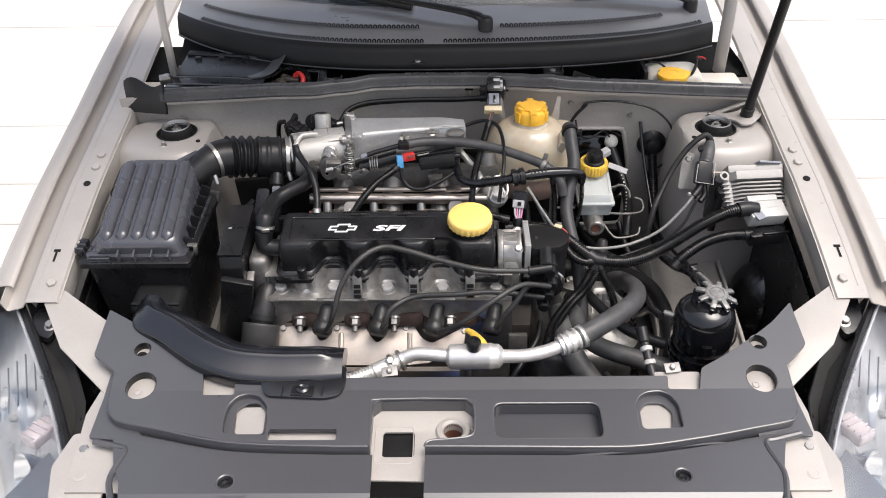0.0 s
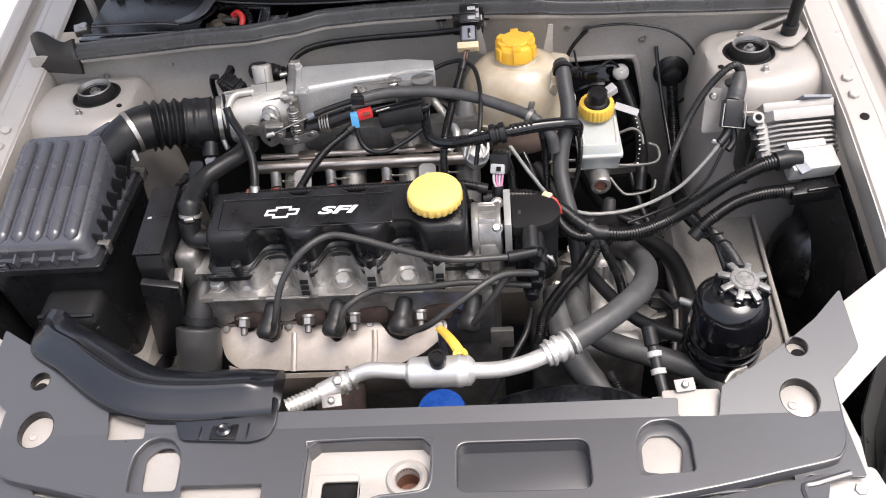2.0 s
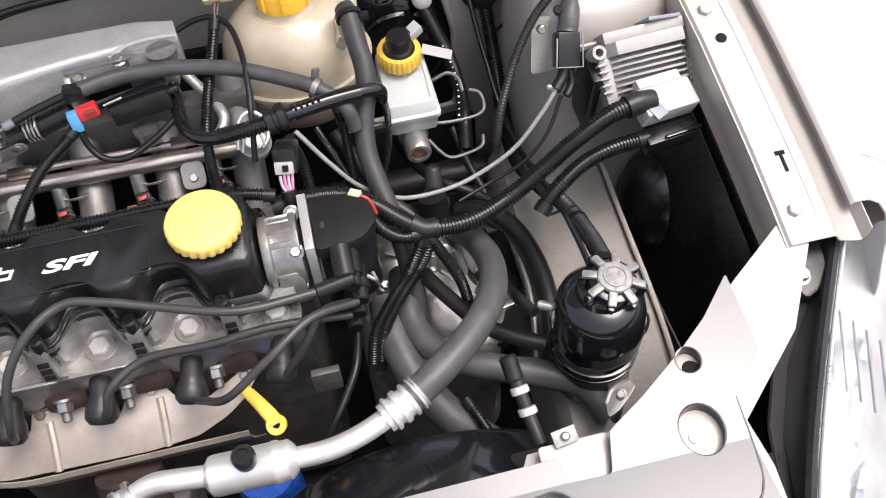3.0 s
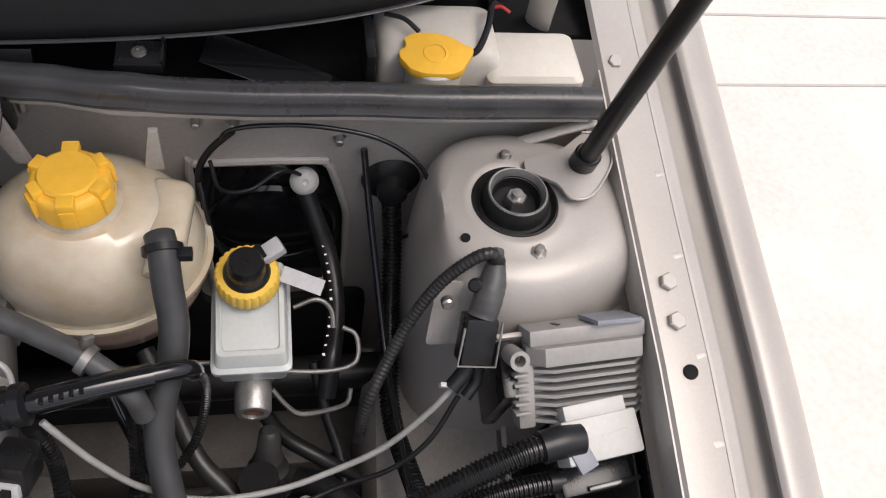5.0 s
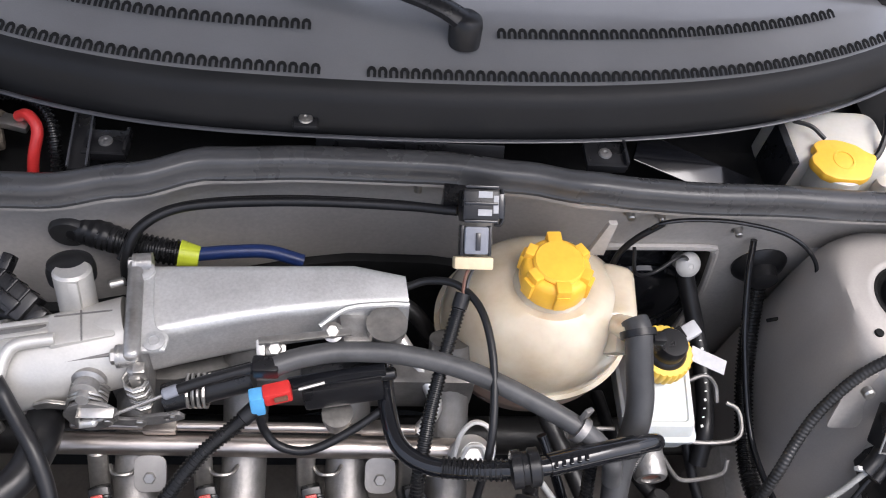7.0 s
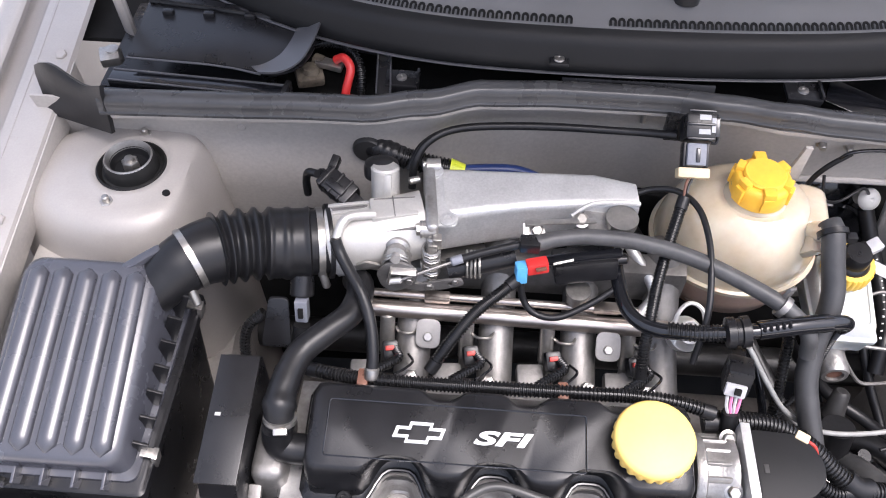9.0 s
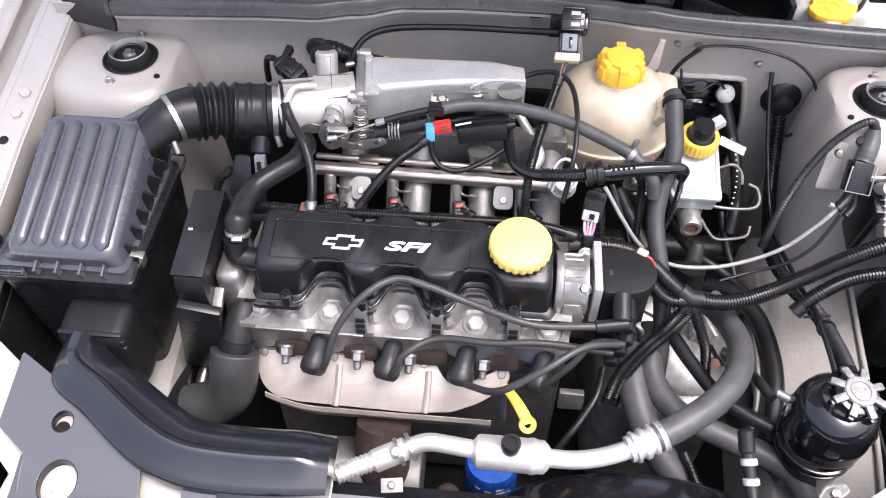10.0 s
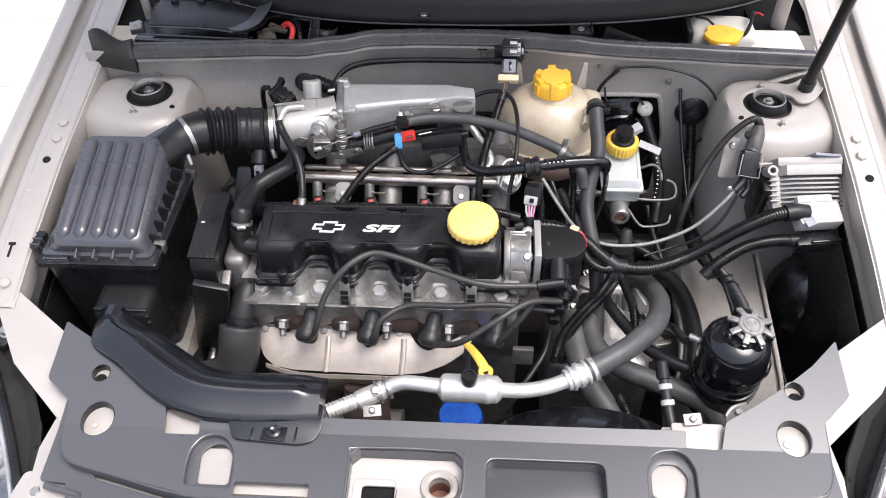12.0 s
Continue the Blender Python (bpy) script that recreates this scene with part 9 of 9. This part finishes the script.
    hose("wiring_loom", [(0.142, 1.135, 0.835), (0.150, 1.125, 0.80), (0.152, 1.105, 0.77), (0.15, 1.09, 0.74)], 0.0055, LOOM, "corrugated lead dropping behind the distributor", "wiring loom", "corrugated looms", rib=0.0007, pitch=0.0036, seg=10)
    hose("wiring_loom", [(0.196, 1.17, 0.84), (0.200, 1.155, 0.80), (0.198, 1.12, 0.75), (0.185, 1.09, 0.70)], 0.005, LOOM, "corrugated lead under the coolant tank", "wiring loom", "corrugated looms", rib=0.0007, pitch=0.0036, seg=10)


build_lines()


# ---- deep clutter between the engine, gearbox and firewall ----
def build_clutter():
    gb = bpy.data.objects["gearbox"]
    bm_case = B()
    # ribbed bell housing, selector and its cables
    lathe(bm_case, [(0.0, 0.0), (0.035, 0.0), (0.048, -0.006), (0.055, -0.02), (0.06, -0.05)], mx(0.262, 1.085, 0.640, 18, 12, 0), 36)
    bell = part("bell_cover", bm_case, CAST, gb, "pale cast bell housing cover")
    for k in range(9):
        a = radians(40 * k)
        q = mx(0.262, 1.085, 0.640, 18, 12, 0) @ Matrix.Rotation(a, 4, "Z")
        part("cast_web", box(B(), (0.030, 0.004, 0.012), q @ mx(0.034, 0, 0.001, 0, 14, 0), 0.001), CAST, bell)
        if k % 2:
            bolt(bell, (q @ mx(0.053, 0, -0.010)).translation, (18, 12, 0), 0.8)
    rows = [[(0.283 + x * f, 1.085 + y * f + dy, z) for x, y in rect(-0.034, -0.030, 0.034, 0.030, 0.012, 4)] for f, dy, z in ((1.25, 0.0, 0.575), (1.05, 0.0, 0.605), (0.80, 0.006, 0.632), (0.55, 0.012, 0.654), (0.40, 0.014, 0.661), (0.25, 0.014, 0.663))]
    tower = part("gearbox_tower", loft(B(), rows, True, True), CAST, gb, "pale cast selector tower", 35)
    for x in (-0.024, -0.008, 0.008, 0.024):
        part("tower_rib", tube(B(), [(0.283 + x * 1.1, 1.052, 0.598), (0.283 + x * 0.85, 1.066, 0.628), (0.283 + x * 0.5, 1.082, 0.656)], 0.0028, 8, 3), CAST, tower)
    part("selector_shaft", cyl(B(), (0.300, 1.128, 0.628), (0.362, 1.150, 0.632), 0.007), CAST, gb)
    part("selector_lever", plate([fillet([(-0.008, -0.012), (0.010, -0.010), (0.012, 0.05), (-0.004, 0.052)], 0.005)], 0.005, 0.001, lambda u, v, w: Vector((0.352 + u, 1.12 + v, 0.642 + w - 0.2 * v))), CAST_DARK, gb)
    part("selector_joint", lathe(B(), [(0, 0.009), (0.006, 0.008), (0.010, 0.002), (0.010, -0.004), (0.006, -0.010), (0, -0.011)], mx(0.356, 1.168, 0.640), 18), RUBBER, gb)
    part("speed_sensor", lathe(B(), [(0.016, 0), (0.016, 0.014), (0.012, 0.016), (0.012, 0.03), (0.008, 0.034), (0.0075, 0.055), (0, 0.055)], mx(0.318, 1.135, 0.610, 14, 6, 0), 20), BLACK_PLASTIC, gb)
    part("mount_plate", plate([fillet([(-0.04, -0.05), (0.035, -0.045), (0.045, 0.03), (0.01, 0.055), (-0.045, 0.04)], 0.012), circle(0.0, 0.0, 0.008), circle(-0.025, -0.028, 0.006), circle(0.02, 0.028, 0.006)], 0.006, 0.0015, lambda u, v, w: Vector((0.352 + u, 1.03 + v, 0.600 + w + 0.18 * u))), BLACK_PLASTIC, gb, "oily black mounting plate")
    part("side_cover", lathe(B(), [(0.0, 0.0), (0.03, 0.0), (0.034, -0.004), (0.034, -0.02), (0.04, -0.022), (0.04, -0.04)], mx(0.338, 1.075, 0.612, 0, 34, 0), 28), BLACK_PLASTIC, gb)
    for k in range(6):
        a = radians(60 * k + 10)
        q = mx(0.338, 1.075, 0.612, 0, 34, 0)
        bolt(gb, (q @ mx(0.036 * math.cos(a), 0.036 * math.sin(a), -0.021)).translation, (0, 34, 0), 0.7)
    # cables and pipes in the gap before the firewall
    for pts, r, m_, label in (
            ([(0.335, 1.24, 0.70), (0.345, 1.20, 0.672), (0.356, 1.168, 0.652), (0.362, 1.12, 0.63)], 0.0055, RUBBER, "black selector cable dropping to the gearbox"),
            ([(0.265, 1.30, 0.66), (0.275, 1.24, 0.665), (0.30, 1.19, 0.668), (0.335, 1.165, 0.662), (0.372, 1.15, 0.64)], 0.007, RUBBER, "black hose crossing low before the firewall"),
            ([(0.19, 1.25, 0.72), (0.215, 1.20, 0.70), (0.235, 1.16, 0.685), (0.265, 1.13, 0.67)], 0.0085, BOOT, "worn rubber hose under the coolant tank"),
            ([(0.17, 1.20, 0.78), (0.185, 1.17, 0.755), (0.20, 1.145, 0.72), (0.21, 1.13, 0.68)], 0.0045, GLOSS_BLACK, "glossy thin hose under the coolant tank"),
            ([(0.255, 1.345, 0.86), (0.262, 1.335, 0.835), (0.285, 1.345, 0.822), (0.312, 1.36, 0.828), (0.335, 1.375, 0.80)], 0.0018, RUBBER, "thin black wire in the booster opening"),
            ([(0.245, 1.34, 0.84), (0.252, 1.318, 0.80), (0.262, 1.305, 0.77), (0.258, 1.30, 0.72)], 0.0022, GLOSS_BLACK, "thin wire hanging behind the brake reservoir"),
            ([(-0.10, 1.34, 0.80), (-0.02, 1.33, 0.80), (0.05, 1.32, 0.795), (0.08, 1.30, 0.77)], 0.008, BOOT, "rubber hose low along the firewall"),
            ([(-0.30, 1.30, 0.80), (-0.22, 1.285, 0.80), (-0.15, 1.29, 0.79), (-0.08, 1.30, 0.78)], 0.0065, RUBBER, "black hose behind the throttle body")):
        hose("low_hose" if r > 0.004 else "thin_wire", pts, r, m_, label, "hose" if r > 0.004 else "wire", "hoses deep in the bay", seg=10)
    part("selector_boot", lathe(B(), [(0.017, -0.05), (0.017, -0.012), (0.0185, -0.009), (0.0185, -0.003), (0.015, 0.0), (0.0125, 0.006), (0.0135, 0.010), (0.0115, 0.014), (0.009, 0.040), (0.006, 0.043), (0, 0.043)], mx(0.292, 1.158, 0.668, -22, 4, 0), 24), DUSTY, gb, "dusty rubber selector boot")
    hose("wiring_loom", [(0.246, 1.170, 0.835), (0.250, 1.178, 0.80), (0.247, 1.172, 0.765), (0.236, 1.155, 0.735), (0.215, 1.135, 0.715)], 0.0034, LOOM, "slim corrugated lead beside the coolant hose", "wiring loom", "corrugated looms", rib=0.0006, pitch=0.003, seg=10)
    # small fittings between the fuel rail and the valve cover
    fr = bpy.data.objects["fuel_rail"]
    for k, x in enumerate((-0.176, -0.098, -0.014, 0.068)):
        part("injector_clip", tube(B(), [(x - 0.010, 1.176, 0.772), (x - 0.004, 1.166, 0.778), (x + 0.008, 1.166, 0.778), (x + 0.013, 1.176, 0.772)], 0.0016, 6, 4), ZINC, fr)
        part("injector_wire", tube(B(), [(x + 0.006, 1.142, 0.776), (x + 0.012, 1.128, 0.786), (x + 0.004, 1.116, 0.79), (x - 0.004, 1.106, 0.797)], 0.0014, 6, 4), GLOSS_BLACK, fr)
    rail_end = bpy.data.objects["engine"]
    for x, y, z, w in ((-0.13, 1.135, 0.745, 0.03), (-0.045, 1.14, 0.745, 0.028), (0.045, 1.135, 0.748, 0.03), (-0.215, 1.13, 0.75, 0.028)):
        part("port_flange", box(B(), (w, 0.03, 0.016), mx(x, y, z, 14, 0, 4), 0.004), CAST_DARK, rail_end)
    # steel bracket and bolts on the head's end housing
    for p in ((0.128, 1.008, 0.806), (0.130, 1.058, 0.806), (0.124, 1.0, 0.765)):
        bolt(rail_end, p, (35, 0, 0), 0.85)


build_clutter()
